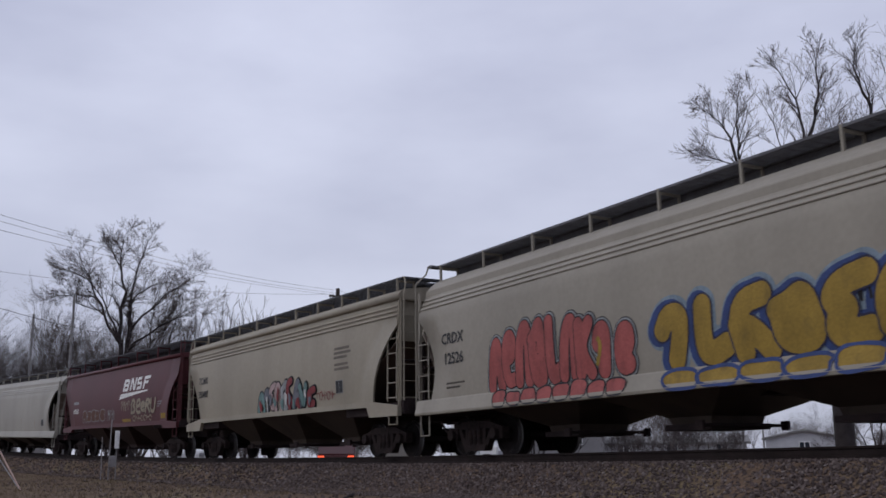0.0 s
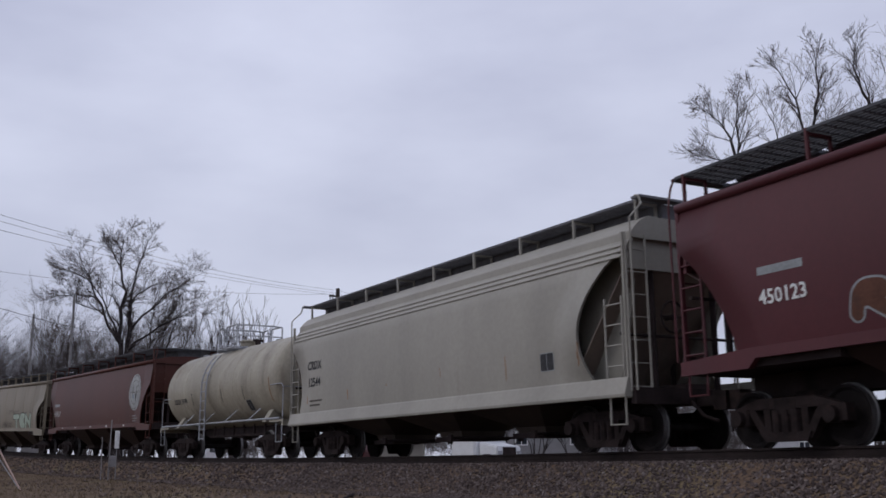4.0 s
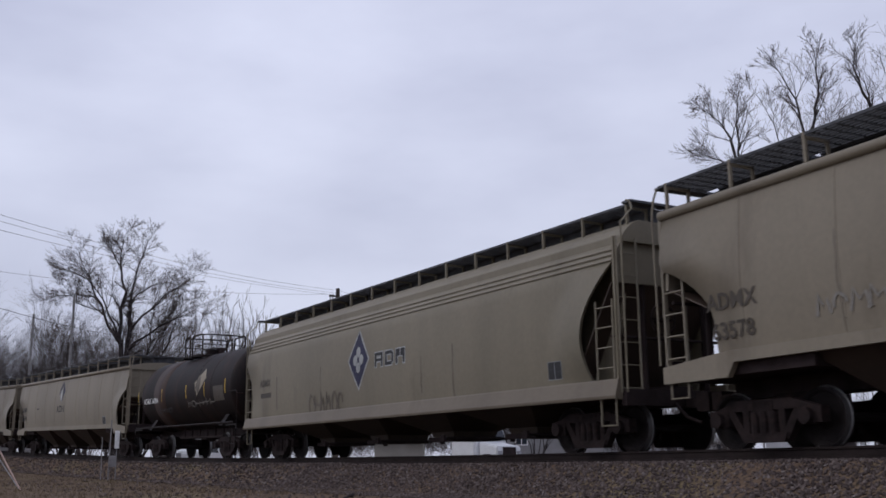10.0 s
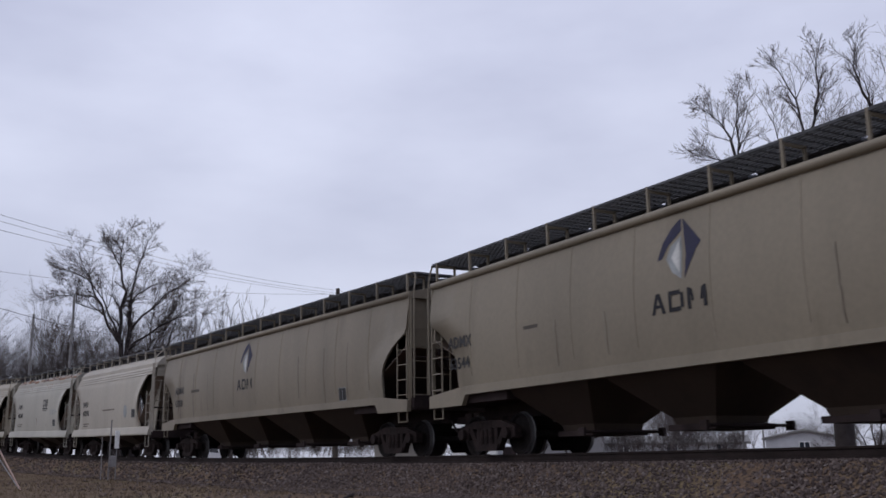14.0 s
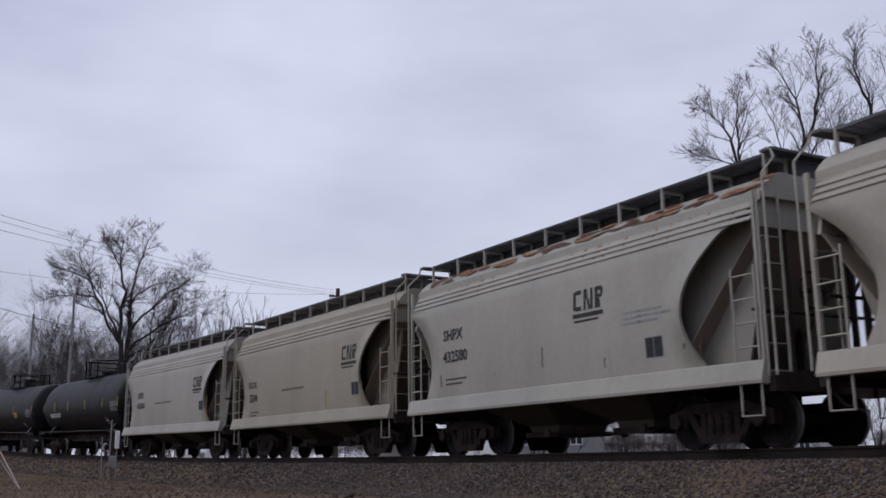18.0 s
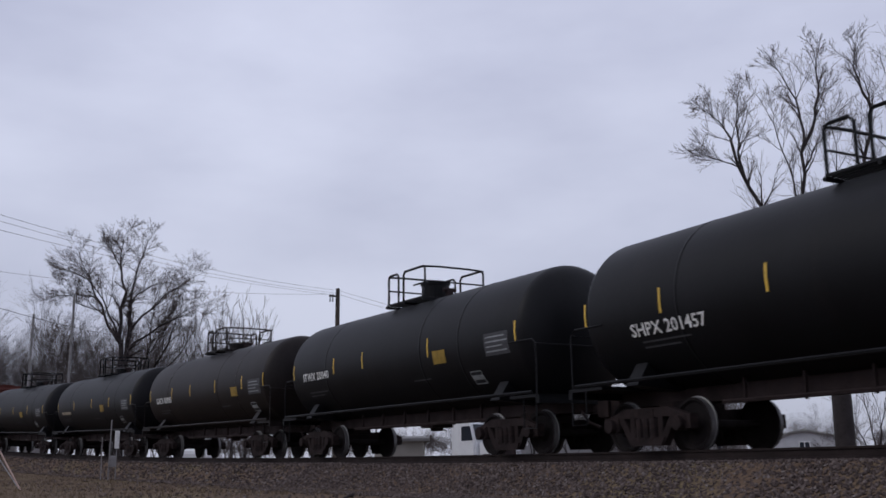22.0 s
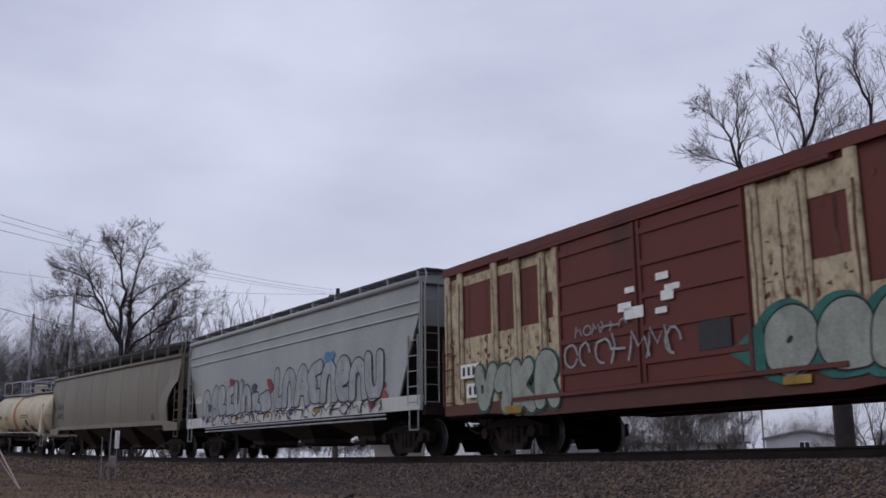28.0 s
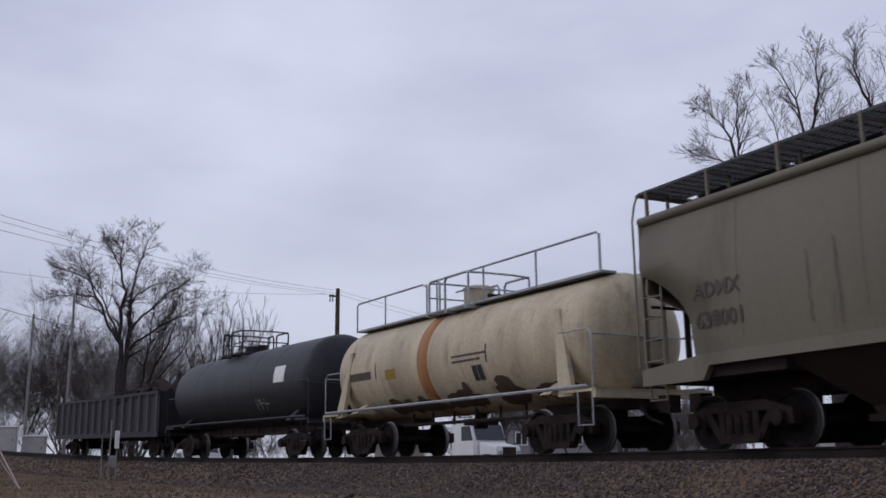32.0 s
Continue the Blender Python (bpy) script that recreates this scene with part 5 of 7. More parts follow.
    mark(car, [rect(x + s, x + s + 0.22, 1.31, 1.40) for x in (-5.5, -3.2, -0.8, 1.6, 4.0)], lambda z: side(z) + 0.06, WHITE_MARK, "reflector")
    rng = random.Random(58)
    bm = bmesh.new()
    for k in range(46):
        x, z = rng.uniform(-H + 1.2, H - 1.4), 1.44 + abs(rng.gauss(0, 0.16))
        blob(bm, letter_form(rng, x, x + rng.uniform(0.03, 0.16), z, z + rng.uniform(0.02, 0.08), 8, 2.0, 0.3), side, 0.005 + 0.0001 * k)
    tagged(part("rust_spots", bm, INK["grime"], car, "pale scuffs and rust along the lower side"), kind="stuff")
    # 6: leaf emblem and pale green letters
    car, side, H = put(6, covered_hopper("dirty grey covered hopper wagon with green-white graffiti", span(6), (0.275, 0.256, 0.205), amount=0.4, stain=(0.11, 0.085, 0.06), **LONG_BODY))
    s = 0.325
    leaf_emblem(car, side, -0.7 + s, 3.2)
    letters(car, side, (9, 3, 0), 3.4 + s, 6.65 + s, 1.38, 2.3, 0.27, [("black", 0.09, 0.0), ("pale_green", 0.0, 0.0)], 41)
    scrawl(car, side, -1.5 + s, -0.5 + s, 1.5, 2.0, "dust", 43, 2, 0.06)
    scrawl(car, side, -6.3 + s, -4.6 + s, 1.75, 2.05, "dust", 45, 6, 0.05)
    scrawl(car, side, -3.6 + s, -1.8 + s, 1.35, 1.75, "grime", 46, 6, 0.06)
    scrawl(car, side, 1.0 + s, 3.0 + s, 1.35, 1.85, "grime", 47, 6, 0.06)
    scrawl(car, side, 2.3 + s, 4.4 + s, 2.25, 2.5, "grime", 44, 6, 0.05)
    lettering(car, "ADMX", -8.35 + s, 2.1, 0.36, side, INK["dirt"])
    lettering(car, "63578", -8.3 + s, 1.65, 0.36, side, INK["dirt"])
    rust_runs(car, side, (-5.5, -3.3, 2.2, 6.9, 7.3, 0.9), 1.4, 2.9, "grime", 0.07, 5)
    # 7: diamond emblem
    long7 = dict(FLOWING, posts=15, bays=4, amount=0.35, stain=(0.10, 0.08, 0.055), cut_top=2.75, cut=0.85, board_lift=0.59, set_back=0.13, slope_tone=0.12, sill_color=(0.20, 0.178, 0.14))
    car, side, H = put(7, covered_hopper("dirty grey covered hopper wagon with a dark diamond", span(7), (0.245, 0.23, 0.175), **long7))
    s = 0.35
    cx, cz = -1.38 + s, 2.46
    mark(car, [[(cx - 0.62, cz), (cx, cz - 0.80), (cx + 0.62, cz), (cx, cz + 0.80)]], side, INK["pale"], "emblem", 0.005)
    mark(car, [[(cx - 0.55, cz), (cx, cz - 0.71), (cx + 0.55, cz), (cx, cz + 0.71)]], side, INK["navy"], "emblem", 0.009)
    bm = bmesh.new()
    for dx, dz in ((0.17, 0), (-0.17, 0), (0, 0.2), (0, -0.2)):
        blob(bm, disc_points(cx + dx, cz + dz, 0.12, 0.14, 12), side, 0.013)
    part("emblem", bm, INK["pale"], car)
    for k, off, m in ((0.03, 0.006, INK["pale"]), (0.0, 0.010, BLACK_MARK)):
        x = -0.45 + s
        w = []
        for a, b, c, d in ((0, 0.09, 2.2, 2.55), (0.33, 0.42, 2.2, 2.55), (0.09, 0.33, 2.47, 2.55), (0.09, 0.33, 2.33, 2.4), (0.55, 0.64, 2.2, 2.55), (0.64, 0.9, 2.47, 2.55), (0.64, 0.9, 2.2, 2.28), (0.88, 0.97, 2.26, 2.5),
                           (1.1, 1.19, 2.2, 2.55), (1.45, 1.54, 2.2, 2.55), (1.19, 1.3, 2.38, 2.55), (1.34, 1.45, 2.38, 2.55)):
            w.append(rect(x + a - k, x + b + k, c - k, d + k))
        for q in w:
            mark(car, [q], side, m, "emblem", off)
    lettering(car, "ADMX", -8.3 + s, 2.2, 0.29, side, INK["dirt"])
    bars(car, side, -8.25 + s, 1.84, (0.85,), 0.15, 0.1, INK["dirt"], "wagon_number")
    data_panel(car, side, 6.7 + s, 1.38)
    rust_runs(car, side, (-6.6, 2.2, 3.6, -3.4), 1.3, 2.4, "grime", 0.12, 6)
    scrawl(car, side, -4.3, -2.0, 1.15, 1.8, "grime", 48, 6, 0.07)
    # 8: worn black tank
    car, side, T = put(8, tank_wagon("black tank wagon with rusty worn shell", span(8), (0.011, 0.0075, 0.0072), dome_x=-0.45, deck=0.95, side_ladder=False, stain=(0.030, 0.014, 0.011), amount=0.45, rough=0.6, girth=(-3.3, -1.9, (0.040, 0.022, 0.017))))
    s = 0.5
    lettering(car, "ADMX 16094", -5.05 + s, 2.16, 0.30, side, WHITE_MARK, stretch=1.04)
    reflectors(car, side, (-5.85 + s, -2.85 + s, -0.06 + s, 1.85 + s, 3.85 + s), 2.2, 2.7)
    mark(car, [[(0.85 + s, 2.72), (1.05 + s, 2.22), (1.55 + s, 2.5), (1.95 + s, 2.85), (1.6 + s, 3.2)]], side, INK["gold"], "emblem", 0.006)
    bm = bmesh.new()
    blob(bm, disc_points(1.25 + s, 2.66, 0.2, 0.34, 16), side, 0.012)
    part("emblem", bm, INK["grime"], car)
    mark(car, [rect(2.75 + s, 3.7 + s, 1.98, 2.5)], side, INK["dirt"], "worn_placard", 0.006, "rusty cream placard")
    scrawl(car, side, 0.0 + s, 2.6 + s, 1.85, 2.1, "dust", 51, 7, 0.03)
    scrawl(car, side, -3.6 + s, -1.8 + s, 1.75, 1.95, "dull", 52, 7, 0.04)
    # 9 and 10: leaf emblems
    car, side, H = put(9, covered_hopper("beige grey covered hopper wagon with leaf emblem", span(9), (0.275, 0.256, 0.205), amount=0.28, stain=(0.12, 0.095, 0.065), **LONG_BODY))
    s = 0.225
    leaf_emblem(car, side, -0.8 + s, 3.18)
    lettering(car, "ADMX", -8.38 + s, 2.32, 0.34, side)
    lettering(car, "63544", -8.36 + s, 1.86, 0.34, side)
    data_panel(car, side, 5.75 + s, 1.5)
    rust_runs(car, side, (4.3, 4.8, 6.1, -4.1, 7.4, -2.6, 2.4), 1.5, 2.6, "grime", 0.05, 7)
    bars(car, side, -5.4 + s, 2.4, (0.5,), 0.07, 0.1, INK["dirt"])
    car, side, H = put(10, covered_hopper("beige grey covered hopper wagon with streaked sides", span(10), (0.255, 0.236, 0.19), amount=0.4, stain=(0.11, 0.085, 0.06), **LONG_BODY))
    s = 0.475
    leaf_emblem(car, side, -1.2 + s, 3.18)
    lettering(car, "ADMX", -8.4 + s, 2.38, 0.34, side)
    lettering(car, "63058", -8.38 + s, 1.92, 0.34, side)
    data_panel(car, side, 5.4 + s, 1.5)
    bars(car, side, -6.6 + s, 2.35, (0.9,), 0.10, 0.1, INK["dirt"])
    rust_runs(car, side, (-7.4, -5.9, -4.4, 3.3, 5.0, 6.4), 1.5, 3.0, "grime", 0.10, 8)
    # 11 to 14: two-bay wagons
    two = dict(FLOWING, bays=2, posts=10, cut_top=3.05, cut=1.45)
    car, side, H = put(11, covered_hopper("white grey two-bay covered hopper wagon", span(11), (0.48, 0.475, 0.43), board=light_board, set_back=0.25, **two))
    s = 0.8
    lettering(car, "SHPX", -4.98 + s, 2.3, 0.34, side)
    lettering(car, "432592", -4.98 + s, 1.9, 0.34, side)
    bars(car, side, -4.9 + s, 1.5, (0.9, 0.7), 0.04, 0.1)
    data_panel(car, side, 2.2 + s, 1.68)
    bars(car, side, -1.9 + s, 2.05, (1.7,), 0.06, 0.1, INK["grime"], "faded_print")
    rust_runs(car, side, (3.15 + s,), 1.35, 2.1, "orange", 0.12, 9)
    bm = bmesh.new()
    blob(bm, disc_points(1.34 + s, 1.95, 0.24, 0.28, 16), side, 0.005)
    part("faded_print", bm, INK["silver"], car)
    car, side, H = put(12, covered_hopper("pale grey-green covered hopper wagon with rusted roof edge", span(12), (0.46, 0.475, 0.44), set_back=0.12, **two))
    s = 0.35
    initials_emblem(car, side, 0.95 + s, 2.72)
    lettering(car, "SHPX", -4.25 + s, 2.5, 0.34, side)
    lettering(car, "432580", -4.25 + s, 2.02, 0.34, side)
    bars(car, side, -4.2 + s, 1.62, (0.9, 0.7), 0.04, 0.1)
    bars(car, side, 1.9 + s, 2.3, (1.0, 1.2, 0.9), 0.04, 0.09, INK["silver"])
    data_panel(car, side, 2.45 + s, 1.52)
    rust_runs(car, side, (-4.4 + s, -2.2 + s, -0.5 + s, 1.35 + s, 3.35 + s, 3.7 + s), 1.42, 1.9, "rust", 0.07, 10)
    rng = random.Random(77)
    we, ze = side(3.86), 3.86
    roll = lambda q: we + 0.03 - 0.75 * (q - ze - 0.02) - 1.6 * (q - ze - 0.02) ** 2
    for ink, many, seed in (("rust", 60, 0), ("orange", 34, 1)):
        bm = bmesh.new()
        for k in range(many):
            x, z = rng.uniform(-H + 0.1, H - 0.4), ze + 0.05 + 0.2 * rng.random() ** 1.6
            blob(bm, letter_form(rng, x, x + rng.uniform(0.1, 0.55), z - 0.02, z + rng.uniform(0.02, 0.07), 12), roll, 0.012 + 0.0003 * k + 0.02 * seed)
        tagged(part("rust_patch", bm, INK[ink], car, "rust along the roof edge"), kind="stuff")
    rust_runs(car, side, [rng.uniform(-H + 0.2, H - 0.3) for _ in range(26)], 3.5, 3.85, "orange", 0.12, 12)
    car, side, H = put(13, covered_hopper("cream two-bay covered hopper wagon", span(13), (0.40, 0.385, 0.325), board=light_board, **two))
    s = 0.125
    initials_emblem(car, side, 3.05 + s, 2.72)
    lettering(car, "FLOX", -4.05 + s, 2.18, 0.27, side)
    lettering(car, "3204", -4.0 + s, 1.75, 0.34, side)
    bars(car, side, -3.95 + s, 1.4, (0.7, 0.5), 0.04, 0.1)
    data_panel(car, side, 3.22 + s, 1.6)
    rust_runs(car, side, (3.8 + s, 1.65 + s, -4.3 + s), 1.35, 1.95, "yellow", 0.12, 13)
    bars(car, side, -1.4 + s, 1.95, (1.6,), 0.07, 0.1, INK["grime"], "faded_print")
    car, side, H = put(14, covered_hopper("off-white two-bay covered hopper wagon", span(14), (0.43, 0.43, 0.405), board=light_board, **two))
    s = 0.475
    initials_emblem(car, side, 2.75 + s, 2.72)
    lettering(car, "SHPX", -4.2 + s, 2.4, 0.34, side)
    lettering(car, "432601", -4.18 + s, 1.98, 0.34, side)
    bars(car, side, -1.9 + s, 2.1, (1.9,), 0.06, 0.1, INK["grime"], "faded_print")
    data_panel(car, side, 3.0 + s, 1.7)
    rust_runs(car, side, (3.72 + s,), 1.3, 2.2, "yellow", 0.12, 14)
    # 15 to 19: black tanks
    tanks = ((15, "SHPX 201457", 1.05, -5.85, (-7.08, -5.03, -2.67, 0.17, 2.85, 5.07), 0.6, 1.65, (3.96, 5.0), 3.05, "black tank wagon with yellow reflectors and pale placard"),
             (16, "ITWX 20040", 1.55, -6.57, (-7.29, -4.53, -2.78, 0.6, 4.14), 1.08, 2.2, (3.0, 3.9), 2.4, "black tank wagon with a tall valve housing"),
             (17, "GATX 82998", 2.0, -6.85, (-7.68, -5.02, -2.97, -0.43, 2.02, 3.78), 1.3, 2.2, (2.55, 3.55), 2.66, "sooty black-brown tank wagon with yellow reflectors"),
             (18, "", 1.85, -6.81, (-7.5, -4.67, -1.81, 0.78, 3.8), -0.27, 2.2, (2.5, 3.4), 2.15, "glossy black tank wagon with yellow lettering"),
             (19, "", 0.0, -5.0, (-5.8, -3.0, -0.2, 2.6, 5.5), 1.4, 2.2, (4.2, 5.1), 3.8, "dusty black tank wagon behind a boxcar"))
    for i, words, s, tx, refs, yx, yz, pan, dia, label in tanks:
        tone = (0.0125, 0.0092, 0.0085) if i == 17 else (0.0062, 0.0062, 0.0074)
        car, side, T = put(i, tank_wagon(label, span(i), tone, dome_x=0.15, deck=0.95, dome_h=0.46 if i == 16 else 0.22, side_ladder=False, amount=0.15, stain=(0.013, 0.011, 0.011), rough=0.5))
        if words:
            lettering(car, words, tx + s, 1.94 if i == 15 else 2.12 if i == 17 else 2.17, 0.30, side, WHITE_MARK, stretch=1.08)
        else:
            bars(car, side, tx + s, 2.05, (1.6,), 0.13, 0.1, INK["gold"], "wagon_number")
        bars(car, side, tx + s + 0.2, 1.82, (1.2, 0.9), 0.03, 0.09, INK["dull"])
        reflectors(car, side, [min(T - 0.42, max(-T + 0.32, x + s)) for x in refs], 2.25, 2.68)
        if i != 15:
            mark(car, [rect(yx + s - 0.25, yx + s + 0.3, yz - 0.14, yz + 0.16)], side, INK["yellow"], "placard", 0.006)
        mark(car, [rect(pan[0] + s, pan[1] + s, 2.05, 2.52)], side, INK["dull"], "placard", 0.006, "grey printed placard")
        bars(car, lambda q: side(q) + 0.006, pan[0] + s + 0.08, 2.42, (0.7, 0.8, 0.6, 0.75), 0.03, 0.10, INK["silver"], "small_print")
        mark(car, [rect(dia + s - 0.22, dia + s + 0.22, 1.52, 1.80)], side, INK["silver"], "placard", 0.006)
        mark(car, [rect(dia + s - 0.195, dia + s + 0.195, 1.545, 1.775)], side, INK["black"], "placard", 0.010)
        bars(car, side, yx + s - 1.4, 1.75, (0.8,), 0.03, 0.09, INK["dull"])
    # 20: boxcar
    car, side, H = put(20, boxcar("rusty red and cream boxcar with graffiti", span(20)))
    flat = lambda z: 1.585
    mark(car, [rect(-6.35, -5.6, 1.62, 1.92), rect(-6.1, -5.15, 1.2, 1.5)], flat, WHITE_MARK, "stencil_panel", 0.006)
    mark(car, [rect(-6.25, -6.15, 1.68, 1.86), rect(-6.05, -5.95, 1.68, 1.86), rect(-5.85, -5.75, 1.68, 1.86), rect(-6.0, -5.9, 1.26, 1.44), rect(-5.8, -5.7, 1.26, 1.44), rect(-5.5, -5.4, 1.26, 1.44)], flat, BLACK_MARK, "wagon_number", 0.010)
    letters(car, flat, (1, 17, 15, 6), 2.25, 6.05, 0.92, 2.0, 0.42, [("teal", 0.22, 0.1), ("black", 0.06, 0.0), ("mint", 0.0, 0.0)], 61, 0.10)
    letters(car, flat, (8, 10, 7, 4), -5.8, -2.75, 0.78, 1.9, 0.36, [("teal", 0.10, 0.0), ("black", 0.05, 0.0), ("mint", 0.0, 0.0)], 63, 0.12)
    mark(car, [[(1.6, 1.4), (2.3, 1.85), (2.3, 1.0)], [(5.9, 1.75), (6.55, 1.6), (6.3, 1.0), (5.9, 1.05)]], flat, INK["teal"], "graffiti", 0.02)
    mark(car, [rect(2.6, 3.1, 0.86, 0.98), rect(5.2, 5.8, 0.86, 1.0), rect(-4.6, -4.0, 0.8, 0.95)], flat, INK["yellow"], "graffiti", 0.03)
    door_flat = lambda z: 1.625
    scrawl(car, door_flat, -2.6, 0.6, 1.5, 2.0, "silver", 65, 7, 0.045)
    scrawl(car, door_flat, -2.2, -0.7, 2.05, 2.25, "silver", 66, 6, 0.03)
    for x, z, w, h in ((-0.9, 2.35, 0.35, 0.15), (-0.75, 2.2, 0.5, 0.2), (0.1, 2.75, 0.3, 0.12), (0.3, 2.55, 0.35, 0.1), (0.2, 2.4, 0.3, 0.16), (-0.7, 2.65, 0.25, 0.1), (0.05, 2.2, 0.28, 0.1)):
        mark(car, [rect(x, x + w, z, z + h)], door_flat, WHITE_MARK, "paper_label", 0.006)
    mark(car, [rect(1.0, 1.7, 1.5, 1.95)], door_flat, BLACK_MARK, "stencil_panel", 0.006)
    rng = random.Random(67)
    bm = bmesh.new()
    for k in range(150):
        x0, x1 = ((-6.9, -2.8), (2.2, 6.9))[k % 5 > 1]
        x, z = rng.uniform(x0, x1), min(3.7, 1.7 + abs(rng.gauss(0, 0.55)))
        blob(bm, letter_form(rng, x, x + rng.uniform(0.02, 0.12), z, z + rng.uniform(0.02, 0.16), 8, 2.0, 0.3), lambda q: 1.508, 0.003 + 0.00003 * k)
    tagged(part("rust_spots", bm, INK["rust"], car, "rust spots breaking through cream paint"), kind="stuff")
    rust_runs(car, lambda z: 1.506, [x + rng.uniform(0.15, 0.6) for x in (-6.4, -5.9, -5.0, -4.15, -3.3, 2.2, 2.5, 3.1, 3.3, 4.0, 4.8, 5.7, 5.9)], 1.9, 3.7, "rust", 0.08, 68)
    rust_runs(car, lambda z: 1.58, [-6.93, -6.38, -4.98, -4.13, -3.26, 2.22, 3.12, 4.02, 4.82, 5.72], 1.2, 3.8, "rust", 0.09, 69)
    # 21: cool grey with long picture
    car, side, H = put(21, covered_hopper("cool grey covered hopper wagon with long graffiti", span(21), (0.385, 0.44, 0.46), zs=1.08, ze=4.16, peak=4.34, cut_top=3.4, cut=1.15, rounded=False, bulge=0.03,
                                          half=1.55, sill_h=0.34, board_lift=0.2, posts=12, ridges=2, amount=0.08, sill_color=(0.62, 0.67, 0.70)))
    s = 0.1
    over = lambda z: max(side(z), 1.62 if z < 1.44 else 0)
    letters(car, over, (15, 16, 17, 14, 5, 15), -6.7, -2.2, 1.36, 2.36, 0.33, [("black", 0.075, 0.0), ("cool_grey", 0.0, 0.0)], 71, 0.14, 0.06, 0.16)
    letters(car, over, (12, 13), -2.3, -0.6, 1.36, 2.05, 0.28, [("black", 0.08, 0.0), ("cool_grey", 0.0, 0.0)], 75, 0.10)
    letters(car, over, (11, 15, 16, 14, 15, 17, 15, 5), -0.5, 6.6, 1.36, 2.66, 0.36, [("black", 0.075, 0.0), ("cool_grey", 0.0, 0.0)], 72, 0.16, 0.06)
    scrawl(car, over, -6.5 + s, 6.4 + s, 1.10, 1.42, "black", 74, 22, 0.035)
    sill = lambda z: 1.62
    rng = random.Random(73)
    bm = bmesh.new()
    for i in range(15):
        x = -6.6 + i * 0.93
        ribbon(bm, [(x, 1.12), (x + rng.uniform(-0.1, 0.2), 1.25), (x + rng.uniform(0, 0.4), 1.40)], 0.04, sill, 0.006)
    part("graffiti", bm, INK["black"], car)
    for x, ink in ((-6.3, "violet"), (-5.7, "yellow"), (-3.5, "yellow"), (-0.9, "yellow"), (0.9, "violet"), (2.6, "yellow"), (5.9, "red")):
        bm = bmesh.new()
        blob(bm, letter_form(rng, x, x + rng.uniform(0.25, 0.45), 1.22, 1.38, 12), sill, 0.009)
        part("graffiti", bm, INK[ink], car)
    for x, z, ink in ((-0.85, 2.28, "red"), (-0.75, 2.15, "red"), (3.2, 2.72, "blue_wash"), (3.45, 2.74, "blue_wash"), (-2.1, 2.2, "violet"), (-6.2, 1.75, "violet"), (6.3, 1.8, "red"), (6.4, 1.5, "coral"), (-4.1, 2.5, "red")):
        bm = bmesh.new()
        blob(bm, letter_form(rng, x, x + 0.4, z - 0.15, z + 0.12, 12), side, 0.02)
        part("graffiti", bm, INK[ink], car)
    lettering(car, "AEX", -7.6 + s, 1.95, 0.32, side, WHITE_MARK)
    for z in (0.92, 1.02):
        bm = bmesh.new()
        tube(bm, [(-H + 2.0, -1.6, z), (H - 1.6, -1.6, z)], 0.025, 6)
        part("air_pipe", bm, GALV, car)
    # 22: dull grey
    car, side, H = put(22, covered_hopper("dull grey covered hopper wagon with grimy sides", span(22), (0.205, 0.195, 0.155), amount=0.4, stain=(0.085, 0.07, 0.05), **dict(LONG_BODY, seams=7)))
    s = 0.65
    lettering(car, "ADMX", -8.45 + s, 2.33, 0.35, side, INK["dirt"])
    lettering(car, "638001", -8.45 + s, 1.86, 0.36, side, INK["dirt"])
    data_panel(car, side, 5.5 + s, 1.45, INK["dirt"])
    rust_runs(car, side, (-5.5, -5.0, -2.0, 2.9, -3.4), 1.5, 3.0, "grime", 0.12, 15)
    # 23: cream tank with band
    car, side, T = put(23, tank_wagon("cream tank wagon with an orange band and long roof rail", span(23), (0.46, 0.39, 0.275), R=1.26, zc=2.22, full_rail=True, braced=True, side_ladder=False, dome_h=0.48, dome_x=-0.1, deck=0.9,
                                      girth=(-0.95, -0.45, (0.34, 0.15, 0.06)), amount=0.26, stain=(0.11, 0.065, 0.04), metal_rail=GALV))
    s = 0.85
    bars(car, side, -5.8 + s, 1.98, (1.55,), 0.2, 0.1, INK["dirt"], "wagon_number")
    mark(car, [rect(-3.45 + s, -2.9 + s, 1.9, 2.15)], side, INK["yellow"], "placard", 0.006)
    reflectors(car, side, (-4.0 + s, 1.2 + s), 1.95, 2.35, BLACK_MARK)
    data_panel(car, side, 0.6 + s, 1.6, BLACK_MARK)
    bars(car, side, -0.2 + s, 2.15, (1.4, 1.2), 0.05, 0.12, INK["dirt"])
    rng = random.Random(24)
    for k in range(16):
        x, h = rng.uniform(-4.6, 4.8), rng.uniform(0.2, 0.55)
        bm = bmesh.new()
        blob(bm, letter_form(rng, x, x + rng.uniform(0.4, 1.3), 1.08, 1.12 + h * (1.0 if x > 0.5 else 0.6), 16, 2.2, 0.18), side, 0.009 + 0.0006 * k)
        part("grime_run", bm, INK["oil"], car)
    # 24: blue-grey tank, 25: gondola
    car, side, T = put(24, tank_wagon("dark blue-grey tank wagon", span(24), (0.028, 0.029, 0.034), dome_x=-1.1, deck=0.9, amount=0.1, stain=(0.045, 0.036, 0.034), R=1.34, zc=2.34, side_ladder=False))
    s = 0.75
    mark(car, [rect(2.9 + s, 3.7 + s, 2.3, 2.8)], side, WHITE_MARK, "placard", 0.006)
    scrawl(car, side, 1.2 + s, 2.2 + s, 1.5, 1.9, "silver", 81, 3, 0.04)
    put(25, gondola("dark blue gondola wagon with pale ribs", span(25)))


build_train()


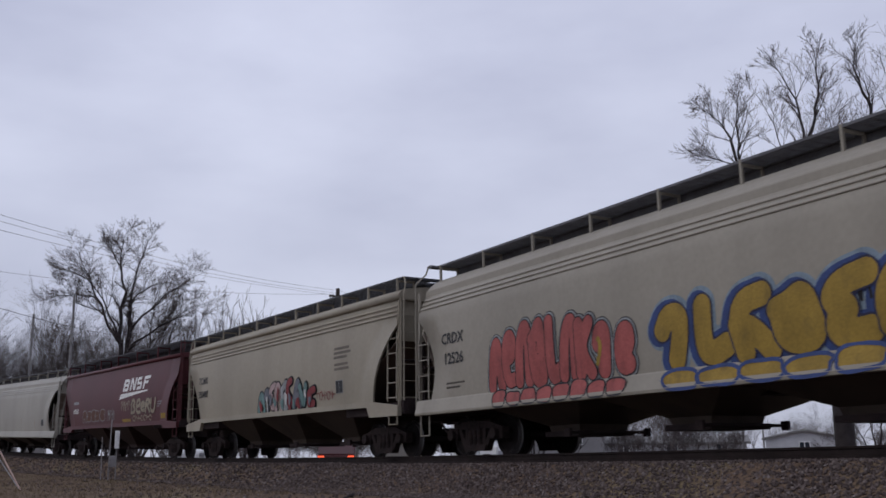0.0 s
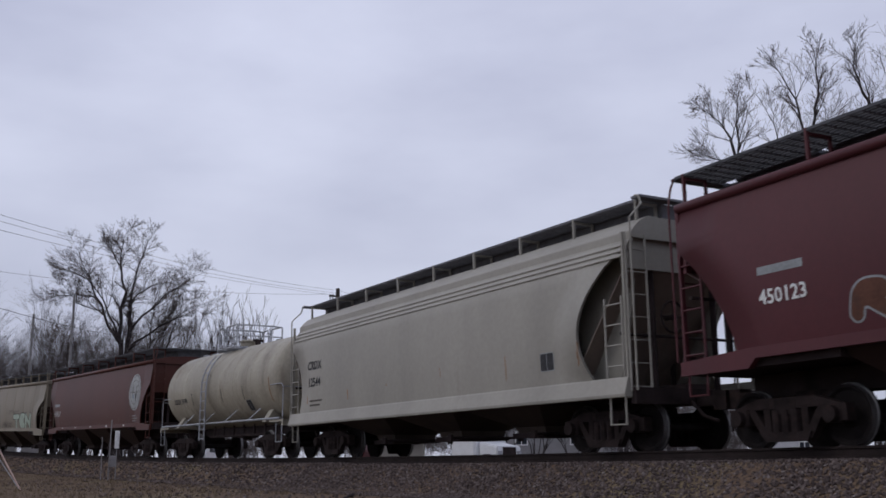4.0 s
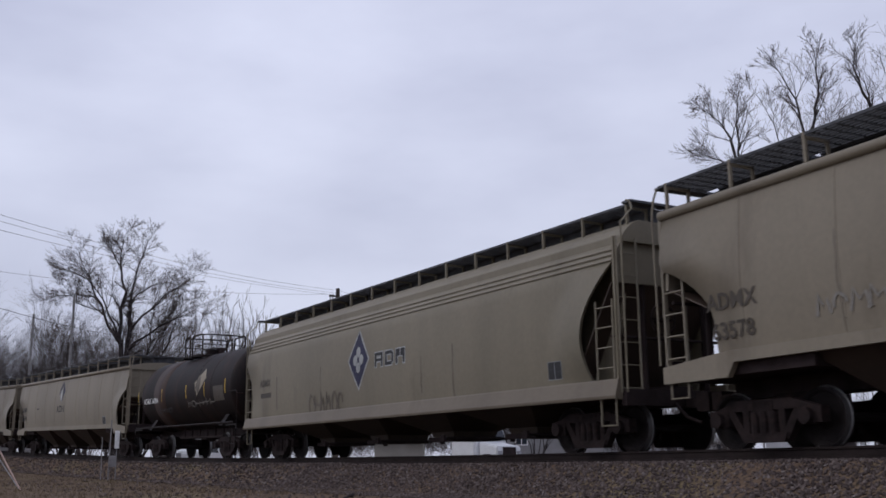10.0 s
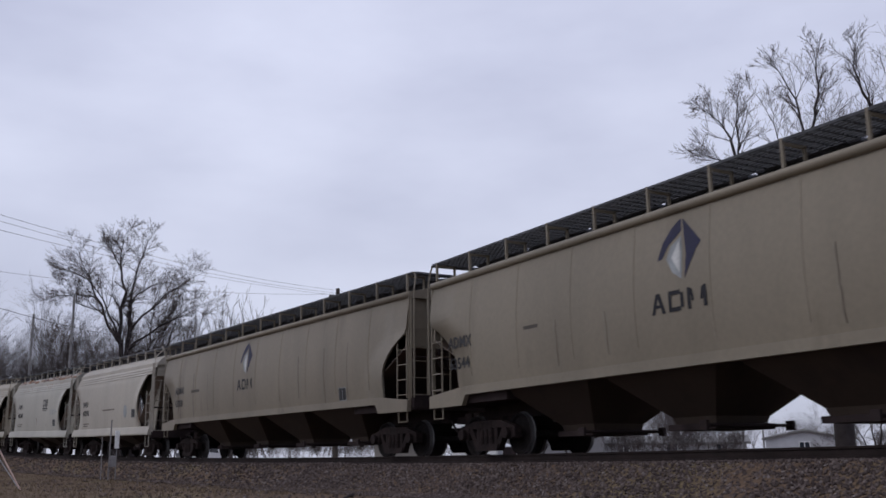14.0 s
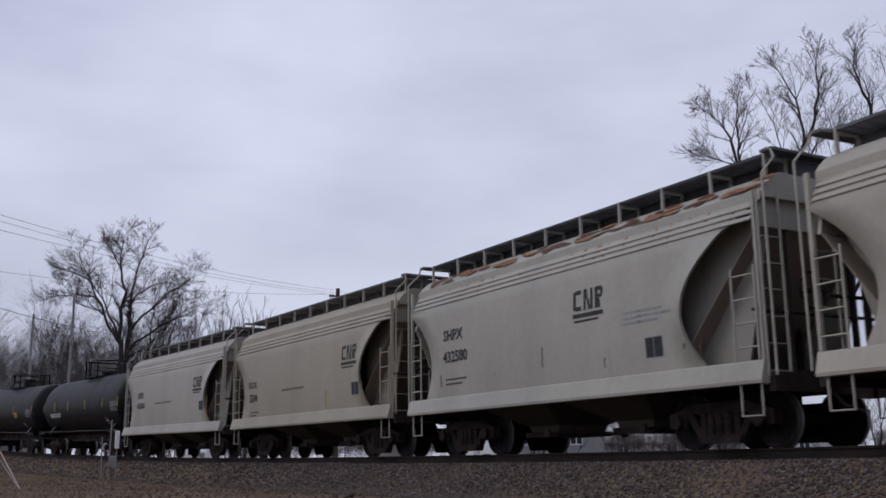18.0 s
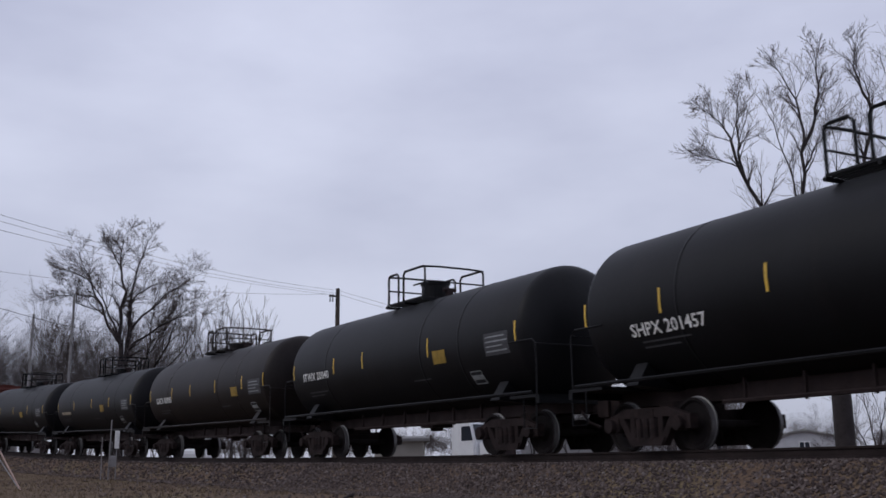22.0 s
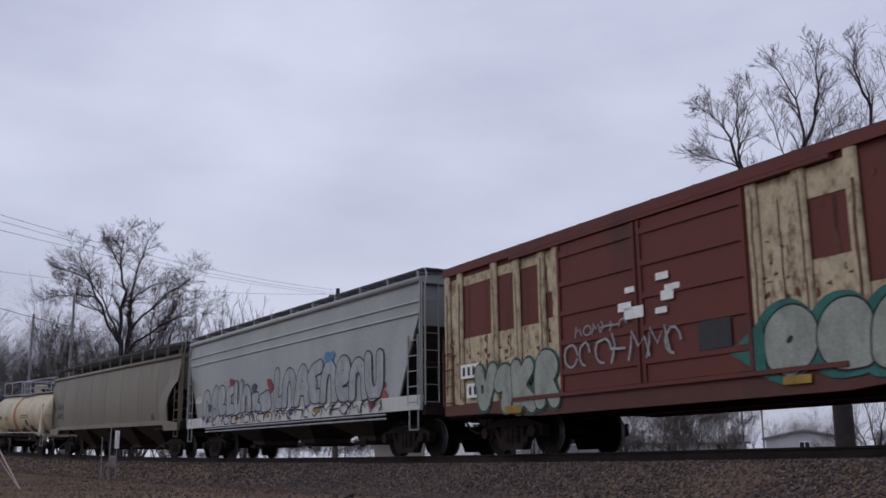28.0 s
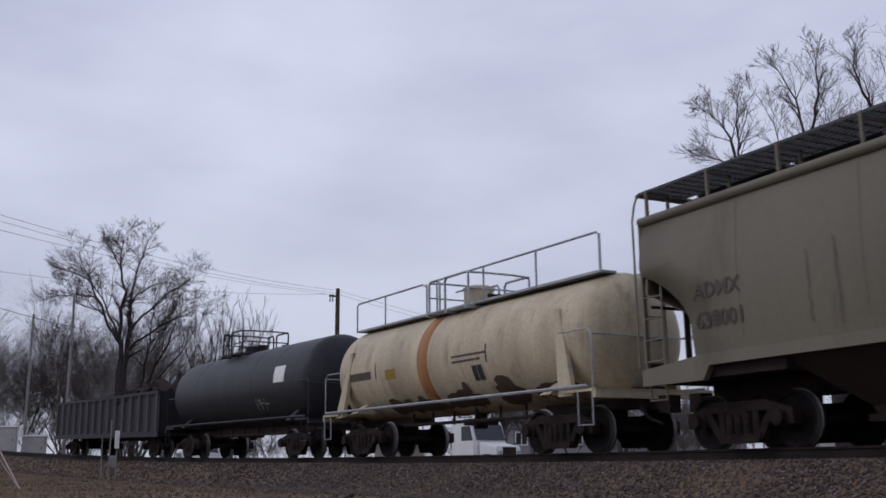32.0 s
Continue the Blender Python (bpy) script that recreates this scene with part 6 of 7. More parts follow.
# ---- track, ballast and ground ----
def at_track(x, q, z):
    """A point q metres to the far side of the track's middle, z over the rail's top."""
    h = math.atan(slope(track_y, x))
    return Vector((x - q * math.sin(h), track_y(x) + q * math.cos(h), track_z(x) + z))


def frange(a, b, step):
    return [a + (b - a) * i / max(1, round((b - a) / step)) for i in range(round((b - a) / step) + 1)]


LONG = frange(-420, -90, 12) + frange(-88, 12, 2) + frange(20, 260, 16)
track = empty("railway_track")
tagged(track, "weathered steel rails on dark timber ties", "railway track", "", "structure")
for q in (-0.755, 0.755):
    prof = [(-0.07, -0.17), (0.07, -0.17), (0.07, -0.155), (0.012, -0.135), (0.012, -0.045), (0.036, -0.035), (0.036, -0.006), (0.028, 0.0), (-0.028, 0.0),
            (-0.036, -0.006), (-0.036, -0.035), (-0.012, -0.045), (-0.012, -0.135), (-0.07, -0.155)]
    bm = bmesh.new()
    loft(bm, [[at_track(x, q + a, b) for a, b in prof] for x in LONG])
    bmesh.ops.recalc_face_normals(bm, faces=bm.faces)
    part("rail", bm, RAIL_STEEL, track)
bm = bmesh.new()
box(bm, -0.11, 0.11, -1.3, 1.3, -0.34, -0.168)
bmesh.ops.bevel(bm, geom=bm.edges[:], offset=0.012, segments=1, affect="EDGES")
TIE = bpy.data.meshes.new("tie")
bm.to_mesh(TIE)
bm.free()
TIE.materials.append(TIE_WOOD)
trng = random.Random(8)
for i in range(150):
    x = -78 + i * 0.56
    m = car_pose(x) @ pose(0, trng.uniform(-0.03, 0.03), 0, 0, 0, trng.uniform(-1.5, 1.5))
    shared("tie", TIE, track, m)

EARTH = bpy.data.materials.new("winter_verge")


def earth_nodes():
    """Brown winter turf with bare soil, going over to gravel by the track."""
    EARTH.use_nodes = True
    nt = EARTH.node_tree
    b = nt.nodes["Principled BSDF"]
    n, l = nt.nodes.new, nt.links.new
    b.inputs["Roughness"].default_value = 0.95
    b.inputs["Specular IOR Level"].default_value = 0.15
    tc = n("ShaderNodeTexCoord")
    n1, n2 = n("ShaderNodeTexNoise"), n("ShaderNodeTexNoise")
    n1.inputs["Scale"].default_value, n1.inputs["Detail"].default_value = 0.35, 7.0
    n2.inputs["Scale"].default_value, n2.inputs["Detail"].default_value = 14.0, 6.0
    l(tc.outputs["Object"], n1.inputs[0])
    l(tc.outputs["Object"], n2.inputs[0])
    ramp = n("ShaderNodeValToRGB")
    e = ramp.color_ramp.elements
    e[0].position, e[0].color = 0.35, (0.098, 0.066, 0.046, 1)
    e[1].position, e[1].color = 0.66, (0.130, 0.098, 0.056, 1)
    mid = ramp.color_ramp.elements.new(0.5)
    mid.color = (0.125, 0.084, 0.056, 1)
    l(n1.outputs[0], ramp.inputs[0])
    r = n("ShaderNodeMapRange")
    r.inputs[1].default_value, r.inputs[2].default_value, r.inputs[3].default_value, r.inputs[4].default_value = 0.3, 0.7, 0.6, 1.4
    l(n2.outputs[0], r.inputs[0])
    sc = n("ShaderNodeVectorMath")
    sc.operation = "SCALE"
    l(ramp.outputs[0], sc.inputs[0])
    l(r.outputs[0], sc.inputs[3])
    l(sc.outputs[0], b.inputs["Base Color"])
    bp = n("ShaderNodeBump")
    bp.inputs["Strength"].default_value, bp.inputs["Distance"].default_value = 0.7, 0.05
    l(n2.outputs[0], bp.inputs["Height"])
    l(bp.outputs[0], b.inputs["Normal"])


earth_nodes()


def ground_z(x, q):
    """The lie of the land across the track: q from its middle."""
    rail = track_z(x)
    a = abs(q)
    base = rail - 0.78 if q < 0 else rail - 0.9
    if a > 14:
        base += (0.12 - (rail - 0.78)) * min(1.0, (a - 14) / 60) if q < 0 else 0
    if a < 1.75:
        return rail - 0.215
    return max(base, rail - 0.215 - (a - 1.75) * 0.42) + 0.03 * noise.noise(Vector((x * 0.5, q * 0.5, 1.0)))


QS = [-400, -200, -90, -50, -30, -20, -15] + frange(-13, -2, 0.5) + [-1.75, -1.2, 0, 1.2, 1.75] + frange(2, 8, 1) + [12, 20, 40, 80, 160, 320, 700, 1500, 3000]
bm = bmesh.new()
grid = []
GX = [-3000, -1500, -800] + LONG + [500, 1000, 2500]
for x in GX:
    row = []
    for q in QS:
        row.append(bm.verts.new((x, track_y(max(-420, min(260, x))) + q, ground_z(x, q))))
    grid.append(row)
for a, b in zip(grid, grid[1:]):
    for k in range(len(QS) - 1):
        bm.faces.new((a[k], b[k], b[k + 1], a[k + 1]))
bmesh.ops.recalc_face_normals(bm, faces=bm.faces)
ground = part("ground", bm, EARTH, None, smooth=True)
tagged(ground, "brown winter verge of turf and bare soil", "ground", "", "structure")


def land(x, y):
    return ground_z(x, y - track_y(max(-420, min(260, x))))


# ---- ballast: thousands of loose stones on the shoulder ----
def scatter_stones(name, label, count, x0, x1, q0, q1, size, mat, seed, power=1.0):
    rng = np.random.default_rng(seed)
    base = np.array([(1, 0, 0), (-1, 0, 0), (0, 1, 0), (0, -1, 0), (0, 0, 1), (0, 0, -1), (0.6, 0.6, 0.6), (-0.6, -0.6, 0.6)], float)
    tris = [(0, 2, 6), (2, 4, 6), (4, 0, 6), (1, 3, 7), (3, 4, 7), (4, 1, 7), (0, 4, 3), (1, 4, 2), (0, 5, 2), (2, 5, 1), (1, 5, 3), (3, 5, 0)]
    verts, faces = [], []
    for i in range(count):
        x = x1 - (x1 - x0) * rng.random() ** power
        q = rng.uniform(q0, q1)
        p = Vector((x, track_y(x) + q, ground_z(x, q)))
        r = size * rng.uniform(0.5, 1.25)
        sh = base * rng.uniform(0.6, 1.1, (8, 3)) * r
        a, b = rng.uniform(0, 6.28, 2)
        ca, sa, cb, sb = math.cos(a), math.sin(a), math.cos(b), math.sin(b)
        rot = np.array([[ca, -sa, 0], [sa, ca, 0], [0, 0, 1]]) @ np.array([[1, 0, 0], [0, cb, -sb], [0, sb, cb]])
        sh = sh @ rot.T + np.array([p.x, p.y, p.z + r * 0.25])
        k = len(verts)
        verts.extend(map(tuple, sh))
        faces.extend((k + u, k + v, k + w) for u, v, w in tris)
    me = bpy.data.meshes.new(name)
    me.from_pydata(verts, [], faces)
    me.materials.append(mat)
    return tagged(new(name, me), label, "ballast", "", "stuff")


def stone_material():
    m = bpy.data.materials.new("crushed_stone")
    m.use_nodes = True
    nt = m.node_tree
    b = nt.nodes["Principled BSDF"]
    n, l = nt.nodes.new, nt.links.new
    b.inputs["Roughness"].default_value = 0.9
    b.inputs["Specular IOR Level"].default_value = 0.2
    g, ramp = n("ShaderNodeNewGeometry"), n("ShaderNodeValToRGB")
    e = ramp.color_ramp.elements
    e[0].position, e[0].color = 0.0, (0.050, 0.037, 0.034, 1)
    e[1].position, e[1].color = 1.0, (0.19, 0.165, 0.155, 1)
    for pos, col in ((0.35, (0.076, 0.057, 0.052, 1)), (0.7, (0.112, 0.085, 0.076, 1)), (0.93, (0.155, 0.125, 0.113, 1))):
        ramp.color_ramp.elements.new(pos).color = col
    l(g.outputs["Random Per Island"], ramp.inputs[0])
    l(ramp.outputs[0], b.inputs["Base Color"])
    return m


CRUSHED = stone_material()
scatter_stones("ballast_stones", "grey-brown crushed stone on the track shoulder", 29000, -26, -7.5, -4.6, -0.95, 0.034, CRUSHED, 1)
scatter_stones("far_ballast_stones", "grey-brown crushed stone along the distant shoulder", 9000, -80, -26, -4.0, -0.95, 0.055, CRUSHED, 2, 1.6)
scatter_stones("verge_gravel", "scattered gravel in the dry verge", 1500, -40, -8, -9.0, -3.5, 0.035, CRUSHED, 3, 1.5)


def dry_grass(name, label, count, x0, x1, q0, q1, mat, seed):
    rng = np.random.default_rng(seed)
    verts, faces = [], []
    for i in range(count):
        x, q = rng.uniform(x0, x1), rng.uniform(q0, q1)
        z = ground_z(x, q)
        h, a, w = rng.uniform(0.03, 0.11), rng.uniform(0, 6.28), 0.008
        lx, ly = rng.normal(0, 0.05, 2)
        k = len(verts)
        y = track_y(x) + q
        verts += [(x - w * math.cos(a), y - w * math.sin(a), z - 0.01), (x + w * math.cos(a), y + w * math.sin(a), z - 0.01), (x + lx, y + ly, z + h)]
        faces.append((k, k + 1, k + 2))
    me = bpy.data.meshes.new(name)
    me.from_pydata(verts, [], faces)
    me.materials.append(mat)
    return tagged(new(name, me), label, "grass", "", "stuff")


STRAW = material("dry_grass", (0.135, 0.098, 0.06), 0.9, 0, 0.3, 0.6)
GREEN = material("green_grass", (0.062, 0.072, 0.022), 0.9, 0, 0.3, 0.6)
dry_grass("dry_grass", "short tan winter grass", 26000, -62, -18, -20, -3.4, STRAW, 5)
dry_grass("green_grass", "patch of short green grass", 9000, -44, -24, -22, -12, GREEN, 6)


# ---- bare trees ----
def limb_list(rng, start, way, length, radius, level, top, out, droop=0.0, split=(2, 4), wild=0.5, shrink=0.74):
    """Grow one branch as three bent pieces and the branches that leave it."""
    p, d = Vector(start), Vector(way).normalized()
    n = 3 if level < top - 1 else 2
    r = radius
    nodes = [(p.copy(), r)]
    for i in range(n):
        d = (d + Vector((rng.gauss(0, 0.16), rng.gauss(0, 0.16), rng.gauss(0.04, 0.12) - droop * (level >= top - 1)))).normalized()
        p = p + d * (length / n)
        r = radius * (1 - 0.42 * (i + 1) / n)
        nodes.append((p.copy(), r))
    out.append((level, nodes))
    if level >= top:
        return
    kids = rng.randint(*split) + (1 if level >= 3 else 0)
    for k in range(kids):
        at = nodes[-1] if k < 2 else nodes[rng.randint(1, len(nodes) - 1)]
        side = Vector((rng.gauss(0, 1), rng.gauss(0, 1), rng.gauss(0.15, 0.5))).normalized()
        nd = (d + side * wild * rng.uniform(0.7, 1.3)).normalized()
        limb_list(rng, at[0], nd, length * shrink * rng.uniform(0.75, 1.15), max(0.006, at[1] * rng.uniform(0.62, 0.85)), level + 1, top, out, droop, split, wild, shrink)


def tubes_mesh(name, branches, thin=3):
    verts, faces = [], []
    for level, nodes in branches:
        k = 8 if level == 0 else 6 if level < 2 else 4 if level < 4 else thin
        prev = None
        u = None
        for i, (p, r) in enumerate(nodes):
            q = nodes[min(i + 1, len(nodes) - 1)][0] - nodes[max(i - 1, 0)][0]
            d = q.normalized() if q.length > 1e-6 else Vector((0, 0, 1))
            u = d.orthogonal().normalized() if u is None else (u - d * u.dot(d)).normalized()
            w = d.cross(u)
            base = len(verts)
            for a in range(k):
                t = 2 * math.pi * a / k
                verts.append(tuple(p + (u * math.cos(t) + w * math.sin(t)) * r))
            if prev is not None:
                for a in range(k):
                    faces.append((prev + a, prev + (a + 1) % k, base + (a + 1) % k, base + a))
            prev = base
    me = bpy.data.meshes.new(name)
    me.from_pydata(verts, [], faces)
    for f in me.polygons:
        f.use_smooth = True
    return me


def stand(p):
    """Drop a place onto the ground."""
    return Vector((p[0], p[1], land(p[0], p[1])))


# camera's right runs along (0.46, 0.89), so limbs are aimed in those terms
def aim(r, f, u):
    return (0.46 * r - 0.888 * f, 0.888 * r + 0.46 * f, u)


def sprout(rng, p, d, length, r, level, top, out, rise, wide, least, kids):
    """One branch of bent pieces; side branches leave it all along and grow shorter towards its end."""
    p, d = Vector(p), Vector(d).normalized()
    n = max(2, 6 - level)
    nodes = [(p.copy(), r)]
    spots = []
    for i in range(n):
        d = (d + Vector((rng.gauss(0, 0.13), rng.gauss(0, 0.13), rng.gauss(rise, 0.13)))).normalized()
        p = p + d * (length / n)
        nodes.append((p.copy(), max(least, r * (1 - 0.8 * (i + 1) / n))))
        spots.append((p.copy(), d.copy()))
    out.append((level, nodes))
    if level >= top:
        return
    many = kids[min(level - 2, len(kids) - 1)]
    for k in range(many):
        w = (k + rng.random()) / many
        q, e = spots[min(n - 1, int((0.15 + 0.85 * w) * n))]
        away = Vector((rng.gauss(0, 1), rng.gauss(0, 1), rng.gauss(0.15, 0.7))).normalized()
        sprout(rng, q, e + away * wide * rng.uniform(0.6, 1.3), length * rng.uniform(0.42, 0.72) * (1 - 0.3 * w), max(least, r * (1 - 0.75 * w) * 0.5), level + 1, top, out, rise, wide, least, kids)


def spreading_tree(label, base, radius, fork, limbs, seed, top=4, rise=0.05, wide=0.8, least=0.006, kids=(7, 5, 4), first=9, reach=0.34):
    """A trunk that divides into long bent limbs. Each limb: the limb it leaves (0: the trunk), how far along, degrees from upright, degrees away, length, degrees of bend, radius."""
    rng = random.Random(seed)
    tree = empty("bare_tree")
    tree.location = base
    tagged(tree, label, "tree")
    trunk = [(Vector((0, 0, fork * f)), radius * g) for f, g in ((-0.04, 1.3), (0.06, 1.04), (0.3, 0.97), (0.65, 0.93), (1.0, 0.86))]
    stems, out = [trunk], []
    for k, (parent, along, lean, away, length, bend, r) in enumerate(limbs):
        taper = 0.45 if any(o[0] == k + 1 and o[1] > 0.9 for o in limbs) else 0.86
        host = stems[parent]
        f = along * (len(host) - 1)
        j = min(len(host) - 2, int(f))
        p = host[j][0].lerp(host[j + 1][0], f - j)
        n = 9
        nodes, tips = [(p.copy(), r)], []
        ph = rng.uniform(0, 6.28)
        for i in range(n):
            a = radians(lean + bend * (i + 0.5) / n + 9 * math.sin(ph + 1.9 * i) + rng.gauss(0, 3))
            d = Vector(aim(math.sin(a), math.sin(radians(away)) + rng.gauss(0, 0.08), math.cos(a))).normalized()
            p = p + d * (length / n)
            nodes.append((p.copy(), max(least * 2, r * (1 - taper * (i + 1) / n))))
            tips.append((p.copy(), d))
        stems.append(nodes)
        me = tubes_mesh("limb", [(1, nodes)])
        me.materials.append(BARK)
        shared("limb", me, tree)
        for k in range(first):
            w = (k + rng.random()) / first
            i = min(n - 1, int((0.22 + 0.80 * w) * n))
            q, d = tips[i]
            side = Vector((rng.gauss(0, 1), rng.gauss(0, 1), rng.gauss(0.25, 0.6))).normalized()
            sprout(rng, q, d + side * wide * rng.uniform(0.7, 1.2), max(length, 5.0) * reach * rng.uniform(0.55, 1.15) * (1.1 - 0.4 * w), max(least * 1.5, nodes[i][1] * 0.5), 2, top, out, rise, wide, least, kids)
    me = tubes_mesh("trunk", [(0, trunk)])
    me.materials.append(BARK)
    shared("trunk", me, tree)
    for name, low, high, mat in (("branch", 2, 2, BARK), ("twig", 3, 9, TWIG)):
        me = tubes_mesh(name, [b for b in out if low <= b[0] <= high])
        me.materials.append(mat)
        tagged(shared(name, me, tree), kind="stuff")
    return tree


spreading_tree("tall bare spreading tree with two dark stems", stand((-87.31, 15.65, 7.11)), 0.52, 7.4,
               [(0, 0.95, -15, 0, 7.2, 24, 0.225), (0, 0.95, 12, 4, 6.2, -18, 0.255), (1, 0.36, -34, 6, 9.2, 14, 0.15), (1, 0.4, -15, -9, 6.7, -25, 0.105), (1, 1.0, -21, 5, 5.5, 35, 0.12), (2, 1.0, 3, -6, 6.2, 26, 0.128), (2, 1.0, 27, 8, 4.5, 73, 0.0825), (2, 0.61, 41, -8, 7.3, 21, 0.12), (2, 0.35, 49, 6, 7.2, 15, 0.12), (3, 0.52, -71, 0, 4.2, -37, 0.075), (3, 0.39, -92, -8, 4.0, 71, 0.06), (5, 0.36, -27, 4, 3.0, -9, 0.0675), (3, 0.72, -62, 6, 3.1, -17, 0.0675)], 15, 4, 0.03, 1.1, 0.0072, (8, 7), 15, 0.31)
spreading_tree("bare leaning tree beside a taller one", stand((-88.81, 17.12, 7.25)), 0.30, 5.4,
               [(0, 0.95, 16, 4, 8.9, -23, 0.135), (0, 0.95, 33, -6, 10.0, -19, 0.12), (0, 0.95, 53, 8, 9.4, -37, 0.09), (1, 0.45, 38, 3, 4.8, -36, 0.06), (2, 0.45, -11, -4, 4.2, 51, 0.06)], 4, 4, 0.05, 0.95, 0.0075, (8, 7), 15, 0.26)
for k, (px, py) in enumerate(((-87.4, 24.0), (-86.9, 25.1), (-86.6, 26.2), (-88.0, 22.9))):
    spreading_tree("fan-shaped bare sapling with upright twigs", stand((px, py, 7.36)), 0.13, 3.2,
                   [(0, 0.9, -12, 0, 8.6, -6, 0.10), (0, 1.0, 2, 5, 9.6, 2, 0.10), (0, 0.95, 13, -5, 8.6, 6, 0.09), (1, 0.4, -4, 3, 5.0, 4, 0.05), (3, 0.4, 4, 3, 5.0, -4, 0.05)], 40 + k, 3, 0.16, 0.42, 0.011, (5, 4), 10, 0.26)
spreading_tree("big bare tree with upright limbs close behind the track", stand((-22.30, 25.47, 1.39)), 0.31, 4.3,
               [(0, 1.0, -27, 4, 7.4, 9, 0.084), (1, 1.0, -14, 0, 1.4, -49, 0.042), (1, 0.82, -8, -4, 2.8, 16, 0.054), (0, 0.95, -16, -6, 6.5, 18, 0.09), (4, 1.0, 13, 4, 3.3, -56, 0.054), (4, 1.0, 31, -2, 3.6, -43, 0.06), (4, 0.65, -8, 6, 4.5, -9, 0.036), (0, 1.0, 9, 5, 8.8, -13, 0.042), (0, 1.0, 13, 0, 8.0, -2, 0.09), (9, 1.0, -30, 5, 2.4, 50, 0.054), (0, 1.0, 25, -4, 9.8, -20, 0.078), (4, 0.91, 29, 4, 2.0, 8, 0.036), (1, 0.88, -76, 0, 1.2, 3, 0.03)], 23, 4, 0.07, 0.80, 0.0040, (7, 5), 14, 0.20)
spreading_tree("bare shrubby tree behind the rails", stand((-29.65, 35.65, 1.53)), 0.08, 0.9,
               [(0, 0.9, -30, 0, 2.4, 10, 0.04), (0, 1.0, -8, 5, 3.0, 4, 0.04), (0, 1.0, 14, -5, 3.0, 0, 0.04), (0, 0.95, 34, 5, 2.4, -10, 0.04)], 9, 3, 0.06, 0.6, 0.006, (5, 4), 8, 0.3)

# thickets and far woods, too dense to pick apart
def thicket(label, spots, height, seed, top=4, mat=TWIG, wide=0.4):
    rng = random.Random(seed)
    out = []
    for p in spots:
        b = stand(p)
        h = height * rng.uniform(0.65, 1.15)
        for k in range(rng.randint(2, 4)):
            limb_list(rng, b, (rng.gauss(0, 0.25), rng.gauss(0, 0.25), 1.0), h * 0.42, 0.05 * h / 6, 1, top + 1, out, 0.0, (2, 4), wide, 0.75)
    me = tubes_mesh("thicket", out)
    me.materials.append(mat)
    return tagged(new("thicket", me), label, "shrubs", "", "stuff")


trng = random.Random(31)


def row_of(a, b, n, deep):
    a, b = Vector(a), Vector(b)
    return [a.lerp(b, (i + trng.random()) / n) + Vector((trng.uniform(-deep, deep), trng.uniform(-deep, deep), 0)) for i in range(n)]


thicket("dense brown-grey thicket of bare shrubs", row_of((-102.04, 4.86, 7.81), (-99.03, 17.14, 7.96), 26, 7), 9.0, 3, 5)
thicket("tall bare saplings among brush", row_of((-105.98, 6.01, 8.11), (-98.97, 10.73, 7.77), 7, 5), 12.5, 5, 5)
thicket("bare saplings behind a big tree", row_of((-101.41, 19.12, 8.18), (-94.16, 26.46, 7.89), 14, 6), 9.0, 7, 5)
thicket("low brush along the far side of the track", row_of((-83.38, 11.72, 3.29), (-67.5, 22.4, 2.77), 36, 1.8), 3.4, 8, 4, TWIG, 0.6)
thicket("low winter brush along a far road", row_of((-112.8, 30.7, 3.0), (-88.4, 51.0, 3.0), 64, 4.0), 2.3, 16, 4, TWIG, 0.6)
thicket("bare trees between far houses", row_of((-57.41, 43.84, 2.79), (-61.30, 58.35, 3.04), 8, 4), 5.0, 9, 5)
thicket("bare trees near a parked lorry", row_of((-58.70, 32.59, 2.73), (-60.46, 41.00, 2.83), 9, 2), 6.0, 10, 5, BARK)
thicket("thin bare brush close behind the track", row_of((-49.36, 37.28, 2.49), (-44.59, 42.02, 2.39), 14, 2.0), 3.2, 14, 4)
thicket("bare brush beyond the last house", row_of((-60.99, 69.92, 3.13), (-54.53, 71.31, 2.95), 3, 4), 3.2, 11, 5)
thicket("far brown woods on the skyline", row_of((-242.26, -2.46, 8.01), (-212.24, 98.90, 8.00), 44, 14), 9.5, 12, 4, TWIG, 0.5)
thicket("far brown woods beyond the houses", row_of((-175.33, 81.70, 6.72), (-111.09, 160.70, 5.48), 74, 14), 7.5, 13, 4, TWIG, 0.5)


# ---- poles and wires ----
POLE_WOOD = material("pole_wood", (0.07, 0.058, 0.05), 0.9, 0, 0.3, 3.0, 0.4, 30)
PALE_POLE = material("pale_pole", (0.22, 0.21, 0.21), 0.8, 0, 0.2, 3.0)


def utility_pole(label, top, r, arm=True, mat=None):
    top = Vector(top)
    foot = stand(top)
    pole = empty("utility_pole")
    pole.location = foot
    tagged(pole, label, "utility pole", "poles behind the track")
    h = top.z - foot.z
    bm = bmesh.new()
    tube(bm, [(0, 0, -0.4), (0, 0, h)], r * 1.15, 10, r * 0.85)
    part("shaft", bm, mat or POLE_WOOD, pole)
    if arm:
        bm = bmesh.new()
        box(bm, -0.05, 0.05, -0.62, 0.05, h - 0.60, h - 0.50)
        part("bracket", bm, mat or POLE_WOOD, pole)
        for k in (-0.55, -0.36):
            bm = bmesh.new()
            tube(bm, [(0, k, h - 0.95), (0, k, h - 0.42)], 0.05, 6)
            part("insulator", bm, GALV, pole)
    return pole


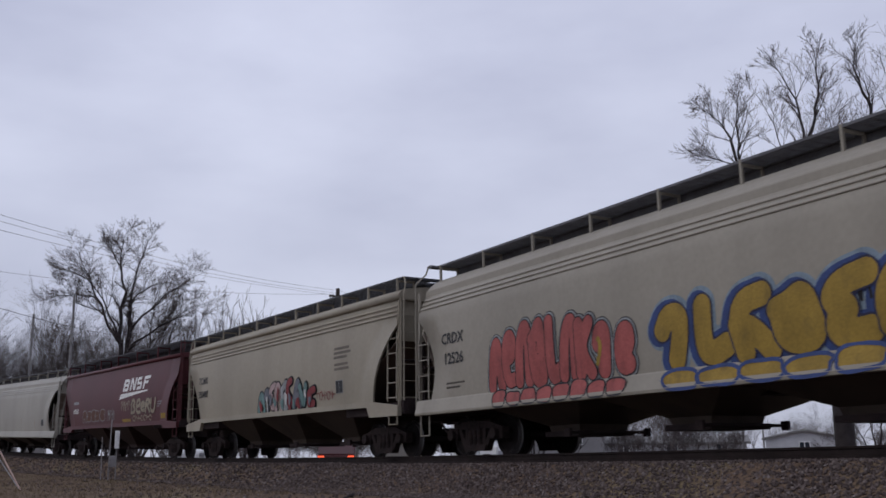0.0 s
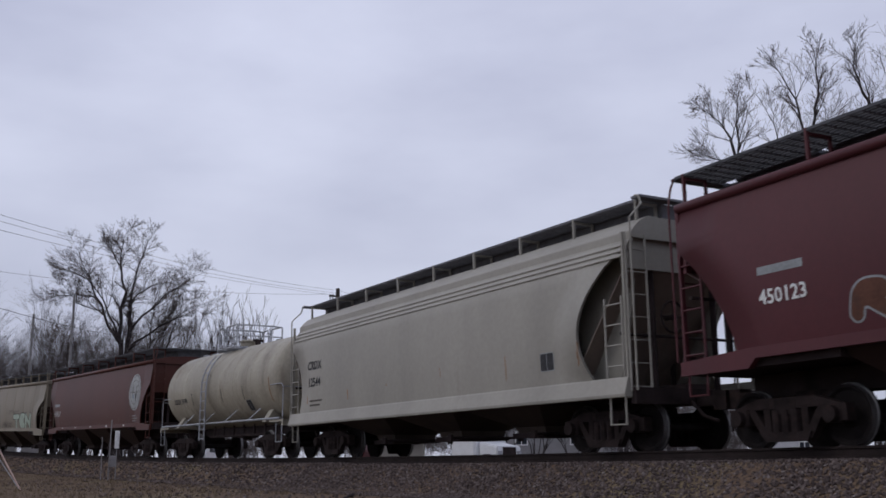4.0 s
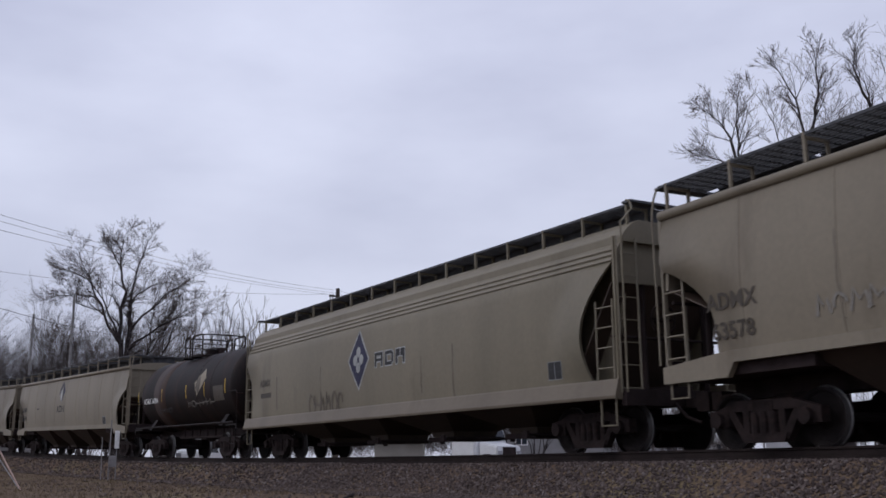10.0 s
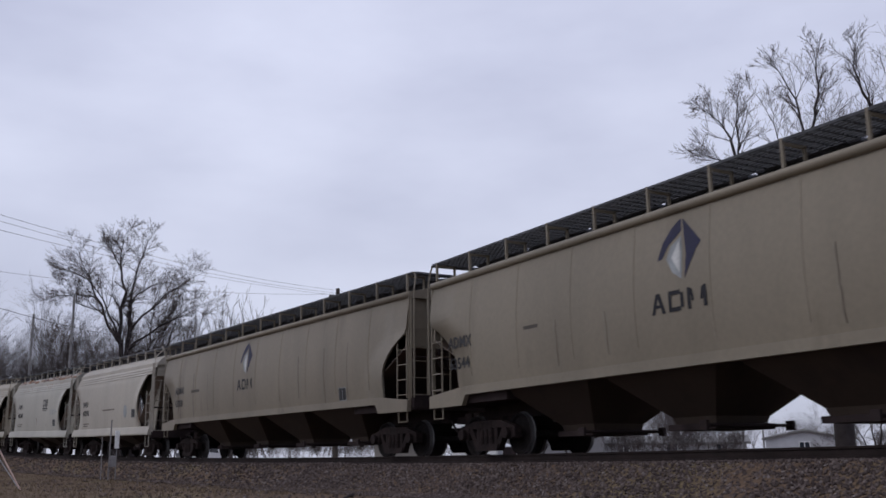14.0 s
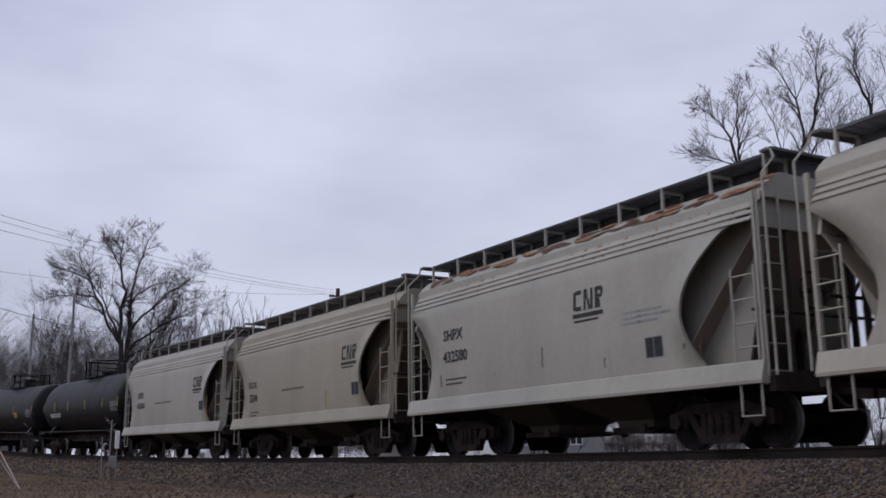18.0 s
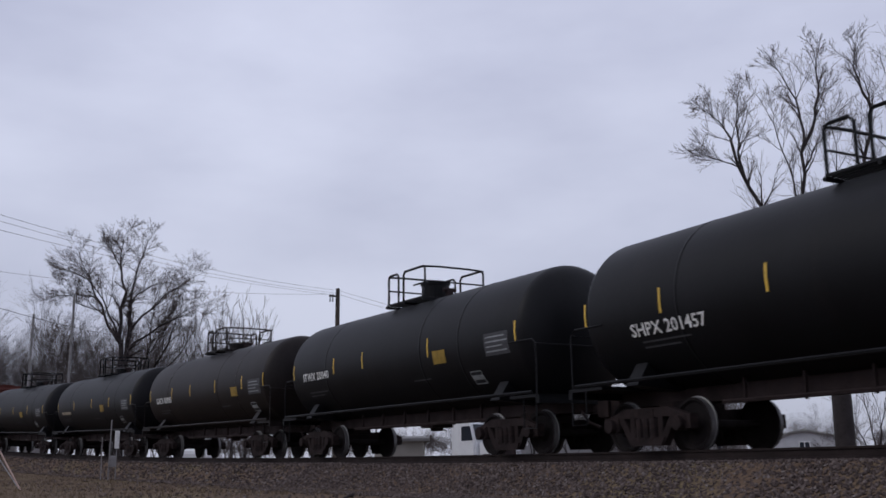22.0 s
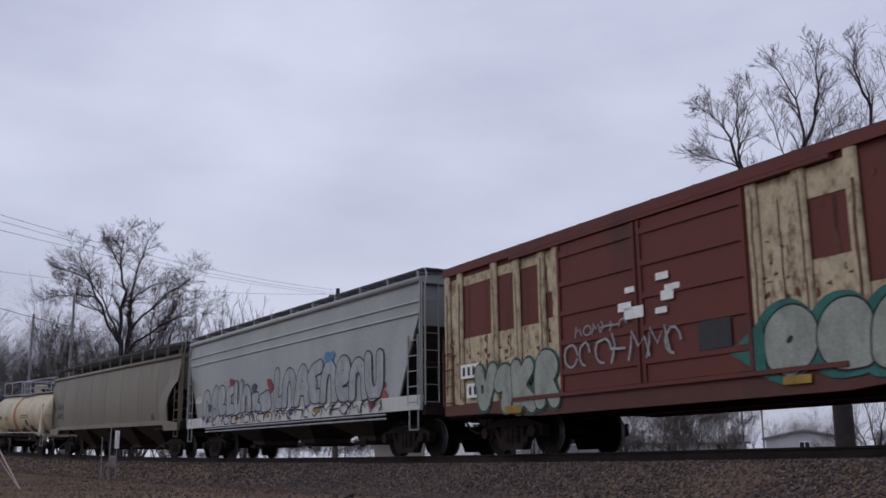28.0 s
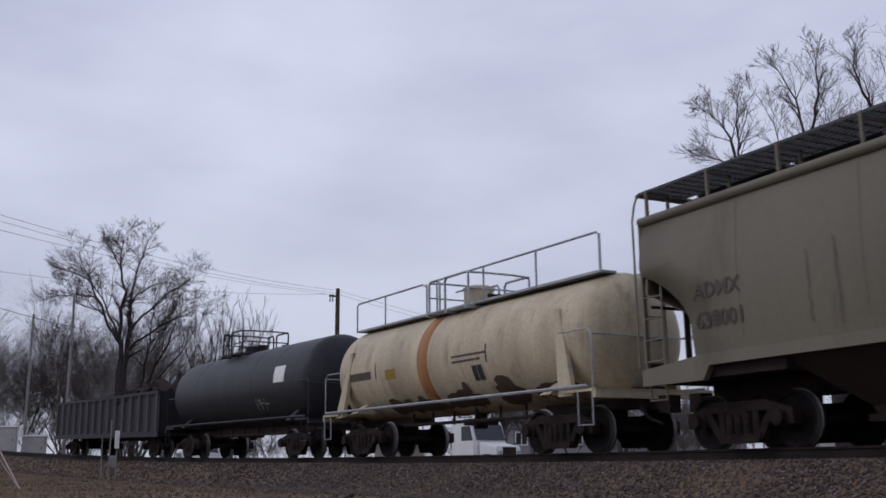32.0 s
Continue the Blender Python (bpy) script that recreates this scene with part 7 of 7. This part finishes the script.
utility_pole("dark wooden utility pole with two small insulators", (-64.41, 25.61, 13.09), 0.17)
utility_pole("thin pale wooden pole among brush", (-90.35, 8.86, 13.85), 0.11, False, PALE_POLE)
utility_pole("thin pale wooden pole beside a bare tree", (-88.49, 11.72, 15.30), 0.11, False, PALE_POLE)
utility_pole("slim dark pole between far houses", (-60.64, 58.07, 6.29), 0.07, False, PALE_POLE)
utility_pole("slim dark pole near a far house", (-67.49, 66.97, 6.49), 0.08, False, PALE_POLE)


def wire(a, b, sag, r=0.010):
    a, b = Vector(a), Vector(b)
    bm = bmesh.new()
    tube(bm, [a.lerp(b, i / 14) - Vector((0, 0, sag * 4 * (i / 14) * (1 - i / 14))) for i in range(15)], r, 4)
    return tagged(part("overhead_wire", bm, BLACK_STEEL), "thin dark overhead wire", "wire", "overhead wires")


wire((-48.28, 1.58, 12.38), (-64.45, 25.59, 12.98), 0.5)
wire((-49.41, 1.65, 12.34), (-64.49, 25.61, 12.79), 0.5)
wire((-50.58, 1.73, 12.14), (-64.52, 25.62, 12.64), 0.4)
wire((-65.08, 2.45, 12.72), (-64.50, 25.61, 12.72), 0.5)
wire((-65.44, 2.63, 10.90), (-89.66, 17.58, 12.16), 0.3, 0.022)
wire((-64.45, 25.59, 12.98), (-106.29, 100.77, 11.65), 0.6)
wire((-64.50, 25.61, 12.72), (-106.44, 100.84, 10.90), 0.6)


# ---- houses and vehicles beyond the track ----
SIDING = material("house_siding", (0.46, 0.46, 0.48), 0.7, 0, 0.08, 1.0, 0.1, 3)
SHINGLE = material("roof_shingles", (0.19, 0.185, 0.18), 0.9, 0, 0.2, 3.0, 0.3, 20)
TRIM = material("white_trim", (0.7, 0.7, 0.7), 0.6, 0, 0.06, 2.0)
GLASS = material("window_glass", (0.03, 0.035, 0.045), 0.1, 0, 0.1, 1.0)
CONCRETE = material("concrete", (0.30, 0.29, 0.28), 0.9, 0, 0.2, 2.0)


def house(label, centre, wide, deep, wall, ridge, turn, mat, windows=2, gable_front=True):
    """A gabled house; its front faces -y of its own before the turn."""
    p = stand(centre)
    h = empty("house", pose(p.x, p.y, p.z - 0.2, 0, 0, turn))
    tagged(h, label, "house")
    w, d = wide / 2, deep / 2
    bm = bmesh.new()
    for y0, y1 in ((-d, -d + 0.2), (d - 0.2, d)):
        if gable_front:
            loft(bm, [[(-w, y, 0), (w, y, 0), (w, y, wall), (0, y, ridge), (-w, y, wall)] for y in (y0, y1)])
        else:
            box(bm, -w, w, y0, y1, 0, wall)
    box(bm, -w, -w + 0.2, -d + 0.2, d - 0.2, 0, wall)
    box(bm, w - 0.2, w, -d + 0.2, d - 0.2, 0, wall)
    bmesh.ops.recalc_face_normals(bm, faces=bm.faces)
    part("wall", bm, mat, h)
    bm = bmesh.new()
    e = 0.35
    s = (ridge - wall) / (w if gable_front else d)
    if gable_front:
        ring = [(-w - e, wall - e * s), (0, ridge), (w + e, wall - e * s), (w + e, wall - e * s + 0.18), (0, ridge + 0.18), (-w - e, wall - e * s + 0.18)]
        loft(bm, [[(x, y, z) for x, z in ring] for y in (-d - e, d + e)])
    else:
        ring = [(-d - e, wall - e * s), (0, ridge), (d + e, wall - e * s), (d + e, wall - e * s + 0.18), (0, ridge + 0.18), (-d - e, wall - e * s + 0.18)]
        loft(bm, [[(x, y, z) for y, z in ring] for x in (-w - e, w + e)])
    bmesh.ops.recalc_face_normals(bm, faces=bm.faces)
    part("roof", bm, SHINGLE, h)
    for i in range(windows):
        x = -w + wide * (i + 0.5) / windows
        bm = bmesh.new()
        box(bm, x - 0.55, x + 0.55, -d - 0.05, -d + 0.02, wall * 0.42, wall * 0.42 + 1.2)
        win = part("window", bm, TRIM, h)
        for sx in (-0.25, 0.25):
            bm = bmesh.new()
            box(bm, x + sx - 0.21, x + sx + 0.21, -d - 0.07, -d - 0.04, wall * 0.42 + 0.1, wall * 0.42 + 1.1)
            part("pane", bm, GLASS, win)
    return h


house("pale grey gabled house with a dark roof", (-77.5, 82.9, 2.61), 7.4, 9.0, 2.5, 3.25, 40, SIDING, 1)
house("grey sided house behind bare trees", (-78.60, 52.07, 2.51), 9.5, 7.0, 3.9, 5.2, 54, material("grey_siding", (0.24, 0.235, 0.24), 0.8, 0, 0.12, 1.0, 0.1, 3), 2, False)
house("low grey outbuilding with a flat roofline", (-75.93, 63.79, 2.50), 13.0, 6.0, 1.9, 2.5, 50, SIDING, 3, False)
house("small tan shed beside the road", (-62.75, 29.58, 2.09), 3.2, 3.0, 2.0, 2.15, 62, material("tan_siding", (0.27, 0.25, 0.22), 0.8, 0, 0.1, 1.0), 0, False)
house("distant white shed behind brush", (-81.13, 20.82, 2.44), 3.0, 3.0, 1.7, 2.0, 72, TRIM, 0, False)


def lorry():
    """A white bonneted road tractor, parked nose towards the track."""
    p = stand((-51.3, 29.25, 1.86))
    v = empty("lorry", pose(p.x, p.y, p.z, 0, 0, 8))
    tagged(v, "white bonneted lorry cab parked beyond the track", "lorry")
    white = material("lorry_paint", (0.72, 0.73, 0.74), 0.35, 0, 0.05, 2.0)
    bm = bmesh.new()
    prism(bm, [(-1.3, 0.9), (0.9, 0.9), (0.9, 1.75), (0.55, 2.75), (0.1, 3.05), (-1.3, 3.1)], -1.15, 1.15)
    bmesh.ops.bevel(bm, geom=bm.edges[:], offset=0.08, segments=2, affect="EDGES")
    bmesh.ops.recalc_face_normals(bm, faces=bm.faces)
    part("cab", bm, white, v)
    bm = bmesh.new()
    prism(bm, [(0.9, 0.75), (2.5, 0.75), (2.55, 1.45), (0.9, 1.72)], -0.85, 0.85)
    bmesh.ops.bevel(bm, geom=bm.edges[:], offset=0.07, segments=2, affect="EDGES")
    part("bonnet", bm, white, v)
    bm = bmesh.new()
    prism(bm, [(0.93, 1.82), (0.60, 2.68), (0.62, 2.70), (0.96, 1.84)], -1.0, 1.0)
    part("windscreen", bm, GLASS, v)
    for s in (-1, 1):
        bm = bmesh.new()
        prism(bm, [(-0.3, 1.8), (0.75, 1.8), (0.5, 2.6), (-0.3, 2.6)], *sorted((s * 1.16, s * 1.13)))
        part("side_window", bm, GLASS, v)
        bm = bmesh.new()
        box(bm, 2.54, 2.6, *sorted((s * 0.55, s * 0.8)), 1.0, 1.2)
        part("headlight", bm, GALV, v)
        for x in (1.8, -2.4, -3.6):
            bm = bmesh.new()
            tube(bm, [(x, s * 0.85, 0.52), (x, s * 1.15, 0.52)], 0.52, 18)
            wheel = part("wheel", bm, BLACK_STEEL, v)
            bm = bmesh.new()
            tube(bm, [(x, s * 1.14, 0.52), (x, s * 1.17, 0.52)], 0.28, 14)
            part("rim", bm, GALV, wheel)
    bm = bmesh.new()
    box(bm, 2.5, 2.75, -1.1, 1.1, 0.45, 0.75)
    part("bumper", bm, GALV, v)
    bm = bmesh.new()
    box(bm, 2.53, 2.58, -0.45, 0.45, 0.8, 1.4)
    part("grille", bm, BLACK_STEEL, v)
    bm = bmesh.new()
    box(bm, -4.4, -1.2, -0.45, 0.45, 0.7, 0.95)
    part("chassis", bm, BLACK_STEEL, v)


lorry()


def small_car(label, place, turn, color, tail=False):
    p = stand(place)
    v = empty("car", pose(p.x, p.y, p.z, 0, 0, turn))
    tagged(v, label, "car")
    body = material("car_paint", color, 0.3, 0, 0.05, 2.0)
    bm = bmesh.new()
    prism(bm, [(-2.2, 0.35), (2.2, 0.35), (2.25, 0.8), (1.2, 0.95), (0.6, 1.45), (-1.3, 1.5), (-2.1, 1.0)], -0.88, 0.88)
    bmesh.ops.bevel(bm, geom=bm.edges[:], offset=0.08, segments=2, affect="EDGES")
    bmesh.ops.recalc_face_normals(bm, faces=bm.faces)
    part("body", bm, body, v)
    for s in (-1, 1):
        bm = bmesh.new()
        prism(bm, [(-1.2, 1.0), (0.85, 1.0), (0.5, 1.38), (-1.1, 1.4)], *sorted((s * 0.89, s * 0.87)))
        part("side_window", bm, GLASS, v)
        for x in (-1.35, 1.4):
            bm = bmesh.new()
            tube(bm, [(x, s * 0.7, 0.33), (x, s * 0.92, 0.33)], 0.33, 16)
            part("wheel", bm, BLACK_STEEL, v)
        bm = bmesh.new()
        box(bm, -2.22, -2.12, *sorted((s * 0.55, s * 0.85)), 0.75, 0.95)
        part("tail_light", bm, TAIL if tail else GALV, v)
    return v


TAIL = bpy.data.materials.new("tail_light")
TAIL.use_nodes = True
TAIL.node_tree.nodes["Principled BSDF"].inputs["Base Color"].default_value = (0.5, 0.03, 0.02, 1)
TAIL.node_tree.nodes["Principled BSDF"].inputs["Emission Color"].default_value = (1.0, 0.12, 0.05, 1)
TAIL.node_tree.nodes["Principled BSDF"].inputs["Emission Strength"].default_value = 1.2
RED_CAR = small_car("red car with lit tail lights driving off beyond the track", (-60.18, 25.55, 2.02), 157, (0.055, 0.012, 0.012), True)
small_car("white van-like car parked beyond the track", (-62.80, 16.21, 2.20), 150, (0.7, 0.7, 0.7))


# ---- line-side things on the near and far verge ----
def cabinet(label, place, w, d, h, turn):
    p = stand(place)
    c = empty("relay_cabinet", pose(p.x, p.y, p.z, 0, 0, turn))
    tagged(c, label, "relay cabinet", "line-side cabinets")
    white = material("cabinet_paint", (0.40, 0.385, 0.375), 0.5, 0.1, 0.08, 2.0)
    bm = bmesh.new()
    box(bm, -w / 2, w / 2, -d / 2, d / 2, 0.25, h)
    bmesh.ops.bevel(bm, geom=bm.edges[:], offset=0.02, segments=1, affect="EDGES")
    part("housing", bm, white, c)
    bm = bmesh.new()
    loft(bm, [[(x, -d / 2 - 0.08, h), (x, d / 2 + 0.08, h), (x, d / 2 + 0.08, h + 0.06), (x, 0, h + 0.16), (x, -d / 2 - 0.08, h + 0.06)] for x in (-w / 2 - 0.08, w / 2 + 0.08)])
    bmesh.ops.recalc_face_normals(bm, faces=bm.faces)
    part("lid", bm, white, c)
    bm = bmesh.new()
    box(bm, -w / 2 + 0.08, w / 2 - 0.08, -d / 2 - 0.03, -d / 2, 0.35, h - 0.1)
    door = part("door", bm, white, c)
    bm = bmesh.new()
    box(bm, w / 2 - 0.25, w / 2 - 0.2, -d / 2 - 0.07, -d / 2 - 0.03, h * 0.5, h * 0.5 + 0.2)
    part("handle", bm, BLACK_STEEL, door)
    for x in (-w / 2 + 0.1, w / 2 - 0.1):
        bm = bmesh.new()
        box(bm, x - 0.06, x + 0.06, -d / 2, d / 2, -0.1, 0.25)
        part("leg", bm, GALV, c)


cabinet("white steel relay cabinet beside the track", (-80.59, 8.65, 2.38), 1.55, 1.2, 1.75, 78)
cabinet("white steel relay cabinet in front of brush", (-79.41, 6.51, 2.34), 1.6, 1.2, 1.85, 80)


def marker_posts():
    """A group of thin steel posts with a white plate and a junction box."""
    p = stand((-38.14, 6.64, 0.66))
    m = empty("marker_post", pose(p.x, p.y, p.z, 0, 0, 75))
    tagged(m, "thin steel marker posts with a white plate on the verge", "marker post")
    for x, h, r, lean in ((-0.28, 1.5, 0.018, -0.03), (-0.04, 2.1, 0.024, 0.02), (0.2, 1.2, 0.02, 0.0)):
        bm = bmesh.new()
        tube(bm, [(x, 0, -0.2), (x + lean, 0, h)], r, 8)
        part("post", bm, PALE_POLE, m)
    bm = bmesh.new()
    box(bm, 0.12, 0.28, -0.05, -0.02, 1.10, 1.72)
    bmesh.ops.bevel(bm, geom=bm.edges[:], offset=0.01, segments=1, affect="EDGES")
    part("plate", bm, WHITE_MARK, m, "white blank plate")
    bm = bmesh.new()
    box(bm, 0.0, 0.22, -0.08, 0.08, 0.45, 0.85)
    bmesh.ops.bevel(bm, geom=bm.edges[:], offset=0.015, segments=1, affect="EDGES")
    part("junction_box", bm, PALE_POLE, m)


marker_posts()


def guy_guard():
    a, b = Vector((-28.75, 1.81, 2.08)), Vector((-27.45, 2.76, 0.67))
    g = empty("guy_wire", Matrix.Translation(stand(b)))
    tagged(g, "slanting guy wire with a faded tan guard", "guy wire")
    foot = stand(b) - Vector((0, 0, 0.1))
    bm = bmesh.new()
    tube(bm, [foot - stand(b), a - stand(b) + (a - b) * 3], 0.012, 6)
    part("wire", bm, GALV, g)
    bm = bmesh.new()
    d = (a - foot)
    tube(bm, [foot + d * 0.05 - stand(b), foot + d * 0.95 - stand(b)], 0.020, 8)
    part("guard", bm, material("faded_guard", (0.46, 0.33, 0.28), 0.6, 0, 0.15, 4.0), g, "faded tan plastic guard")


guy_guard()

# a dark stick lying on the ballast
bm = bmesh.new()
sp = stand((-16.20, 6.67, 0.50))
tube(bm, [sp + Vector((-0.1, -0.02, 0.02)), sp + Vector((0.0, 0.02, 0.05)), sp + Vector((0.05, 0.1, 0.09))], 0.022, 6)
tube(bm, [sp + Vector((0.0, 0.02, 0.05)), sp + Vector((-0.02, 0.12, 0.04))], 0.014, 6)
tagged(part("stick", bm, BARK), "dark broken stick lying on stones", "stick")


def motions():
    """The train rolls past; every wagon follows the line of the track, and its wheels turn while it is near."""
    # the red car drives away from the crossing
    rows = []
    for t, (x, y), turn in ((0, (-47.5, 19.1), 154), (2, (-58.5, 24.4), 153), (3, (-65.7, 28.3), 153), (6, (-88.6, 39.5), 154), (8, (-104.3, 46.9), 154), (12, (-139.1, 63.9), 154), (20, (-203.5, 94.8), 154), (32, (-295.5, 138.9), 154)):
        rows.append((t, pose(x, y, land(x, y), 0, 0, turn)))
    walk(RED_CAR, rows)
    middles = {}
    for car, middle in CARS:
        walk(car, [(t, car_pose(middle + run(t))) for t in range(33)])
        middles[car] = middle
    for w in SPINNING:
        base = w.parent
        rest = w.matrix_basis.copy()
        x0 = middles[base.parent] + base.location.x
        steps = [k / FPS for k in range(int(32 * FPS) + 1) if -74 < x0 + run(k / FPS) < -6]
        if not steps:
            continue
        rows = [(t, rest @ pose(0, 0, 0, 0, math.degrees(run(t) / WHEEL_R) % 360, 0)) for t in steps]
        if steps[0] > 0.05:
            rows.insert(0, (0.0, rows[0][1]))
        if steps[-1] < 31.95:
            rows.append((32.0, rows[-1][1]))
        walk(w, rows)


motions()
